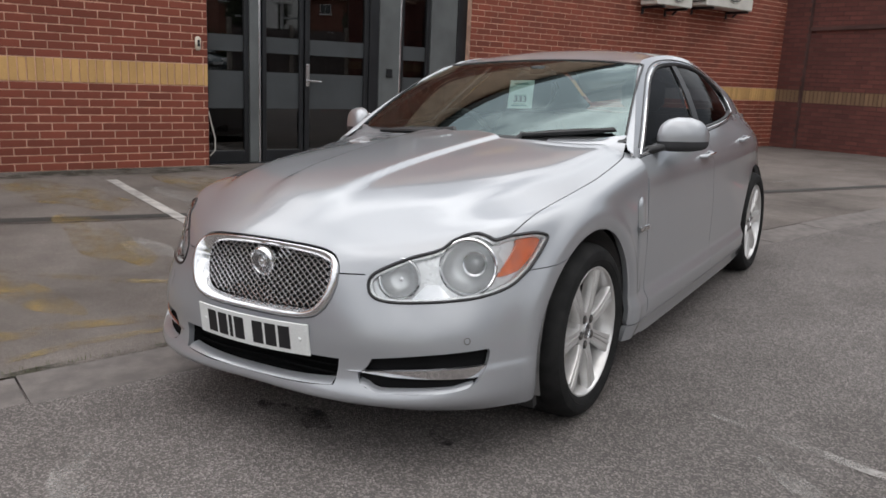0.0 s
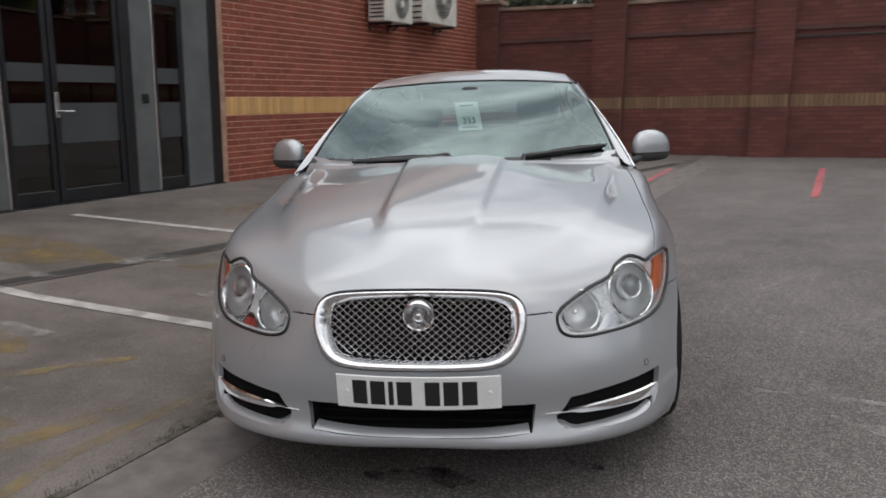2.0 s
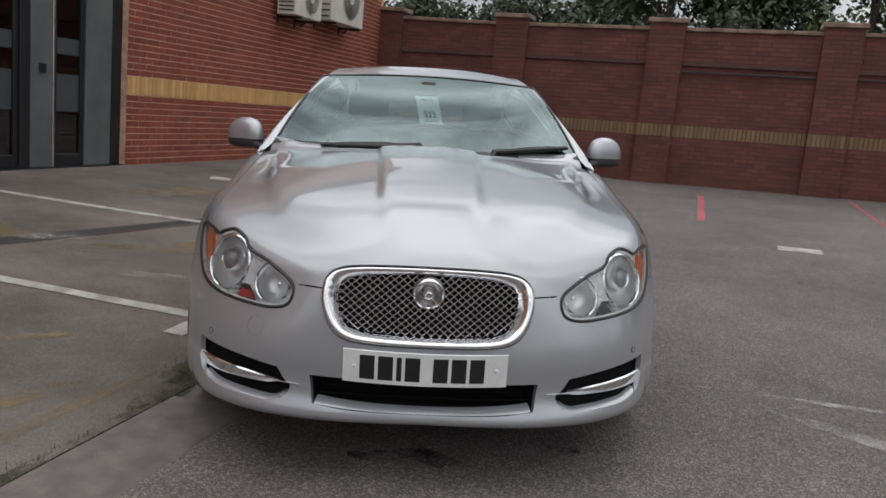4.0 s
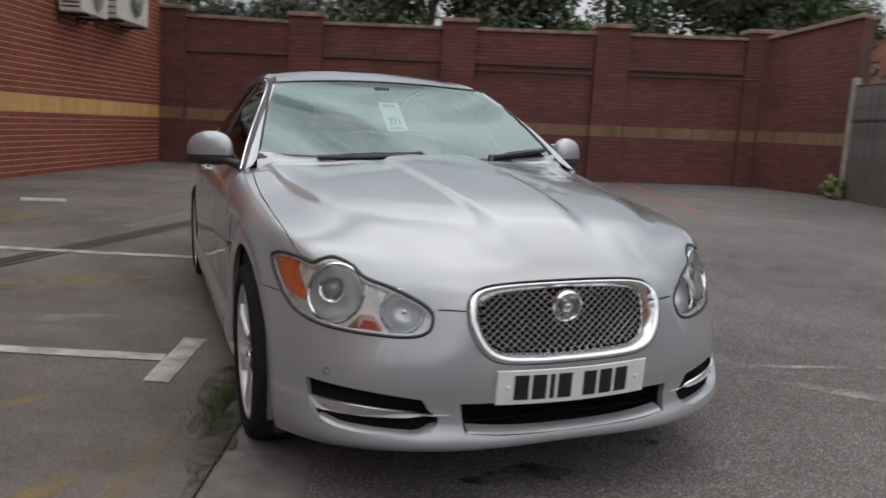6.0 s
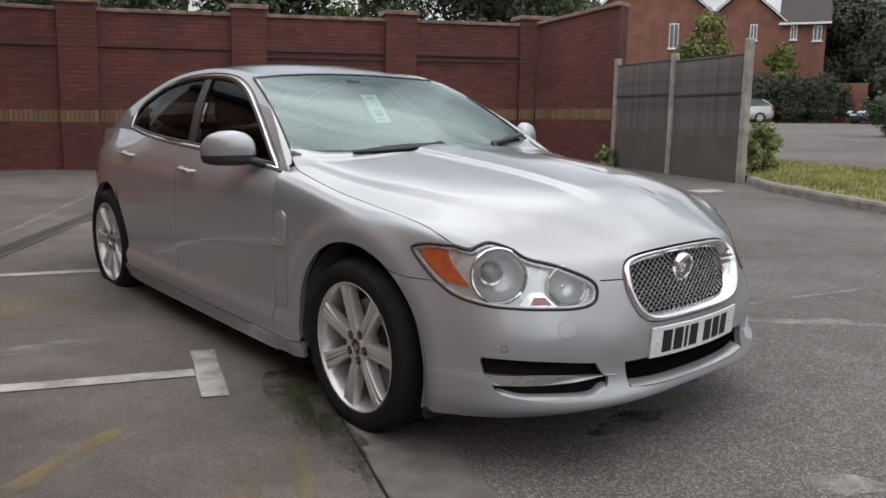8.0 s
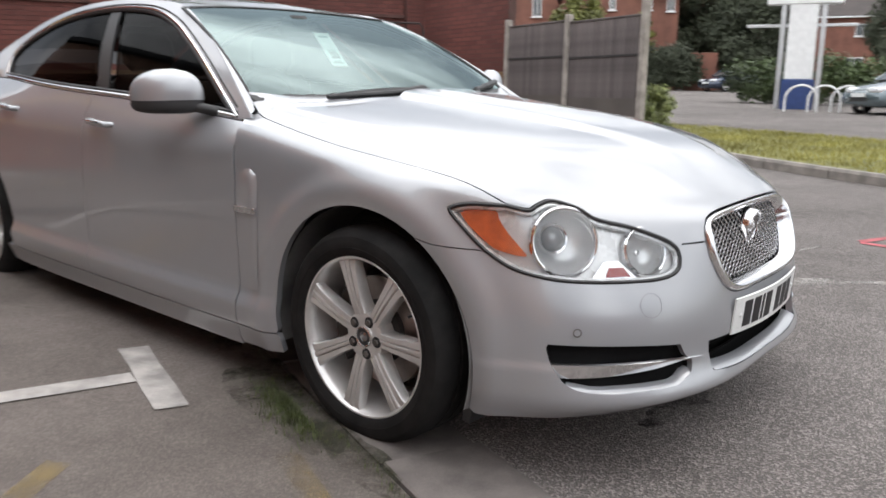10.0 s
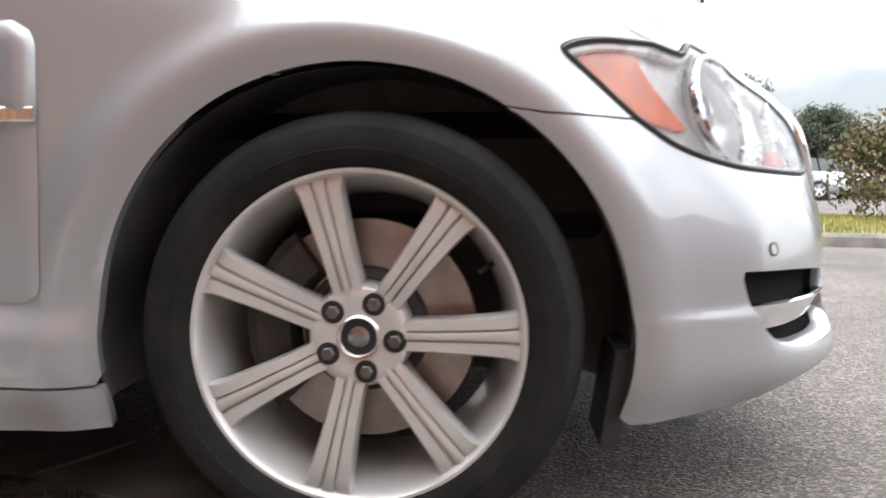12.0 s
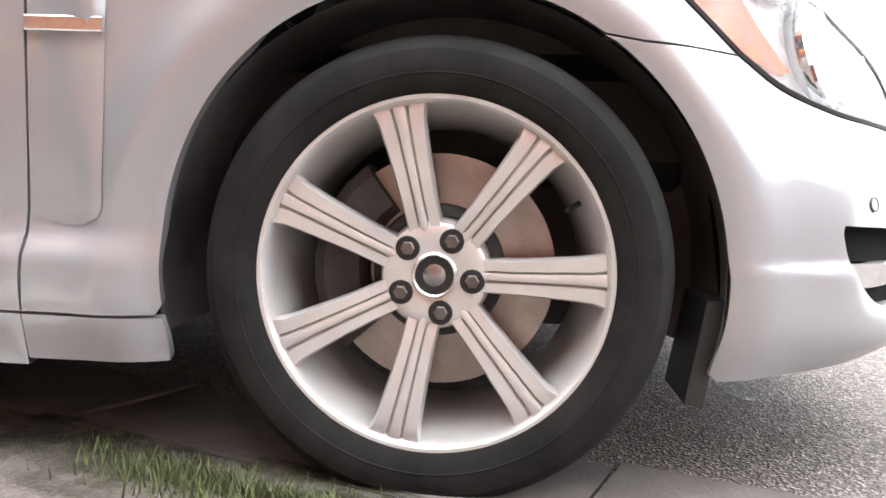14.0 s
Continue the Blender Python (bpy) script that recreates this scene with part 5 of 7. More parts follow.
def split_window(y0, y1, edge):
    """The part of the window opening between two slanted lines."""
    top = [q for q in window_top if y0 * 10 < q[0] - edge(q[1]) < y1 * 10]
    low = [q for q in window_low if y0 * 10 < q[0] - edge(q[1]) < y1 * 10]
    return top + low


lean = lambda v: 3.3 * v / 0.352
for nm, a, b, mat, lab in (("front_window", 0.0, 1.52, SIDE_GLASS, "clear side window"), ("rear_window", 1.61, 3.2, REAR_GLASS, "dark tinted side window")):
    both(nm, panel(upper, split_window(a, b, lean), du=0.5, dv=0.03, gap=0, hem=0, lift=-0.008), mat, car, lab)
b_post = [(15.2 + lean(v), v) for v in np.linspace(0.012, 0.352, 12)] + [(16.1 + lean(v), v) for v in np.linspace(0.352, 0.012, 12)]
both("door_pillar", panel(upper, b_post, du=0.3, dv=0.03, gap=0, hem=0.01, lift=-0.004), SEAL, car, "black door pillar")
ring = [tuple(p) for p in on(upper, window_top + window_low[1:-1], 0.002)]
both("window_trim", Geo().tube(ring + ring[:1], 0.0058, 6, caps=False), CHROME, car, "thin chrome trim round the side windows")
gap_ring = [tuple(p) for p in on(upper, shrink(upper, clean(window_top), -0.019)[2:-2], 0.0005)]
both("door_gap", Geo().tube(gap_ring, 0.0042, 6), SEAL, car, "dark gap between the door frame and the pillar")
inner_ring = [tuple(p) for p in on(upper, shrink(upper, clean(window_top + window_low[1:-1]), 0.014), -0.004)]
both("window_seal", Geo().tube(inner_ring + inner_ring[:1], 0.008, 6, caps=False), SEAL, car, "black rubber window seal")

RAIL = [(1.30, 1.338), (1.50, 1.380), (1.90, 1.406), (2.30, 1.391), (2.70, 1.340), (3.00, 1.258), (3.30, 1.148), (3.52, 1.060)]
CROWN = [(1.30, 0.0), (1.475, 0.003), (1.60, 0.019), (1.78, 0.034), (2.10, 0.043), (2.70, 0.045), (3.10, 0.05), (3.52, 0.05)]


def rail_x(y, z):
    d = z - belt_z(y)
    return belt_x(y) - 0.55 * d - 0.54 * d * d


def roof_skin(uv):
    uv = np.asarray(uv, float).reshape(-1, 2)
    out = []
    for u, v in uv:
        y = u / 10
        z = spline(RAIL, y)
        x = rail_x(y, z)
        out.append((x * v, y, z + spline(CROWN, y) * (1 - abs(v) ** 2.4)))
    return np.array(out)


g = Geo()
rows = []
for i in range(33):
    s = i / 32
    row = []
    for v in np.linspace(-1, 1, 33):
        y = 1.475 - 0.145 * abs(v) ** 2 + (2.78 - 0.10 * abs(v) - (1.475 - 0.145 * abs(v) ** 2)) * s
        row.append(tuple(roof_skin([(10 * y, v)])[0]))
    rows.append(row)
part("roof", g.loft(rows), SILVER, car, "silver roof panel", True, 60)
rows2 = [[tuple(roof_skin([(10 * (2.80 + 0.68 * s), v)])[0]) for v in np.linspace(-0.94, 0.94, 17)] for s in np.linspace(0, 1, 9)]
part("rear_screen", Geo().loft(rows2), REAR_GLASS, car, "dark rear screen", True)
trunk = [[(v * (belt_x(y) - 0.003), y, belt_z(y) + 0.003 + 0.022 * (1 - v * v)) for v in np.linspace(-1, 1, 15)] for y in np.linspace(3.44, 4.02, 9)]
for v_side in np.linspace(0.76, 0.0, 9):
    x, y, z = side([(40.2, v_side)])[0]
    trunk.append([(v * (x - 0.003), y + 0.035 * (1 - v * v), z) for v in np.linspace(-1, 1, 15)])
part("boot_lid", Geo().loft(trunk), SILVER, car, "silver boot lid and tail", True, 50)


def screen(uv):
    uv = np.asarray(uv, float).reshape(-1, 2)
    u, v = uv[:, 0], uv[:, 1]
    lo = np.stack([0.748 * u, 0.478 + 0.195 * u * u, 0.992 + 0.006 * u * u], 1)
    hi = np.stack([0.588 * u, 1.468 - 0.132 * u * u, 1.376 - 0.030 * u * u], 1)
    p = lo + (hi - lo) * v[:, None]
    p[:, 2] += 0.034 * 4 * v * (1 - v) * (1 - 0.25 * u * u)
    p[:, 1] -= 0.010 * 4 * v * (1 - v)
    return p


us = np.linspace(-1, 1, 41)
part("windscreen", Geo().loft([[tuple(p) for p in screen([(u, v) for u in us])] for v in np.linspace(0, 1, 21)]), WINDSCREEN, car, "green-tinted windscreen reflecting the sky", True).visible_shadow = False
frit = lambda a, b: Geo().loft([[tuple(Vector(p) + Vector((0, 0.004, -0.006))) for p in screen([(u, v) for u in us])] for v in (a, b)])
part("screen_band", Geo().loft([[tuple(Vector(p) + Vector((0, -0.003, 0.0045))) for p in screen([(u, v) for u in us])] for v in (0.0, 0.02, 0.045)]), BLACK, car, "black band along the foot of the windscreen", True)
part("screen_band", frit(0.965, 1.0), BLACK, car, "black band along the head of the windscreen", True)
for sgn in (1, -1):
    side_band = Geo().loft([[tuple(Vector(p) + Vector((0, 0.004, -0.006))) for p in screen([(sgn * u, v) for u in (0.982, 1.0)])] for v in np.linspace(0, 1, 14)])
    part("screen_band", side_band, BLACK, car, "black band beside the windscreen", True)
    part("screen_seal", Geo().tube([tuple(p) for p in screen([(sgn * 1.004, v) for v in np.linspace(0, 1, 24)])], 0.007, 6), SEAL, car, "black rubber windscreen seal")
part("screen_seal", Geo().tube([tuple(p) for p in screen([(u, 1.004) for u in us])], 0.006, 6), SEAL, car, "black rubber windscreen seal")
# painted front faces of the pillars, between the window frame and the windscreen
frame_edge = sorted(((tuple(p)) for p in on(upper, outer_top[: 6 * 6], 0.0)), key=lambda p: p[2])
edge_z = [p[2] for p in frame_edge]
for sgn in (1, -1):
    strip = []
    for v in np.linspace(-0.10, 0.97, 24):
        s = Vector(screen([(1.002, max(v, 0.0))])[0]) + Vector((0.26, -0.40, -0.24)) * max(-v, 0.0)
        f0 = Vector([float(np.interp(s.z - 0.004 - 0.18 * max(-v, 0.0), edge_z, [p[i] for p in frame_edge])) for i in range(3)])
        out = Vector((0.5, -0.55, 0.67)) * min(0.006, 0.12 * (s - f0).length)
        row = [f0 + Vector((-0.004, 0.004, -0.002)), f0.lerp(s, 0.12) + out * 0.6, f0.lerp(s, 0.5) + out, f0.lerp(s, 0.86) + out * 0.5]
        strip.append([(sgn * p.x, p.y, p.z) for p in row])
    part("pillar_face", Geo().loft(strip if sgn > 0 else strip[::-1]), SILVER, car, "silver front face of the windscreen pillar", True, 60)
# painted corners between the bonnet and the windscreen
for sgn in (1, -1):
    strip = []
    for x in np.linspace(0.44, 0.765, 12):
        edge = 0.46 + 0.175 * (x / 0.766) ** 2 - 0.012
        h = Vector(nose(np.array([by_xy(x, edge)]))[0])
        s = Vector(screen([(x / 0.748 * 0.99, 0.022 + 0.035 * smoothstep(0.6, 0.765, x))])[0])
        row = [h + Vector((0, 0, -0.014)), h + (s - h) * 0.12 + Vector((0, 0, -0.004)), h.lerp(s, 0.55) + Vector((0, 0, 0.001)), s + Vector((0, -0.002, 0.007)), s + Vector((0, 0.004, 0.004))]
        strip.append([(sgn * p.x, p.y, p.z) for p in row])
    part("cowl_corner", Geo().loft(strip if sgn > 0 else strip[::-1]), SILVER, car, "silver corner panel below the windscreen", True, 60)
# cowl and wipers
cowl = [[(x, 0.452 + 0.19 * (x / 0.75) ** 2 + dy, z - 0.012 * (x / 0.75) ** 2) for x in np.linspace(-0.75, 0.75, 21)] for dy, z in ((0.0, 0.968), (0.02, 0.972), (0.055, 0.988), (0.075, 0.985))]
part("cowl", Geo().loft(cowl), BLACK, car, "black plastic cowl under the windscreen", True)


def wiper(pivot, points):
    arm = part("wiper", Geo().tube(points, [0.015] * 2 + [0.012] * (len(points) - 2), 8), BLACK, car, "black windscreen wiper")
    p, q = Vector(points[-1]), Vector(points[1])
    d = (p - q).normalized()
    part("wiper_blade", Geo().tube([tuple(q + d * k * (p - q).length + Vector((0, -0.006, 0.0))) for k in (0.12, 0.4, 0.7, 1.04)], [0.010, 0.016, 0.016, 0.008], 6), SEAL, arm, "rubber wiper blade")


lay = lambda u, v, up=0.015: tuple(Vector(screen([(u, v)])[0]) + Vector((0, -0.006, up)))
wiper(None, [(0.02, 0.455, 0.985), lay(-0.06, 0.045, 0.022), lay(-0.25, 0.032), lay(-0.45, 0.018), lay(-0.66, 0.008)])
wiper(None, [(0.30, 0.475, 0.978), lay(0.42, 0.02, 0.022), lay(0.58, 0.045), lay(0.75, 0.07), lay(0.93, 0.09)])
# price card hanging below the mirror, with small print as bars and a large figure
c_bl, c_br, c_tl = Vector((-0.040, 1.045, 1.120)), Vector((0.084, 1.085, 1.121)), Vector((-0.046, 1.150, 1.264))
ax, ay = (c_br - c_bl).normalized(), (c_tl - c_bl).normalized()
az = ax.cross(ay).normalized()
c_m = Matrix.Translation(c_bl) @ Matrix((ax, az.cross(ax), az)).transposed().to_4x4()
cw, ch = (c_br - c_bl).length, (c_tl - c_bl).length
card = part("price_card", Geo().box((0, 0, -0.0015), (cw, ch, 0.0), 0.0006).moved(c_m), STICKER, car, "pale green card hanging inside the windscreen")
PRINT = surface("faded_print", (0.20, 0.34, 0.30), 0.6, bump=0)
for x0, x1, z0, z1 in ((0.025, 0.10, 0.150, 0.160), (0.03, 0.095, 0.080, 0.086), (0.02, 0.105, 0.014, 0.021), (0.03, 0.095, 0.026, 0.030)):
    part("print", Geo().box((x0, z0, 0.0), (x1, z1, 0.0012)).moved(c_m), PRINT, card, "small green printed line")
txt = bpy.data.curves.new("figure", "FONT")
txt.body, txt.size, txt.align_x, txt.align_y, txt.extrude = "333", 0.048, "CENTER", "CENTER", 0.0005
txt.offset = 0.0012
tob = new("figure", txt)
tob.matrix_basis = c_m @ Matrix.Translation((cw / 2, 0.056, 0.001))
dep = bpy.context.evaluated_depsgraph_get()
fig = bpy.data.meshes.new_from_object(tob.evaluated_get(dep))
fig.materials.clear()
fig.materials.append(INK)
m4 = tob.matrix_basis.copy()
bpy.data.objects.remove(tob)
fig.transform(m4)
fob = new("figure", fig)
fob.parent = card
tagged(fob, "printed figure 333")

# cabin
dash = [[(x, y + 0.14 * (x / 0.72) ** 2, z) for x in np.linspace(-0.72, 0.72, 15)] for y, z in ((0.56, 0.955), (0.75, 0.985), (0.95, 0.975), (1.05, 0.93), (1.08, 0.80), (1.06, 0.45))]
part("dashboard", Geo().loft(dash), TRIM_DARK, car, "dark dashboard", True)
part("headliner", Geo().loft([[(x * 0.9, y, z - 0.035) for x, y, z in r] for r in rows[2:]]), TRIM_DARK, car, "dark headlining", True)
part("cabin_floor", Geo().box((-0.78, 0.75, 0.22), (0.78, 3.5, 0.34), 0.03), TRIM_DARK, car, "dark cabin floor")
both("door_lining", Geo().box((0.76, 0.75, 0.3), (0.80, 2.7, 0.93), 0.015), TRIM_DARK, car, "dark door lining", False)
for sx in (0.37, -0.37):
    seat = part("front_seat", Geo().box((sx - 0.25, 1.35, 0.36), (sx + 0.25, 1.87, 0.60), 0.06), LEATHER, car, "dark leather front seat", True, 70)
    back = [[(sx + k * w, y - 0.05 * (1 - k * k), z) for k in np.linspace(-1, 1, 9)] for y, z, w in ((1.80, 0.52, 0.24), (1.86, 0.75, 0.25), (1.94, 1.0, 0.22), (1.97, 1.07, 0.17), (2.02, 1.06, 0.17), (2.04, 0.95, 0.22), (2.0, 0.55, 0.24))]
    part("seat_back", Geo().loft(back), LEATHER, seat, "dark leather seat back", True, 70)
    part("head_rest", Geo().box((sx - 0.13, 1.96, 1.09), (sx + 0.13, 2.06, 1.27), 0.04), LEATHER, seat, "dark leather head rest", True, 70)
part("rear_seat", Geo().box((-0.65, 2.35, 0.36), (0.65, 2.85, 0.6), 0.06).box((-0.65, 2.75, 0.5), (0.65, 2.95, 1.02), 0.06), LEATHER, car, "dark leather rear bench", True, 70)
part("parcel_shelf", Geo().box((-0.6, 2.95, 0.98), (0.6, 3.45, 1.01), 0.01), TRIM_DARK, car, "dark parcel shelf")
wheel = [(-0.37 + 0.185 * math.cos(a), 1.16 - 0.07 * math.sin(a), 0.93 + 0.17 * math.sin(a)) for a in np.linspace(0, 2 * math.pi, 33)]
sw = part("steering_wheel", Geo().tube(wheel, 0.016, 8, caps=False), LEATHER, car, "dark leather steering wheel", True)
part("wheel_boss", Geo().box((-0.45, 1.13, 0.86), (-0.29, 1.19, 0.98), 0.03), TRIM_DARK, sw, "steering wheel boss", True)
part("interior_mirror", Geo().box((-0.12, 1.30, 1.25), (0.12, 1.34, 1.315), 0.02), BLACK, car, "black interior mirror", True)
part("mirror_mount", Geo().box((-0.05, 1.30, 1.29), (0.05, 1.40, 1.345), 0.015), BLACK, car, "black mirror mount", True)

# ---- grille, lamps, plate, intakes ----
# Black sheet set back in the nose, for the shade behind its openings.
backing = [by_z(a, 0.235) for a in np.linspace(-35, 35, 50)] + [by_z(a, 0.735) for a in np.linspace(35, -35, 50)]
part("inner_panel", panel(nose, backing, du=3, dv=0.05, gap=0, hem=0, lift=-0.10), VOID, car, "black sheet standing in for the shade behind the openings", True)
g_line = clean(list(reversed(hood_front)) + [(-a, t) for a, t in hood_front][1:] + [(-a, t) for a, t in grille_side][1:] + list(reversed(grille_side))[1:-1])


def ring_on(skin, line, inset, lift):
    return [tuple(p) for p in on(skin, shrink(skin, line, inset) if inset else line, lift)]


frame_rings = [ring_on(nose, g_line, i, h) for i, h in ((0.001, -0.012), (0.001, 0.002), (0.006, 0.009), (0.014, 0.010), (0.020, 0.005), (0.028, -0.012), (0.032, -0.028))]
for ring in frame_rings[1:]:
    for i, p in enumerate(ring):
        k = 0.62 * smoothstep(0.66, 0.735, p[2]) - 0.42 * smoothstep(0.20, 0.31, abs(p[0])) * (1 - smoothstep(0.64, 0.72, p[2]))
        ring[i] = tuple(Vector(p).lerp(Vector(frame_rings[0][i]) + (Vector((0, -0.012, 0)) if ring is not frame_rings[-1] else Vector()), k))
grille = part("grille", Geo().loft([r + r[:1] for r in frame_rings]), CHROME_TRIM, car, "chrome grille surround", True, 50)
inner = np.array([(p[0], p[2]) for p in frame_rings[-1]])
gy = lambda x, z: -0.864 + (z - 0.486) * 0.24 + 0.12 * x * x + 0.022
mesh = Geo()
DX, DZ = 0.0275, 0.0222
for s in (1, -1):
    for k in range(-40, 41):
        pts = []
        for i in range(121):
            z = 0.47 + 0.30 * i / 120
            x = k * DX + s * (z - 0.62) * DX / DZ * 0.98
            pts.append((x, z))
        ok = inside(inner, np.array(pts))
        run = [p for p, o in zip(pts, ok) if o]
        if len(run) > 4:
            run = run[:: max(1, len(run) // 6)] + [run[-1]]
            mesh.tube([(x, gy(x, z) + 0.002 * s, z) for x, z in run], 0.0024, 4)
part("grille_mesh", mesh, CHROME_SOFT, grille, "woven chrome wire mesh")
bc = Vector((0, -0.817, 0.650))
tilt = Matrix.Translation(bc) @ pose(0, 0, 0, 90 + 13, 0, 0)
badge = part("badge", Geo().lathe([(0.0435, -0.004), (0.0445, 0.004), (0.047, 0.0065), (0.050, 0.006), (0.0525, 0.002), (0.053, -0.02)], 40).moved(tilt), CHROME, grille, "round chrome badge", True, 35)
part("badge_disc", Geo().lathe([(0.0, -0.010), (0.020, -0.009), (0.034, -0.004), (0.040, 0.0), (0.0445, 0.001)], 36).moved(tilt), BADGE_DISH, badge, "dished dark metal badge centre", True)
part("badge_relief", Geo().lathe([(0.0, 0.007), (0.008, 0.0065), (0.012, 0.003), (0.019, 0.001), (0.023, -0.008)], 11).moved(tilt), CHROME_SOFT, badge, "raised silver relief on the badge", True, 20)

# number plate: white, with its marks as plain bars
plate_m = Matrix.Translation((0, -0.8945, 0.4255)) @ pose(0, 0, 0, 90 + 4.5, 0, 0)
bend = lambda x: 0.006 - 0.022 * (x / 0.26) ** 2
plate_rows = [[(x, -0.0555, bend(x) - 0.003), (x, -0.054, bend(x) + 0.002), (x, 0.054, bend(x) + 0.002), (x, 0.0555, bend(x) - 0.003)] for x in np.linspace(-0.26, 0.26, 25)]
plate = part("number_plate", Geo().loft(plate_rows, closed=True, caps=True).moved(plate_m), PLATE_WHITE, car, "white number plate with dark marks, bent to the bumper", True, 30)
x = -0.207
for w in (0.047, 0.047, 0.016, 0.047, None, 0.047, 0.047, 0.047):
    if w is None:
        x += 0.030
        continue
    part("plate_mark", Geo().loft([[(x + w * k, -0.040, bend(x + w * k) + 0.001), (x + w * k, -0.040, bend(x + w * k) + 0.003), (x + w * k, 0.040, bend(x + w * k) + 0.003), (x + w * k, 0.040, bend(x + w * k) + 0.001)] for k in (0, 0.5, 1)], closed=True, caps=True).moved(plate_m), INK, plate)
    x += w + 0.011
for sx in (-0.225, 0.225):
    part("plate_screw", Geo().lathe([(0.0, 0.006), (0.006, 0.005), (0.008, 0.002)], 12).moved(plate_m @ pose(sx, 0.0, bend(sx))), PLATE_WHITE, plate, "white screw cap", True)

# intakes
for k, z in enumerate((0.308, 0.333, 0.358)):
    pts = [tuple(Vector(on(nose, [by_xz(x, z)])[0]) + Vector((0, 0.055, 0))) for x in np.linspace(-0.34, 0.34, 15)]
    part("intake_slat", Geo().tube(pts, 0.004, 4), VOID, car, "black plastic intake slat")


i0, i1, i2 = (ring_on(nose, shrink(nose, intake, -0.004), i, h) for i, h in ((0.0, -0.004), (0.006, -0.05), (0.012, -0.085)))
part("intake_duct", Geo().loft([r + r[:1] for r in (i0, i1, i2)]).add(i2, [tuple(range(len(i2)))]), VOID, car, "closed black duct carrying the lower intake's shade", True)

lip_shelf = []
for dz, back in ((0.0, -0.001), (0.009, -0.007), (0.019, -0.020), (0.025, -0.036)):
    lip_shelf.append([tuple(on(nose, [by_xz(x, 0.2755 + 0.015 * (x / 0.35) ** 2 + dz)], back)[0]) for x in np.linspace(-0.347, 0.347, 25)])
part("intake_lip", Geo().loft(lip_shelf), SILVER, car, "silver lip inside the lower intake", True)


def fog_parts():
    xs = np.linspace(0.396, 0.774, 15)
    rows = []
    for off, lift in (((0.002, 0.0), -0.024), ((0.004, 0.0), -0.008), ((0.0, 0.0), -0.003), ((-0.006, 0.0), -0.005), ((-0.014, -0.023), -0.017), ((-0.012, -0.020), -0.029)):
        row = []
        for x in xs:
            s = (x - 0.396) / 0.378
            z = 0.341 + 0.016 * s + off[0] * (0.4 + 0.6 * min(1, s * 3)) + off[1] * smoothstep(0.0, 1.0, s)
            row.append(tuple(on(nose, [by_xz(x, z)], lift + 0.008 * (1 - smoothstep(0.05, 0.30, s)))[0]))
        rows.append(row)
    return Geo().loft(rows)


both("fog_blade", fog_parts(), CHROME, car, "chrome blade across the side intake", True, 35)
shelf = []
for dz, lift in ((-0.003, -0.001), (0.004, -0.006), (0.012, -0.018), (0.017, -0.029)):
    shelf.append([tuple(on(nose, [by_xz(x, 0.281 + 0.012 * smoothstep(0.70, 0.76, x) + 0.022 * smoothstep(0.50, 0.44, x) + dz)], lift)[0]) for x in np.linspace(0.435, 0.757, 15)])
both("intake_floor", Geo().loft(shelf), SILVER, car, "silver floor of the side intake", True)
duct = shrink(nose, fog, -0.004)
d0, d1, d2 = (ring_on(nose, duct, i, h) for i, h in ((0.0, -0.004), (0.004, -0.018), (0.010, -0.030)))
both("side_duct", Geo().loft([r + r[:1] for r in (d0, d1, d2)]).add(d2, [tuple(range(len(d2)))]), VOID, car, "closed black duct carrying the side intake's shade", True)
for a, z in ((27.6, 0.444), (8.6, 0.395)):
    n, _u, _v = normals(nose, np.array([by_z(a, z)]))
    p = on(nose, [by_z(a, z)], 0.0)[0]
    d = (on(nose, [by_z(a, z)], 0.01)[0] - p).normalized()
    m = Matrix.Translation(p) @ d.to_track_quat("Z", "Y").to_matrix().to_4x4()
    ring_g = Geo().lathe([(0.0115, 0.0004), (0.0118, 0.0022), (0.0095, 0.0024), (0.0085, 0.0008)], 24).moved(m)
    disc_g = Geo().lathe([(0.0, 0.0016), (0.0088, 0.0014)], 20).moved(m)
    both("sensor_ring", ring_g, NUT, car, "dark ring of a parking sensor")
    both("sensor", disc_g, SILVER, car, "silver parking sensor")
p = on(nose, [by_xz(-0.555, 0.505)], 0.0)[0]
d = (on(nose, [by_xz(-0.555, 0.505)], 0.01)[0] - p).normalized()
m = Matrix.Translation(p) @ d.to_track_quat("Z", "Y").to_matrix().to_4x4()
part("tow_cover", Geo().tube([tuple(m @ Vector((0.033 * math.cos(a), 0.033 * math.sin(a), 0.0004))) for a in np.linspace(0, 2 * math.pi, 31)], 0.0004, 4, caps=False), NUT, car, "round towing eye cover seam")


# headlamps
def lamp():
    line = clean(lamp_line)
    cover = panel(nose, line, du=1.0, dv=0.015, gap=0.006, hem=0, lift=0.001)
    floor_ = panel(nose, line, du=1.0, dv=0.015, gap=0.004, hem=0, lift=-0.088)
    gasket = ring_on(nose, line, 0.004, -0.001)
    wall0, wall1 = ring_on(nose, line, 0.005, -0.004), ring_on(nose, line, 0.010, -0.088)
    bezel = [ring_on(nose, line, i, h) for i, h in ((0.007, -0.012), (0.009, -0.005), (0.015, -0.006), (0.017, -0.014))]
    return cover, floor_, gasket, wall0, wall1, bezel


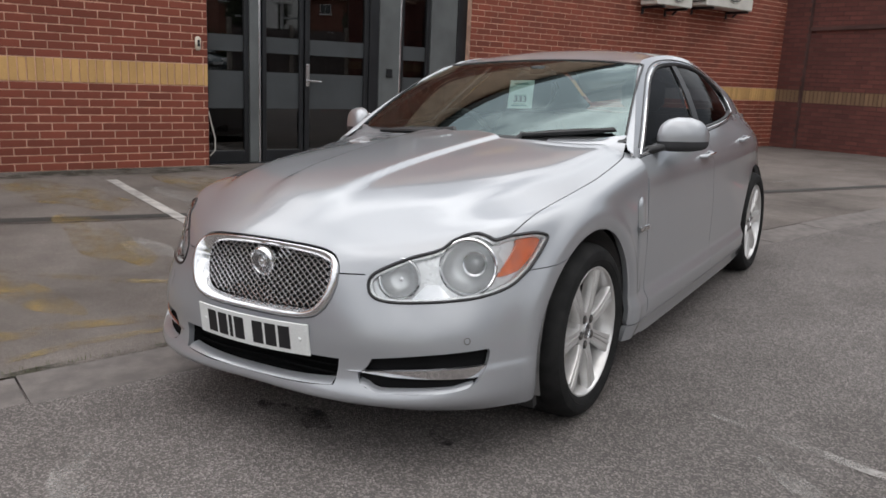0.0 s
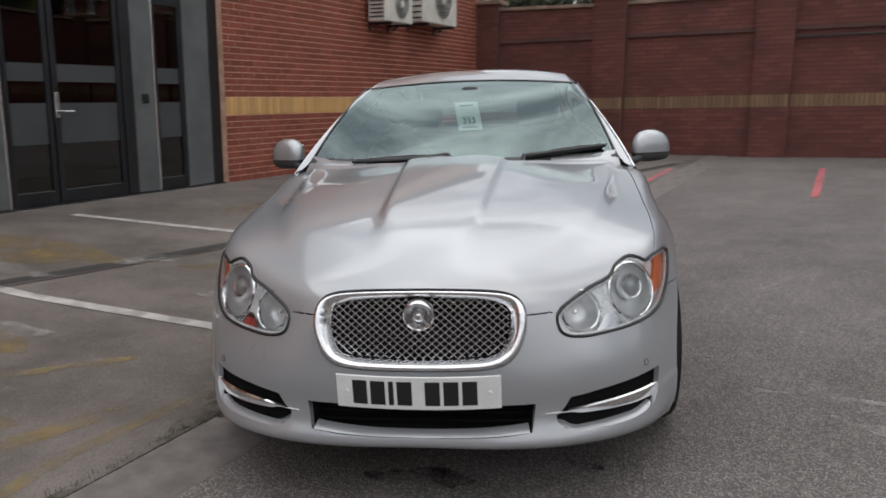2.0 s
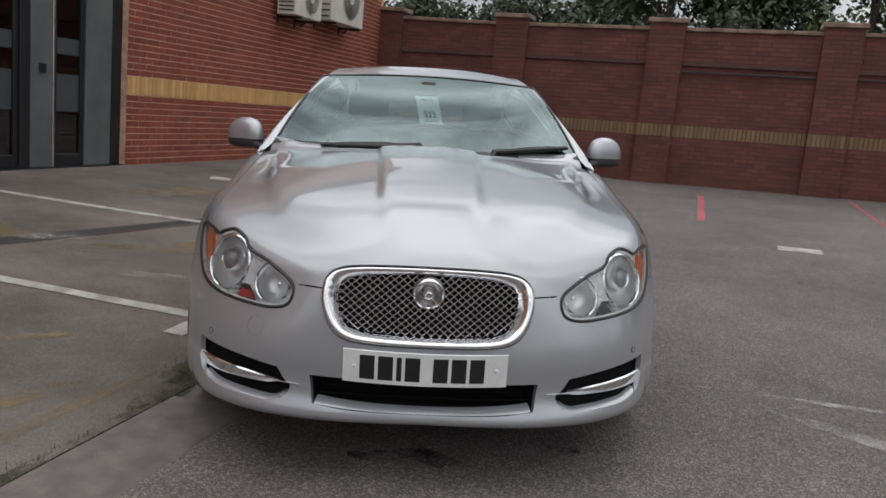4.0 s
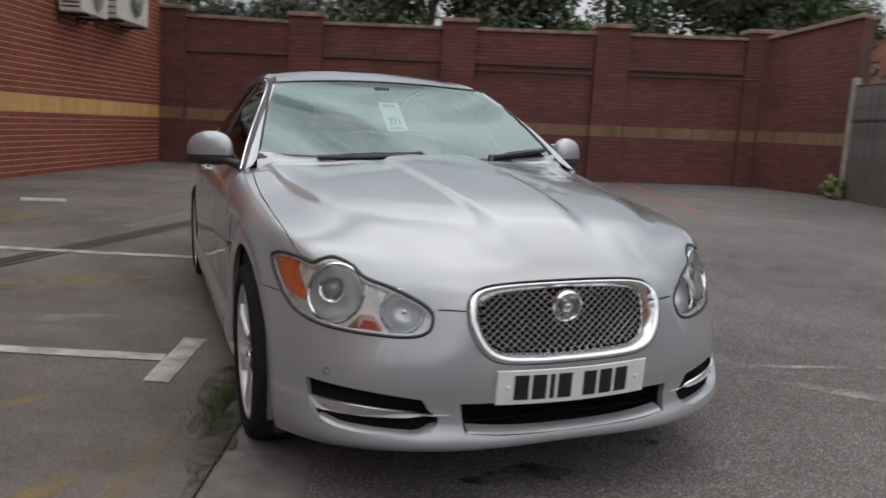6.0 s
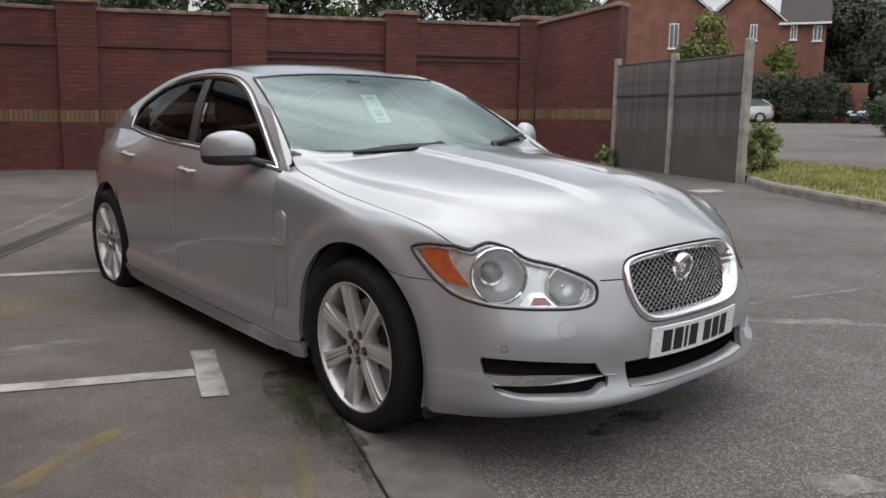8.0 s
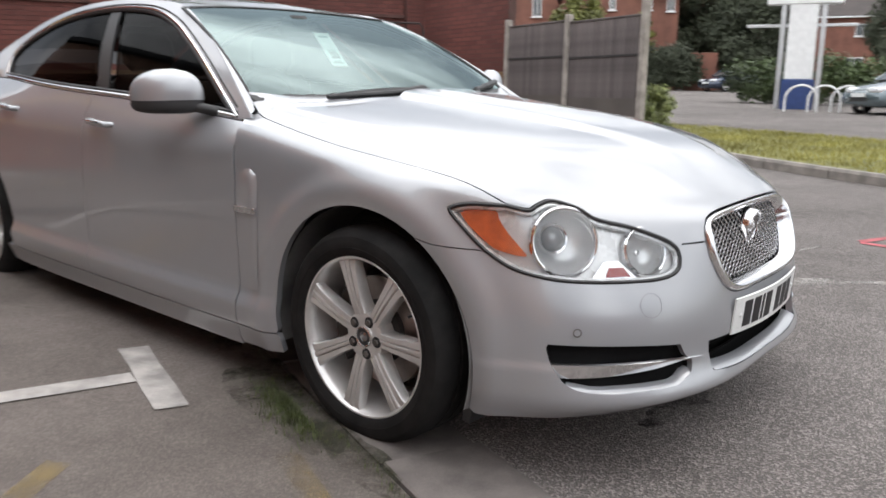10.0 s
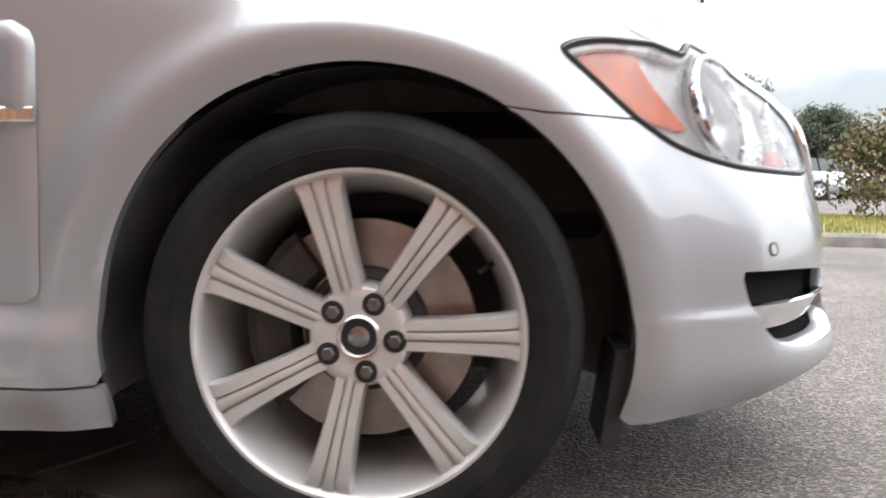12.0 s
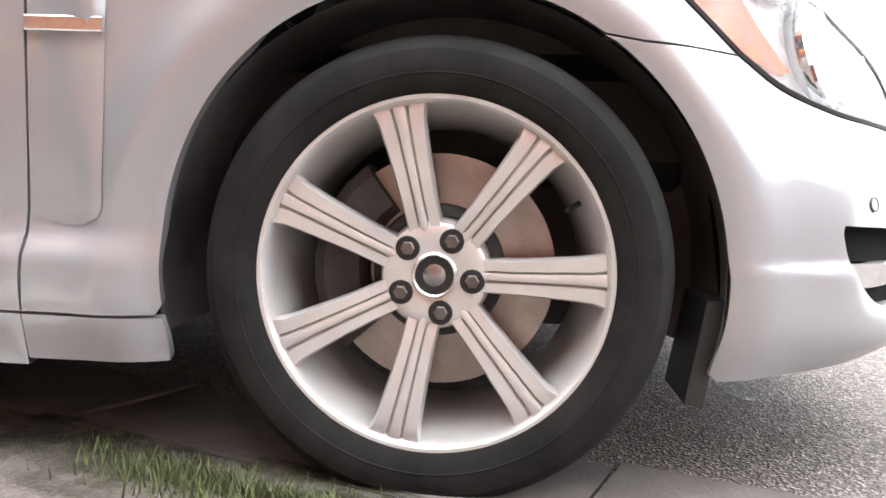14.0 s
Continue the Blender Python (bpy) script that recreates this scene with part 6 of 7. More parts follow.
cover, floor_, gasket, wall0, wall1, bezel = lamp()
amber_poly = clean(chain([by_z(37.9, 0.742), by_z(36.8, 0.753), by_z(34.4, 0.754), by_z(34.0, 0.730), by_z(33.3, 0.698), by_z(32.2, 0.662), by_z(31.6, 0.636), by_z(34.2, 0.648), by_z(35.6, 0.672), by_z(37.2, 0.714), by_z(37.9, 0.742)], 4))
amber_g = panel(nose, amber_poly, du=0.6, dv=0.01, gap=0, hem=0.02, lift=-0.016)


def bowl(a, z, r, depth, back, squash=1.0, yaw=0.0):
    """Ring and bowl of one lamp, facing out of the skin and a little more forward."""
    p = on(nose, [by_z(a, z)], back)[0]
    d = (on(nose, [by_z(a, z)], back + 0.01)[0] - p).normalized()
    d = (d + Vector((0, -yaw, 0))).normalized()
    m = Matrix.Translation(p) @ d.to_track_quat("Z", "Y").to_matrix().to_4x4()
    bowl_g = Geo().lathe([(r, 0.0), (r * 0.93, -depth * 0.35), (r * 0.75, -depth * 0.75), (r * 0.5, -depth), (0.0, -depth)], 36).moved(m)
    ring_g = Geo().lathe([(r + 0.010, -0.012), (r + 0.009, 0.0), (r + 0.004, 0.004), (r, 0.002), (r - 0.003, -0.006)], 36).moved(m)
    return bowl_g, ring_g, m


for sgn in (1, -1):
    f = (lambda g: g) if sgn > 0 else mirrored
    head = part("headlamp", f(Geo().loft([r + r[:1] for r in (wall0, wall1)])), REFLECTOR, car, "twin-bowl headlamp under a clear cover", True)
    part("lamp_housing", f(floor_), REFLECTOR, head, "silver lamp housing", True)
    part("lamp_gasket", f(Geo().tube(gasket + gasket[:1], 0.0056, 6, caps=False)), SEAL, head, "black gasket round the lamp")
    part("lamp_bezel", f(Geo().loft([r + r[:1] for r in bezel])), REFLECTOR, head, "satin silver inner bezel", True)
    part("indicator", f(amber_g), AMBER, head, "amber indicator lens", True)
    big, ring_b, mb = bowl(27.6, 0.674, 0.088, 0.055, -0.012, yaw=0.25)
    small, ring_s, ms = bowl(19.3, 0.644, 0.062, 0.045, -0.012, yaw=0.25)
    bb = part("main_bowl", f(big), BOWL, head, "round silver reflector bowl", True)
    part("main_ring", f(ring_b), CHROME, bb, "chrome ring", True)
    part("projector_ring", f(Geo().lathe([(0.050, -0.05), (0.050, -0.022), (0.046, -0.016), (0.040, -0.018), (0.037, -0.024)], 32).moved(mb @ pose(0.024, 0.012, -0.006) @ Matrix.Scale(0.88, 4))), CHROME, bb, "chrome projector ring", True)
    part("projector_lens", f(Geo().lathe([(0.038, -0.030), (0.034, -0.020), (0.025, -0.011), (0.012, -0.006), (0.0, -0.005)], 28).moved(mb @ pose(0.024, 0.012, -0.006) @ Matrix.Scale(0.88, 4))), LENS, bb, "clear projector lens", True)
    sb = part("inner_bowl", f(small), BOWL, head, "smaller reflector bowl", True)
    part("inner_ring", f(ring_s), CHROME, sb, "chrome ring", True)
    part("inner_bulb", f(Geo().lathe([(0.0, -0.034), (0.007, -0.036), (0.009, -0.045)], 16).moved(ms)), CHROME_SOFT, sb, "bulb shield", True)
    wedge = clean([by_z(22.6, 0.622), by_z(24.1, 0.622), by_z(25.7, 0.577), by_z(20.9, 0.576)])
    part("side_reflector", f(panel(nose, wedge, du=0.4, dv=0.006, gap=0, hem=0.02, lift=-0.006)), CHROME, head, "small chrome plate at the lamp's foot", True)
    # Red patch painted for what the chrome plate mirrors on this side.
    if sgn < 0:
        red = clean([by_z(22.3, 0.606), by_z(23.7, 0.606), by_z(24.2, 0.582), by_z(21.6, 0.582)])
        part("red_reflector", f(panel(nose, red, du=0.3, dv=0.005, gap=0, hem=0.004, lift=-0.0035)), RED_LENS, head, "red patch painted for a reflection in the chrome plate", True)
    lamp_holes = []
    for a0, z0, r0 in ((27.6, 0.674, 0.086), (19.3, 0.644, 0.060)):
        wide = r0 / (on(nose, [by_z(a0 + 0.5, z0)])[0] - on(nose, [by_z(a0 - 0.5, z0)])[0]).length
        lamp_holes.append([by_z(a0 + wide * math.cos(q), min(max(z0 + r0 * math.sin(q), 0.575), 0.765)) for q in np.linspace(0, 2 * math.pi, 33)[:-1]])
    part("lamp_panel", f(panel(nose, shrink(nose, clean(lamp_line), 0.010), lamp_holes, du=0.8, dv=0.012, gap=0, hem=0.004, lift=-0.026)), REFLECTOR, head, "bright silver panel round the bowls", True)
    cov = part("lamp_cover", f(cover), LAMP_GLASS, head, "clear lamp cover", True)
    cov.visible_shadow = False

# ---- mirrors, handles, wing vents, wheels ----
def mirror_shell(z0, z1, grow=0.0):
    """A rounded shell between two heights."""
    rows = []
    for i in range(13):
        s = i / 12
        z = z0 + (z1 - z0) * s
        h = min(0.999, (z - 1.003) / 0.106 if z > 1.003 else (1.003 - z) / 0.050)
        p = 2.7 if z > 1.003 else 3.6
        k = (1 - h**p) ** (1 / p)
        row = []
        for a in np.linspace(0, 2 * math.pi, 28, endpoint=False):
            c, q = math.cos(a), math.sin(a)
            ex = math.copysign(abs(c) ** 0.76, c)
            ey = math.copysign(abs(q) ** 0.8, q)
            x = 0.938 + (0.101 + grow) * k * ex
            y = 0.925 + 0.06 * (x - 0.938) / 0.1 * 0.9 + (0.085 if q < 0 else 0.055) * k * ey * (1 + grow * 5)
            row.append((x, y, z - 0.012 * smoothstep(0.93, 1.04, x) * (z - 0.961) / 0.147))
        rows.append(row)
    return Geo().loft([r + r[:1] for r in rows])


for sgn in (1, -1):
    f = (lambda g: g) if sgn > 0 else mirrored
    base = part("door_mirror", f(mirror_shell(1.003, 1.1078)), SILVER, car, "silver door mirror with a black foot", True, 60)
    part("mirror_base", f(mirror_shell(0.9545, 1.0045, -0.002)), TRIM_DARK, base, "black lower half of the mirror", True, 60)
    part("mirror_stalk", f(Geo().tube([(0.805, 0.79, 0.955), (0.845, 0.80, 0.968), (0.90, 0.86, 0.985)], [0.024, 0.019, 0.018], 10)), BLACK, base, "black mirror stalk", True)
    part("mirror_glass", f(Geo().box((0.868, 0.970, 0.980), (0.995, 0.976, 1.072), 0.002).moved(Matrix.Translation((0.0, 0.0, 0.0)))), CHROME, base, "mirror glass")
    for y, z in ((1.49, 0.893), (2.39, 0.921)):
        x = float(side([by_side(y, z)])[0, 0])
        pts = [(x - 0.004, y - 0.085, z - 0.006), (x + 0.026, y - 0.070, z - 0.005), (x + 0.033, y, z), (x + 0.026, y + 0.065, z + 0.003), (x - 0.004, y + 0.082, z + 0.004)]
        hd = part("door_handle", f(Geo().tube(pts, [0.010, 0.012, 0.013, 0.012, 0.010], 10)), SILVER, car, "silver door handle", True)
        part("handle_strip", f(Geo().tube([(x + 0.042, y - 0.06, z + 0.003), (x + 0.047, y, z + 0.006), (x + 0.042, y + 0.055, z + 0.008)], 0.004, 6)), CHROME, hd, "chrome strip", True)
        part("lock_cap", f(Geo().lathe([(0.0, 0.006), (0.010, 0.005), (0.013, 0.0)], 14).moved(Matrix.Translation((x, y + 0.03, z - 0.045)) @ pose(0, 0, 0, 0, 90, 0))), SILVER, hd, "round lock cap", True)
    # wing vent: a raised slat with a chrome bar across it
    ys = np.linspace(0.482, 0.584, 11)
    slat = []
    for z in np.linspace(0.372, 0.790, 30):
        e = min(1, (z - 0.372) / 0.03, (0.790 - z) / 0.045)
        e = math.sqrt(max(0, 1 - (1 - e) ** 2))
        row = []
        for y in ys:
            s = (y - 0.482) / 0.102
            yy = 0.530 + (y - 0.530) * (0.30 + 0.70 * e)
            row.append(tuple(on(nose, [by_yz(yy, z)], 0.0015 + (0.0045 + 0.0095 * smoothstep(0.63, 0.67, z)) * e * (math.sin(min(1, s / 0.22) * math.pi / 2) * (1 - 0.95 * smoothstep(0.15, 1.0, s)))) [0]))
        slat.append(row)
    vent = part("wing_vent", f(Geo().loft(slat)), SILVER, car, "silver side vent on the wing", True, 60)
    barpts = [[tuple(on(nose, [by_yz(y, z)], h)[0]) for y in np.linspace(0.482, 0.592, 10)] for z, h in ((0.663, 0.002), (0.663, 0.0105), (0.661, 0.0122), (0.644, 0.0122), (0.642, 0.0105), (0.642, 0.002))]
    vb = part("vent_bar", f(Geo().loft(barpts)), CHROME_SOFT, vent, "chrome bar with a row of raised marks", True, 30)
    for k in range(6):
        y = 0.506 + k * 0.0135
        q = [tuple(on(nose, [by_yz(yy, zz)], 0.0126)[0]) for yy, zz in ((y, 0.6455), (y + 0.009, 0.6455), (y + 0.009, 0.6585), (y, 0.6585))]
        part("bar_mark", f(Geo().add(q, [(0, 1, 2, 3)])), CHROME_TRIM, vb)

# wheel, built with its axle along z and its face up, then turned to the flank
WHEEL_R, RIM_R = 0.339, 0.2530


def wheel_parts(spokes_at, nuts_at):
    out = []
    # depths run from the outer face: 0.0 at the rim's lip
    tyre = [(0.2455, -0.010), (0.2525, 0.001), (0.260, 0.006), (0.274, 0.011), (0.294, 0.013), (0.312, 0.008), (0.325, -0.006), (0.333, -0.022), (0.3375, -0.040)]
    tread = [(WHEEL_R, -0.050), (WHEEL_R, -0.066), (0.332, -0.068), (0.332, -0.075), (WHEEL_R, -0.077), (WHEEL_R + 0.001, -0.112), (0.332, -0.114), (0.332, -0.122), (WHEEL_R + 0.001, -0.124), (WHEEL_R, -0.162), (0.332, -0.164), (0.332, -0.171), (WHEEL_R, -0.173), (WHEEL_R, -0.190)]
    tyre = tyre + tread + [(0.325, -0.215), (0.30, -0.235), (0.26, -0.235), (0.235, -0.22)]
    out.append(("tyre", Geo().lathe(tyre, 96), RUBBER, "black road tyre with grooved tread", 30))
    ribs = Geo()
    for r, h in ((0.2795, 0.0122),):
        ribs.lathe([(r - 0.0015, h - 0.001), (r, h + 0.0008), (r + 0.0015, h - 0.001)], 96)
    out.append(("sidewall_rib", ribs, RUBBER, "moulded rib on the sidewall", 30))
    barrel = [(RIM_R, -0.012), (RIM_R + 0.001, -0.002), (RIM_R - 0.002, 0.0015), (RIM_R - 0.007, 0.001), (RIM_R - 0.012, -0.006), (0.236, -0.020), (0.226, -0.050), (0.217, -0.110), (0.214, -0.200)]
    out.append(("rim", Geo().lathe(barrel, 96), ALLOY, "silver alloy rim with a scuffed edge", 30))
    for a in spokes_at:
        g = Geo()
        rings = []
        for r, w, top, deep in ((0.058, 0.026, -0.0215, 0.05), (0.074, 0.0240, -0.0178, 0.05), (0.110, 0.0245, -0.012, 0.045), (0.150, 0.027, -0.0095, 0.04), (0.190, 0.0305, -0.007, 0.036), (0.222, 0.034, -0.006, 0.032), (0.2365, 0.040, -0.0065, 0.03), (0.2440, 0.049, -0.010, 0.026)):
            row = []
            for k, h in ((-1.0, -deep), (-1.0, -0.006), (-0.90, 0.0), (-0.36, 0.0), (-0.27, -0.0058), (-0.19, 0.0012), (-0.06, 0.0022), (0.06, 0.0022), (0.19, 0.0012), (0.27, -0.0058), (0.36, 0.0), (0.90, 0.0), (1.0, -0.006), (1.0, -deep)):
                row.append((r, k * w, top + h))
            rings.append(row)
        g.loft(rings).moved(pose(0, 0, 0, 0, 0, a))
        out.append(("spoke", g, ALLOY, "silver alloy spoke with a ridged face", 35))
    hub = [(0.0, -0.020), (0.028, -0.020), (0.031, -0.0185), (0.060, -0.0180), (0.069, -0.0185), (0.075, -0.022), (0.079, -0.034), (0.081, -0.07)]
    out.append(("hub", Geo().lathe(hub, 56), ALLOY, "silver wheel hub", 35))
    out.append(("cap_ring", Geo().lathe([(0.0325, -0.020), (0.0325, -0.0145), (0.0300, -0.0125), (0.0275, -0.0140), (0.0265, -0.018)], 40), CHROME_SOFT, "bright ring of the hub cap", 35))
    out.append(("cap_disc", Geo().lathe([(0.0, -0.0165), (0.0268, -0.0170)], 32), DARK_METAL, "dark hub cap", 35))
    out.append(("cap_relief", Geo().lathe([(0.0, -0.0125), (0.006, -0.0132), (0.012, -0.0150), (0.0165, -0.0170)], 20), BADGE_DISH, "silver relief on the hub cap", 20))
    for a in nuts_at:
        m = pose(0.054 * math.cos(radians(a)), 0.054 * math.sin(radians(a)), 0)
        # Dark disc just proud of the hub, painting the shade of a recess.
        out.append(("nut_recess", Geo().lathe([(0.0178, -0.0186), (0.0168, -0.0166), (0.0, -0.0166)], 28).moved(m), DARK_METAL, "dark disc painted as the shade of a bolt recess", 35))
        out.append(("wheel_nut", Geo().lathe([(0.0105, -0.020), (0.0105, -0.0135), (0.0085, -0.0115), (0.0, -0.0115)], 6).moved(m), NUT, "hexagon wheel nut", 25))
    out.append(("valve", Geo().tube([(0.2285 * math.cos(0.5), 0.2285 * math.sin(0.5), -0.045), (0.206 * math.cos(0.5), 0.206 * math.sin(0.5), -0.020)], 0.0042, 8), SEAL, "black tyre valve", 35))
    out.append(("brake_disc", Geo().lathe([(0.100, -0.095), (0.174, -0.095), (0.174, -0.123), (0.100, -0.123)], 64), DISC, "worn brake disc", 30))
    out.append(("disc_bell", Geo().lathe([(0.0, -0.072), (0.086, -0.072), (0.096, -0.078), (0.101, -0.098)], 48), CAST, "cast disc bell", 30))
    cal = Geo()
    for s0, s1 in ((126, 222),):
        rows = []
        for i in range(9):
            a = radians(s0 + (s1 - s0) * i / 8)
            rows.append([(r * math.cos(a), r * math.sin(a), z) for r, z in ((0.105, -0.085), (0.118, -0.066), (0.170, -0.064), (0.188, -0.078), (0.190, -0.135), (0.105, -0.135))])
        cal.loft(rows, closed=True, caps=True)
    out.append(("caliper", cal, CAST, "dark brake caliper", 40))
    return out


SPOKES = [1.0 + k * 360 / 7 for k in range(7)]
NUTS = [65 - 72 * k for k in range(5)]
LIP_X = 0.893
for sgn, y, zc in ((-1, 0.011, 0.322), (1, 0.011, 0.330), (-1, REAR_Y, 0.330), (1, REAR_Y, 0.330)):
    wob = new("wheel")
    wob.parent = car
    tagged(wob, "silver seven-spoke alloy wheel with a black tyre")
    # local x forward, y up, z out of the car
    basis = Matrix(((0, 0, sgn, sgn * LIP_X), (-1, 0, 0, y), (0, 1, 0, zc), (0, 0, 0, 1)))
    flip = sgn > 0
    spin = 0 if y < 1 else 23
    for nm, g, mat, lab, sharp in wheel_parts(SPOKES, NUTS):
        g.moved(basis @ (pose(0, 0, 0, 0, 0, spin) if nm not in ("caliper", "brake_disc") else Matrix()))
        if flip:
            g.f = [tuple(reversed(q)) for q in g.f]
        part(nm, g, mat, wob, lab, True, sharp)

# dark inside of the wheel arches and underbody
for cy in (ARCH_Y, REAR_Y):
    R = 0.406
    liner = [[(x, cy - (R + e) * math.cos(a), ARCH_Z + (R + e) * math.sin(a)) for a in np.linspace(-0.30, math.pi + 0.25, 40)] for x, e in ((0.870, 0.0), (0.85, 0.004), (0.80, 0.02), (0.56, 0.02), (0.55, -0.20), (0.55, -0.40))]
    both("arch_liner", Geo().loft(liner), LINER, car, "wheel arch liner, lightened for haze in the shade")
    both("arch_wall", Geo().box((0.50, cy - 0.45, 0.2), (0.53, cy + 0.45, 0.72)), LINER, car, "inner wall of the wheel arch, lightened for haze in the shade", False)
part("underbody", Geo().box((-0.50, -0.55, 0.20), (0.50, 3.85, 0.60), 0.03).box((-0.84, 0.46, 0.19), (0.84, 2.46, 0.30), 0.02), BLACK, car, "black underbody")
part("engine_cover", Geo().box((-0.62, -0.42, 0.45), (0.62, 0.5, 0.68), 0.05), BLACK, car, "dark engine bay under the bonnet")
both("splash_flap", Geo().loft([[(x, y, z) for y, z in ((-0.402, 0.30), (-0.378, 0.145), (-0.352, 0.150), (-0.375, 0.30))] for x in (0.845, 0.70)], closed=True, caps=True), BLACK, car, "black splash flap behind the bumper", False)

# ---- plants ----
LEAF = surface("leaf_green", (0.05, 0.075, 0.022), 0.6, vary=0.4, scale=0.6, fine=20, bump=0, random="island")
LEAF_DARK = surface("leaf_dark", (0.052, 0.062, 0.036), 0.8, vary=0.25, scale=0.5, fine=20, bump=0, random="island")
LEAF_BROWN = surface("leaf_autumn", (0.20, 0.115, 0.04), 0.7, vary=0.5, scale=2.5, fine=20, bump=0, random="island", tint=(0.09, 0.10, 0.035))
LEAF_PALE = surface("leaf_variegated", (0.20, 0.23, 0.085), 0.6, vary=0.5, scale=9, fine=40, bump=0, random="island")
LEAF_YELLOW = surface("leaf_yellow_green", (0.14, 0.15, 0.03), 0.6, vary=0.4, scale=1.0, fine=20, bump=0, random="island")
BARK = surface("bark", (0.07, 0.055, 0.042), 0.9, vary=0.3, scale=5, fine=30, bump=0.8, depth=0.02)


def leaf_cloud(clumps, per, size, seed):
    """Many small leaves gathered in clumps, with gaps between."""
    rnd = random.Random(seed)
    g = Geo()
    for (cx, cy, cz), r in clumps:
        for _ in range(per):
            d = Vector((rnd.gauss(0, 1), rnd.gauss(0, 1), rnd.gauss(0, 0.8)))
            d = d.normalized() * r * rnd.random() ** 0.45
            p = Vector((cx, cy, cz)) + d
            n = (d.normalized() + Vector((rnd.uniform(-1, 1), rnd.uniform(-1, 1), rnd.uniform(-0.4, 1.2)))).normalized()
            a = n.orthogonal().normalized()
            a.rotate(Matrix.Rotation(rnd.uniform(0, 6.28), 3, n))
            b, s = n.cross(a), size * rnd.uniform(0.6, 1.3)
            g.add([p - a * s, p + b * s * 0.5, p + a * s, p - b * s * 0.5], [(0, 1, 2, 3)])
    return g


def tree(name, label, h, crown_r, bare, seed, leaf, per=70, size=0.13, clumps=46, narrow=1.0):
    rnd = random.Random(seed)
    ob = thing(name, label, "tree")
    trunk_path = [(0, 0, -0.2), (0.05, 0.02, h * 0.2), (rnd.uniform(-0.1, 0.1), 0.05, h * 0.45), (rnd.uniform(-0.2, 0.2), rnd.uniform(-0.2, 0.2), h * 0.8)]
    g = Geo().tube(trunk_path, [h * 0.028, h * 0.022, h * 0.015, h * 0.005], 9)
    spots = []
    for k in range(clumps):
        a, e = rnd.uniform(0, 6.283), rnd.random()
        z = bare * h + (h - bare * h) * e
        reach = crown_r * narrow * math.sqrt(max(0.05, 1 - (2 * e - 0.85) ** 2)) * rnd.uniform(0.35, 1.0)
        spots.append(((reach * math.cos(a), reach * math.sin(a), z), crown_r * rnd.uniform(0.22, 0.42)))
    for (x, y, z), r in spots[:11]:
        g.tube([(0, 0, max(0.15 * h, z * 0.55)), (x * 0.5, y * 0.5, z * 0.8), (x, y, z)], [h * 0.010, h * 0.006, h * 0.002], 6)
    part("trunk", g, BARK, ob, "brown trunk and limbs", True)
    part("crown", leaf_cloud(spots, per, size, seed), leaf, ob, "uneven leafy crown")
    return ob


def bush(name, label, x, y, z, rx, ry, h, leaf, n=26, per=110, size=0.04, seed=1):
    rnd = random.Random(seed)
    ob = thing(name, label, "bush", pose(x, y, z))
    spots = []
    for _ in range(n):
        a, q = rnd.uniform(0, 6.283), math.sqrt(rnd.random())
        spots.append(((rx * q * math.cos(a) * 0.8, ry * q * math.sin(a) * 0.8, h * rnd.uniform(0.18, 0.85) * (1 - 0.35 * q)), min(rx, ry, h) * rnd.uniform(0.25, 0.42)))
    g = Geo()
    for (px, py, pz), r in spots[:9]:
        g.tube([(0, 0, -0.05), (px * 0.4, py * 0.4, pz * 0.5), (px, py, pz)], [0.016, 0.010, 0.004], 5)
    part("stems", g, BARK, ob, "brown stems")
    part("foliage", leaf_cloud(spots, per, size, seed), leaf, ob, "dense small leaves")
    return ob


t1 = tree("tree", "tall dark leafy tree behind the boundary wall", 7.2, 2.6, 0.22, 3, LEAF_DARK, 230, 0.12, 50)
t1.matrix_basis = pose(-0.6, 23.0, 0.6)
t2 = tree("tree", "tall loose green tree behind the boundary wall", 7.8, 2.9, 0.2, 8, LEAF, 210, 0.13, 48)
t2.matrix_basis = pose(5.2, 24.0, 0.8)
for k, (x, y, s, a, src) in enumerate([(2.4, 26.0, 1.0, 80, t1), (8.6, 22.5, 0.95, 200, t1), (11.8, 25.5, 1.0, 30, t2), (-3.2, 27, 0.75, 120, t2), (14.5, 30, 1.05, 250, t1)]):
    o = copy_thing(src, pose(x, y, 0.6, 0, 0, a) @ Matrix.Scale(s, 4))
    o.scale = (s, s, s)
hedge = thing("hedge", "clipped dark green hedge beyond the boundary wall", "hedge", pose(-8.2, 19.5, 0.5))
rnd = random.Random(5)
spots = [((rnd.uniform(-7, 5.5), rnd.uniform(-0.6, 0.6), rnd.uniform(2.2, 3.85)), 0.55) for _ in range(260)]
part("foliage", leaf_cloud(spots, 85, 0.10, 6), LEAF_DARK, hedge, "dense dark leaves")
part("stems", Geo().tube([(-7, 0, -0.3), (-7, 0, 2.5)], 0.1, 6).tube([(-2, 0, -0.3), (-2, 0, 2.5)], 0.1, 6).tube([(3, 0, -0.3), (3, 0, 2.5)], 0.1, 6), BARK, hedge, "brown stems")

hedge2 = thing("hedge", "low loose green hedge behind the far car park", "hedge", pose(24.4, 11.5, road(24.4, 11.5)))
spots = []
for _ in range(330):
    q = rnd.uniform(-7.5, 7.5)
    spots.append(((-0.21 * q + rnd.uniform(-0.5, 0.5), q, rnd.uniform(0.3, 1.60 + 0.15 * math.sin(q * 1.7))), 0.38))
part("foliage", leaf_cloud(spots, 95, 0.075, 16), LEAF, hedge2, "dense green leaves")
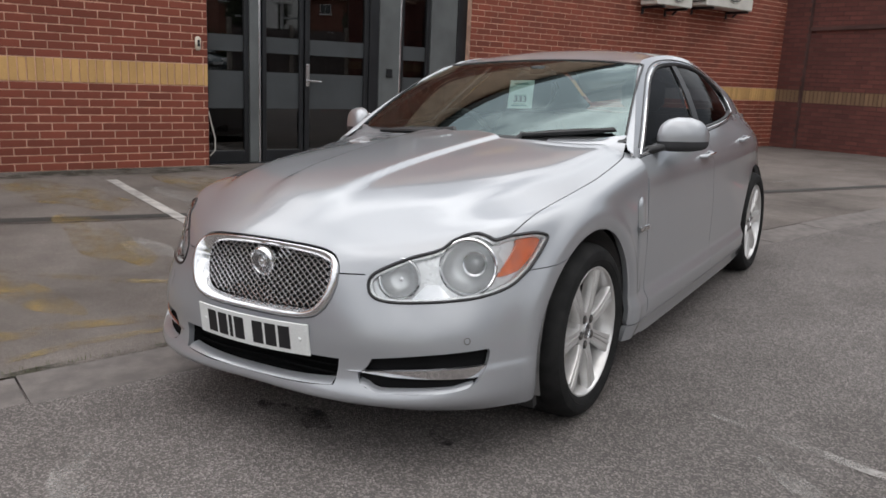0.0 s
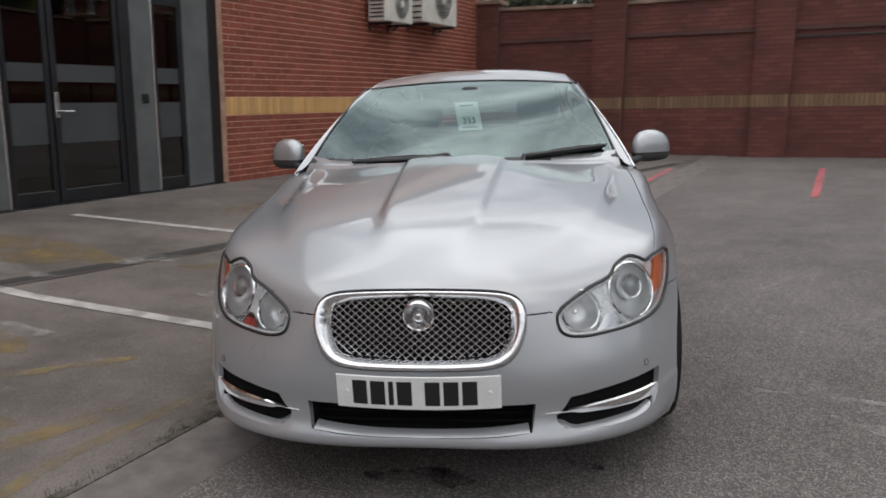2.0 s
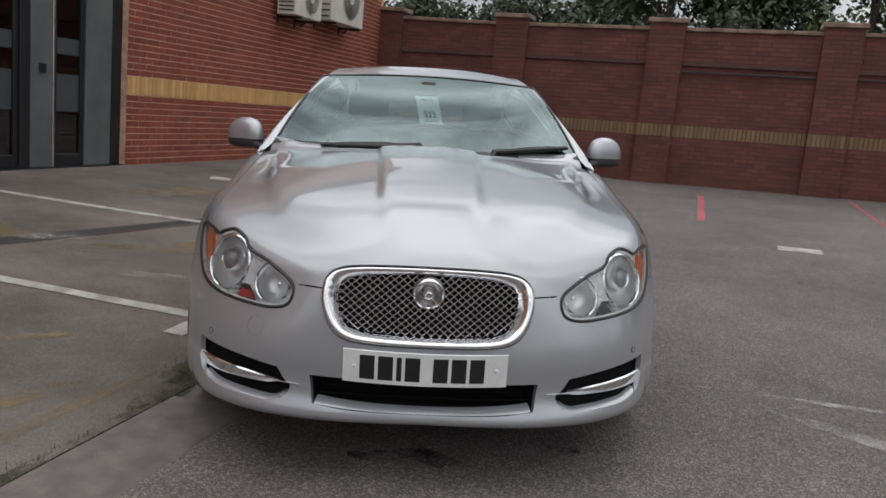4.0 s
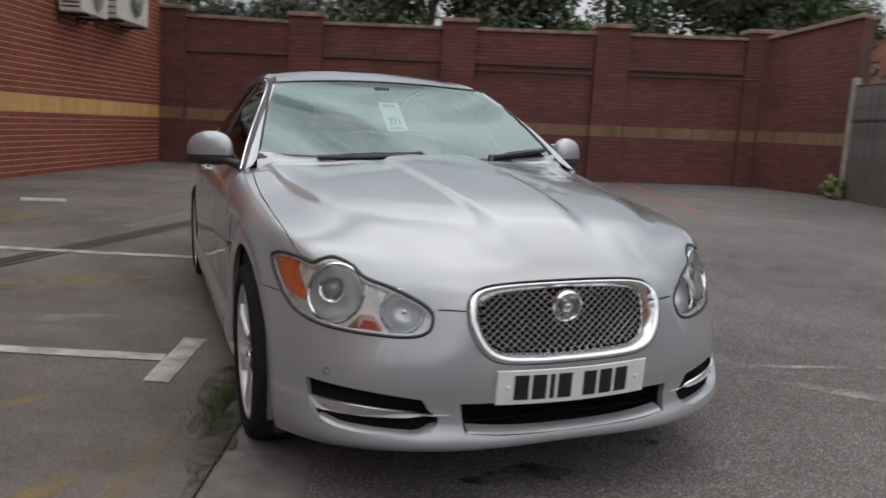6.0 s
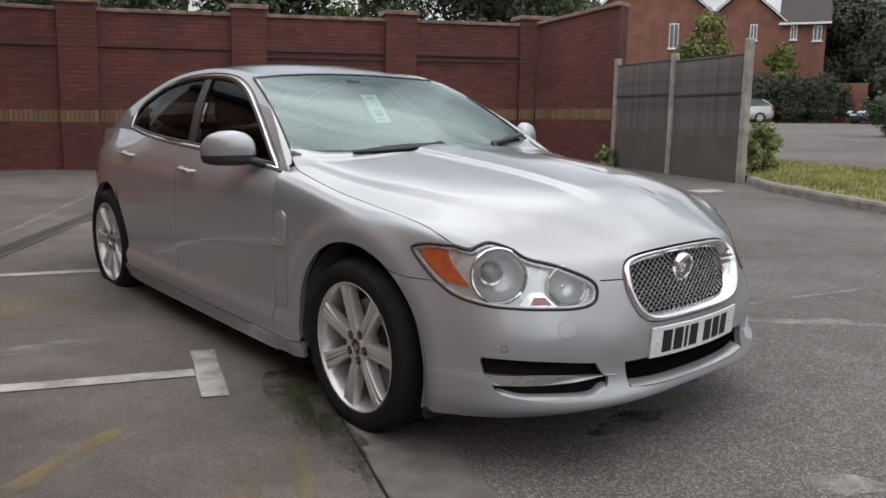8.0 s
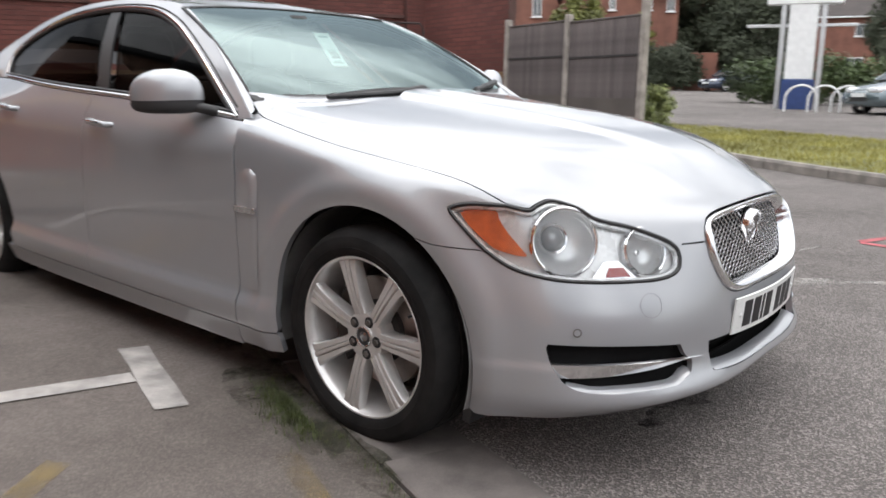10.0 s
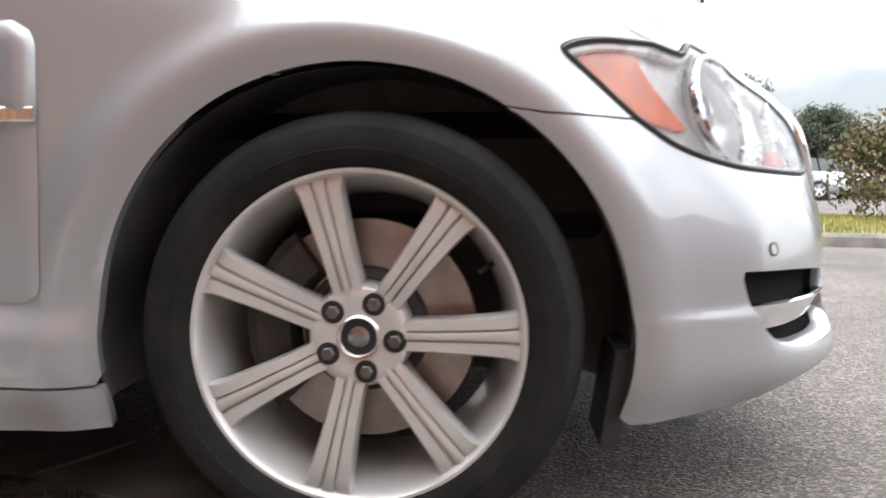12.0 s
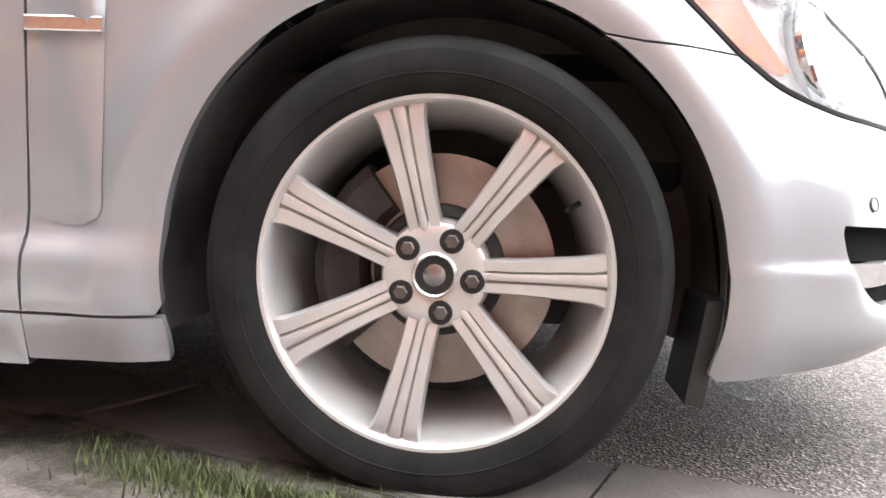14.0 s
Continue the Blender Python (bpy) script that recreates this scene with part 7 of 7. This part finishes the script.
part("stems", Geo().tube([(1.2, -6, -0.1), (1.2, -6, 1.0)], 0.04, 6).tube([(0, 0, -0.1), (0, 0, 1.0)], 0.04, 6).tube([(-1.2, 6, -0.1), (-1.2, 6, 1.0)], 0.04, 6), BARK, hedge2, "brown stems")

bush("bush", "round variegated shrub beside the fence post", 7.42, 7.15, verge_z(7.4, 7.1) - 0.03, 0.35, 0.36, 1.05, LEAF_PALE, 34, 170, 0.028, 2)
bush("bush", "brown autumn shrub on the grass verge", 8.4, -2.05, verge_z(8.4, -2.0) - 0.03, 1.05, 1.0, 1.45, LEAF_BROWN, 44, 170, 0.035, 3)
bush("bush", "brown autumn shrub on the grass verge", 8.6, -4.0, verge_z(8.6, -4.0) - 0.03, 1.0, 1.0, 1.4, LEAF_BROWN, 40, 150, 0.035, 4)
bush("bush", "low green weed at the foot of the wall", 6.45, 10.1, road(6.4, 10.1), 0.22, 0.25, 0.5, LEAF_PALE, 14, 60, 0.03, 5)
bush("bush", "yellow-green conifer behind the fence", 13.55, 16.75, road(13.5, 16.7), 0.85, 0.85, 5.0, LEAF_YELLOW, 80, 170, 0.06, 6)
for k, (x, y, rx, h, lf) in enumerate([(33.0, 37.2, 1.7, 3.9, LEAF_DARK), (34.0, 36.3, 1.7, 3.9, LEAF_DARK), (34.8, 35.5, 1.6, 3.6, LEAF_DARK), (34.5, 37.0, 1.1, 6.3, LEAF_YELLOW), (35.9, 35.0, 1.6, 3.6, LEAF_DARK)]):
    bush("bush", "dense garden shrub before the brick houses", x, y, road(x, y), rx, rx, h, lf, 60, 130, 0.10, 11 + k)

big = tree("tree", "broad dark tree beyond the far car park", 9.0, 3.6, 0.16, 21, LEAF_DARK, 330, 0.16, 66)
big.matrix_basis = pose(38.5, 21.6, 1.6)
big.scale = (0.56, 0.56, 0.80)
for x, y, s, a in ((42.3, 34.8, 0.85, 40), (44.2, 8.3, 0.70, 100), (45.0, 2.4, 0.67, 190), (45.5, -1.9, 0.50, 20), (52, -7.5, 0.5, 260), (47.0, -14.0, 0.6, 140), (60.0, -3.5, 0.62, 70), (41.3, 38.6, 0.9, 300), (41.0, 33.0, 0.8, 10), (66, 18, 0.5, 210)):
    o = copy_thing(big, pose(x, y, road(min(x, 40), y) + 0.3, 0, 0, a))
    o.scale = (s, s, s)

# ---- houses ----
HOUSE_BRICK = surface("house_brick", (0.205, 0.092, 0.066), 0.9, vary=0.2, scale=1.2, fine=30, bump=0.4)
ROOF_TILE = surface("roof_tile", (0.055, 0.045, 0.042), 0.85, vary=0.2, scale=1.0, fine=25, bump=0.5)
WHITE_TRIM = surface("white_upvc", (0.75, 0.75, 0.74), 0.4, vary=0.05, bump=0.02)
WINDOW_DARK = surface("house_glass", (0.06, 0.068, 0.072), 0.06, vary=0.2, bump=0, spec=0.8)


def house(label, x, y, z, yaw, w, depth, eave, ridge, windows, gable_front=True):
    """A brick house; its front looks along local -y. windows: (x, z, width, height) on the front."""
    ob = thing("house", label, "house", pose(x, y, z, 0, 0, yaw))
    a, b = -w / 2, w / 2
    if gable_front:
        walls = Geo().loft([[(a, yy, -0.5), (b, yy, -0.5), (b, yy, eave), (0, yy, ridge), (a, yy, eave)] for yy in (0, depth)], closed=True, caps=True)
        sl = [(a - 0.35, eave - 0.25), (0, ridge + 0.1), (b + 0.35, eave - 0.25)]
        rf = Geo().loft([[(px, yy, pz) for px, pz in sl + [(sl[2][0], sl[2][1] + 0.16), (0, ridge + 0.28), (sl[0][0], sl[0][1] + 0.16)]] for yy in (-0.25, depth + 0.25)], closed=True, caps=True)
        barge = Geo().tube([(sl[0][0], -0.27, sl[0][1] + 0.05), (0, -0.27, ridge + 0.16), (sl[2][0], -0.27, sl[2][1] + 0.05)], 0.05, 4)
    else:
        walls = Geo().loft([[(xx, 0, -0.5), (xx, depth, -0.5), (xx, depth, eave), (xx, depth / 2, ridge), (xx, 0, eave)] for xx in (a, b)], closed=True, caps=True)
        sl = [(-0.4, eave - 0.2), (depth / 2, ridge + 0.1), (depth + 0.4, eave - 0.2)]
        rf = Geo().loft([[(xx, yy, pz) for yy, pz in sl + [(sl[2][0], sl[2][1] + 0.16), (depth / 2, ridge + 0.28), (sl[0][0], sl[0][1] + 0.16)]] for xx in (a - 0.25, b + 0.25)], closed=True, caps=True)
        barge = Geo().box((a - 0.25, -0.46, eave - 0.22), (b + 0.25, -0.40, eave - 0.09))
    part("wall", walls, HOUSE_BRICK, ob, "orange-red brick wall")
    part("roof", rf, ROOF_TILE, ob, "dark tiled roof")
    part("fascia", barge, WHITE_TRIM, ob, "white fascia board")
    for wx, wz, ww, wh in windows:
        fr = part("window", Geo().box((wx - ww / 2, -0.06, wz), (wx + ww / 2, 0.02, wz + wh), 0.01), WHITE_TRIM, ob, "white framed window")
        for k in range(2):
            x0 = wx - ww / 2 + 0.06 + k * (ww - 0.06) / 2
            part("pane", Geo().box((x0, -0.075, wz + 0.07), (x0 + (ww - 0.18) / 2, -0.064, wz + wh - 0.07)), WINDOW_DARK, fr, "dark window pane")
        part("sill", Geo().box((wx - ww / 2 - 0.08, -0.16, wz - 0.08), (wx + ww / 2 + 0.08, -0.002, wz - 0.005), 0.01), WHITE_TRIM, fr, "white sill")
    return ob


house("orange-red brick house gable behind the timber fence", 30.5, 45.2, 1.65, -34, 10.4, 9.0, 6.2, 10.5, [(1.6, 4.95, 0.62, 1.65)])
house("narrow orange-red brick gable with a white window", 34.05, 40.05, 1.75, -40, 5.3, 7.0, 6.0, 8.25, [(0.62, 5.1, 0.42, 1.0)])
house("orange-red brick house with white windows across the road", 36.75, 37.7, 1.8, -43, 2.5, 6.0, 6.15, 8.2, [(-0.6, 5.05, 0.38, 0.95), (0.75, 4.95, 0.5, 0.95)], False)
BRICK_HOUSE = "brick house with a dark tiled roof in the distance"
# x, y, turn, width, depth, eave, ridge, gable to the front, windows
far_spots = [
    (60.0, 42.0, -55, 9.0, 8.0, 6.0, 8.3, False, [(-2.4, 4.3, 1.1, 1.0), (2.6, 4.3, 1.1, 1.0), (-2.4, 1.4, 1.4, 1.2), (2.2, 1.4, 1.4, 1.2)]),
    (62.9, 31.6, -96, 5.4, 5.0, 4.9, 6.7, False, [(-1.1, 3.5, 1.9, 0.85), (1.4, 3.5, 0.9, 0.85), (-0.8, 0.9, 1.6, 1.1)]),
    (71.0, 26.2, -66, 6.4, 6.0, 5.9, 7.3, False, [(-2.2, 4.1, 0.8, 1.2), (-1.1, 4.1, 0.8, 1.2), (1.9, 4.4, 1.2, 0.9), (-1.6, 1.4, 1.6, 1.2), (1.8, 1.4, 1.4, 1.1)]),
    (44.0, 40.0, -50, 8.0, 8.0, 4.9, 7.6, True, [(-2.0, 3.5, 1.2, 1.0), (2.0, 3.5, 1.2, 1.0)]),
    (76.7, 13.2, -80, 5.0, 6.0, 2.6, 3.8, True, [(0.0, 1.2, 1.0, 0.9)]),
]
for x, y, yaw, w, depth, eave, ridge, front, rows_of in far_spots:
    house(BRICK_HOUSE, x, y, 2.3, yaw, w, depth, eave, ridge, rows_of, front)
# two small front gables on one house
for q in (-2.2, -1.1):
    gable = Geo().loft([[(q - 0.55, yy, 5.4), (q + 0.55, yy, 5.4), (q, yy, 6.35)] for yy in (-0.5, 2.0)], closed=True, caps=True)
    part("gable", gable, WHITE_TRIM, bpy.data.objects["house.005"], "small white-edged front gable")
solid("garden_wall", Geo().box((-0.98, -0.12, -0.3), (0.98, 0.12, 2.3), 0.02), HOUSE_BRICK, "low brick garden wall across the road", "wall", kind="structure", m=pose(37.3, 34.3, 1.75, 0, 0, -46))

# ---- parked cars in the far car park ----
TYRE_FAR = surface("far_tyre", (0.015, 0.015, 0.015), 0.8, bump=0)


def hatch(label, x, y, heading, colour, length=4.1, height=1.47):
    """A five-door hatchback; its nose looks along local -y."""
    ob = thing("parked_car", label, "car", pose(x, y, road(min(x, 40), y), 0, 0, heading), group="cars in the far car park")
    paint = car_paint("far_paint_" + str(len(bpy.data.materials)), colour, 0.25, 0.4, 0.0)
    L, k = length, height / 1.47
    st = [(0.0, 0.55, 0.30, 0.50), (0.06, 0.72, 0.24, 0.62), (0.35, 0.82, 0.20, 0.74), (0.75, 0.855, 0.19, 0.83), (1.15, 0.865, 0.19, 0.92), (1.6, 0.87, 0.19, 0.95), (2.6, 0.87, 0.19, 0.98), (3.3, 0.86, 0.20, 1.0), (3.8, 0.83, 0.22, 1.0), (4.02, 0.74, 0.28, 0.96), (4.1, 0.60, 0.36, 0.85)]
    rows = []
    for yy, w, z0, z1 in st:
        yy *= L / 4.1
        rows.append([(-w * 0.86, yy, z0 * k), (-w, yy, z0 * k + 0.12), (-w, yy, (z0 + z1) / 2 * k), (-w * 0.97, yy, z1 * k - 0.05), (-w * 0.86, yy, z1 * k), (0, yy, z1 * k + 0.03), (w * 0.86, yy, z1 * k), (w * 0.97, yy, z1 * k - 0.05), (w, yy, (z0 + z1) / 2 * k), (w, yy, z0 * k + 0.12), (w * 0.86, yy, z0 * k)])
    part("body", Geo().loft(rows, closed=True, caps=True), paint, ob, "painted body", True, 50)
    cab = [(1.05, 0.70, 0.94, 0.95), (1.35, 0.69, 0.95, 1.12), (1.75, 0.66, 0.96, 1.36), (2.0, 0.64, 0.96, 1.42), (2.8, 0.63, 0.97, 1.45), (3.4, 0.62, 0.98, 1.40), (3.75, 0.62, 0.98, 1.22), (3.98, 0.62, 0.96, 0.98)]
    grid = [[(-w - 0.10, yy * L / 4.1, z0 * k), (-w, yy * L / 4.1, z1 * k - 0.03), (-w * 0.85, yy * L / 4.1, z1 * k), (w * 0.85, yy * L / 4.1, z1 * k), (w, yy * L / 4.1, z1 * k - 0.03), (w + 0.10, yy * L / 4.1, z0 * k)] for yy, w, z0, z1 in cab]
    part("glasshouse", Geo().loft(grid), WINDOW_DARK, ob, "dark window glass", True, 40)
    rf = [[(s * w * 0.98, yy * L / 4.1, z1 * k + 0.012) for s in (-1, -0.85, 0.85, 1)] for yy, w, z0, z1 in cab[2:6]]
    part("roof", Geo().loft(rf), paint, ob, "painted roof", True)
    for s in (-1, 1):
        for i0, i1 in ((0, 2), (5, 7)):
            pts = [(s * (w + 0.02), yy * L / 4.1, z1 * k - 0.01) for yy, w, z0, z1 in cab[i0:i1 + 1]]
            part("pillar", Geo().tube(pts, 0.035, 5), paint, ob, "painted pillar")
        part("pillar", Geo().tube([(s * 0.745, 2.45 * L / 4.1, 0.96 * k), (s * 0.645, 2.5 * L / 4.1, 1.42 * k)], 0.03, 5), TYRE_FAR, ob, "dark door pillar")
        part("headlight", Geo().box((s * 0.42 - 0.14, 0.0, 0.58), (s * 0.42 + 0.2 * (s > 0) + 0.1, 0.32, 0.72), 0.04), REFLECTOR, ob, "clear headlight", True)
        part("tail_light", Geo().box((s * 0.66 - 0.09, 3.9 * L / 4.1, 0.75), (s * 0.66 + 0.09, 4.06 * L / 4.1, 1.0), 0.02), RED_LENS, ob, "red tail light")
        part("door_mirror", Geo().box((s * 0.92 - 0.08, 1.30, 0.95), (s * 0.92 + 0.08, 1.42, 1.06), 0.03), paint, ob, "painted door mirror", True)
        for yy in (0.80, 3.35):
            wob = part("wheel", Geo().lathe([(0.20, 0.10), (0.30, 0.09), (0.315, 0.06), (0.315, -0.06), (0.28, -0.1)], 24).moved(Matrix.Translation((s * 0.80, yy * L / 4.1, 0.31)) @ pose(0, 0, 0, 0, 90 * s, 0)), TYRE_FAR, ob, "black tyre", True)
            rim = Geo().lathe([(0.0, 0.07), (0.05, 0.075), (0.06, 0.06)], 12).lathe([(0.21, 0.095), (0.195, 0.10), (0.185, 0.07)], 24)
            for q in range(5):
                a = radians(72 * q)
                rim.add([(0.03 * math.cos(a) - 0.03 * math.sin(a), 0.03 * math.sin(a) + 0.03 * math.cos(a), 0.072), (0.03 * math.cos(a) + 0.03 * math.sin(a), 0.03 * math.sin(a) - 0.03 * math.cos(a), 0.072), (0.2 * math.cos(a) + 0.03 * math.sin(a), 0.2 * math.sin(a) - 0.03 * math.cos(a), 0.085), (0.2 * math.cos(a) - 0.03 * math.sin(a), 0.2 * math.sin(a) + 0.03 * math.cos(a), 0.085)], [(0, 1, 2, 3)])
            part("rim", rim.moved(Matrix.Translation((s * 0.80, yy * L / 4.1, 0.31)) @ pose(0, 0, 0, 0, 90 * s, 0)), ALLOY, wob, "silver rim")
    part("grille", Geo().box((-0.34, -0.012, 0.34), (0.34, 0.06, 0.48), 0.02), TYRE_FAR, ob, "dark lower grille")
    part("number_plate", Geo().box((-0.26, -0.022, 0.46), (0.26, 0.01, 0.565), 0.003), PLATE_WHITE, ob, "pale number plate")
    return ob


hatch("grey-blue hatchback in the far car park", 18.6, 11.1, -108, (0.12, 0.155, 0.17))
hatch("red hatchback in the far car park", 18.9, 8.5, -108, (0.42, 0.02, 0.035))
hatch("silver hatchback in the far car park", 20.7, 2.4, 26, (0.23, 0.25, 0.28))
hatch("dark grey hatchback in the far car park", 22.9, 1.3, 26, (0.05, 0.05, 0.055))
hatch("dark blue hatchback in the far car park", 25.2, -0.2, 26, (0.02, 0.028, 0.05))
hatch("silver hatchback in the far car park", 27.4, -1.8, 26, (0.40, 0.42, 0.44))
hatch("white hatchback in the far car park", 29.6, -3.4, 26, (0.6, 0.6, 0.6))
hatch("red hatchback in the far car park", 31.8, -5.0, 26, (0.36, 0.03, 0.04))
hatch("white hatchback parked across the road", 29.9, 38.3, -128, (0.62, 0.62, 0.62))
hatch("dark blue hatchback parked across the road", 35.4, 32.05, -98, (0.02, 0.035, 0.07))

# ---- sign, cycle hoops, lamp posts ----
sign = thing("sign_pillar", "tall white sign pillar with a blue foot", "sign", pose(19.9, 14.0, 0.75, 0, 0, -55))
BLUE = surface("sign_blue", (0.02, 0.045, 0.15), 0.4, bump=0.02)
part("foot", Geo().box((-0.46, -0.18, -0.1), (0.46, 0.18, 1.0), 0.02), BLUE, sign, "blue sign foot")
part("panel", Geo().box((-0.40, -0.13, 1.0), (0.40, 0.13, 5.2), 0.02), WHITE_TRIM, sign, "white sign panel")
for q in (-0.56, 0.56):
    part("sign_post", Geo().box((q - 0.07, -0.09, -0.1), (q + 0.07, 0.09, 5.3), 0.015), ALU, sign, "pale metal sign post")
part("sign_head", Geo().box((-1.05, -0.16, 3.2), (1.05, 0.16, 5.25), 0.03), WHITE_TRIM, sign, "broad white sign box")
part("crossbar", Geo().box((-1.6, -0.05, 2.55), (1.5, 0.05, 2.64), 0.01), ALU, sign, "metal crossbar")
for k, z in enumerate((3.6, 4.2)):
    part("sign_mark", Geo().box((-0.55, -0.172, z), (0.55, -0.158, z + 0.28), 0.004), ALU, sign)
for k in range(3):
    arc = [(0.0, 0.42 * math.cos(a), 0.35 + 0.4 * math.sin(a)) for a in np.linspace(0, math.pi, 13)]
    arc = [(0, 0.42, 0.0)] + arc + [(0, -0.42, 0.0)]
    solid("cycle_hoop", Geo().tube(arc, 0.03, 8), WHITE_TRIM, "white tubular cycle hoop", "cycle stand", group="cycle hoops", smooth=True, m=pose(18.4 + k * 0.55, 12.7 - 0.35 * k, road(18.6, 12.4), 0, 0, 40))
for x, y, h in ((41.9, 18.5, 7.8), (42.9, 18.5, 7.8), (33.0, 1.6, 9.0), (39.0, 3.6, 9.5), (40, -8, 9.0)):
    lp = thing("lamp_post", "tall grey car park lamp post", "street lamp", pose(x, y, road(min(x, 40), y)))
    part("pole", Geo().tube([(0, 0, -0.1), (0, 0, h * 0.5), (0, 0, h)], [0.09, 0.07, 0.05], 10), ALU, lp, "grey metal pole", True)
    part("arm", Geo().box((-0.9, -0.04, h - 0.05), (0.9, 0.04, h + 0.03), 0.01), ALU, lp, "crossarm")
    for q in (-0.8, 0.8):
        part("lantern", Geo().box((q - 0.22, -0.16, h - 0.02), (q + 0.22, 0.16, h + 0.14), 0.03), FRAME_DARK, lp, "dark lantern", True)

# ---- the building's near bricks, one by one ----
shared = {}
for u0, u1, z0, z1 in near:
    key = (round(u1 - u0, 3), round(z1 - z0, 3))
    if key not in shared:
        g = Geo()
        brick_geo(g, (0, key[0], 0, key[1]), Matrix(((0, 1, 0, 0), (1, 0, 0, 0), (0, 0, 1, 0), (0, 0, 0, 1))))
        shared[key] = mesh_of("brick", g, BRICK)
    ob = new("brick", shared[key])
    ob.parent = wall_west
    ob.matrix_basis = Matrix.Translation((BUILD_X + random.uniform(-0.001, 0.001), u0, z0))
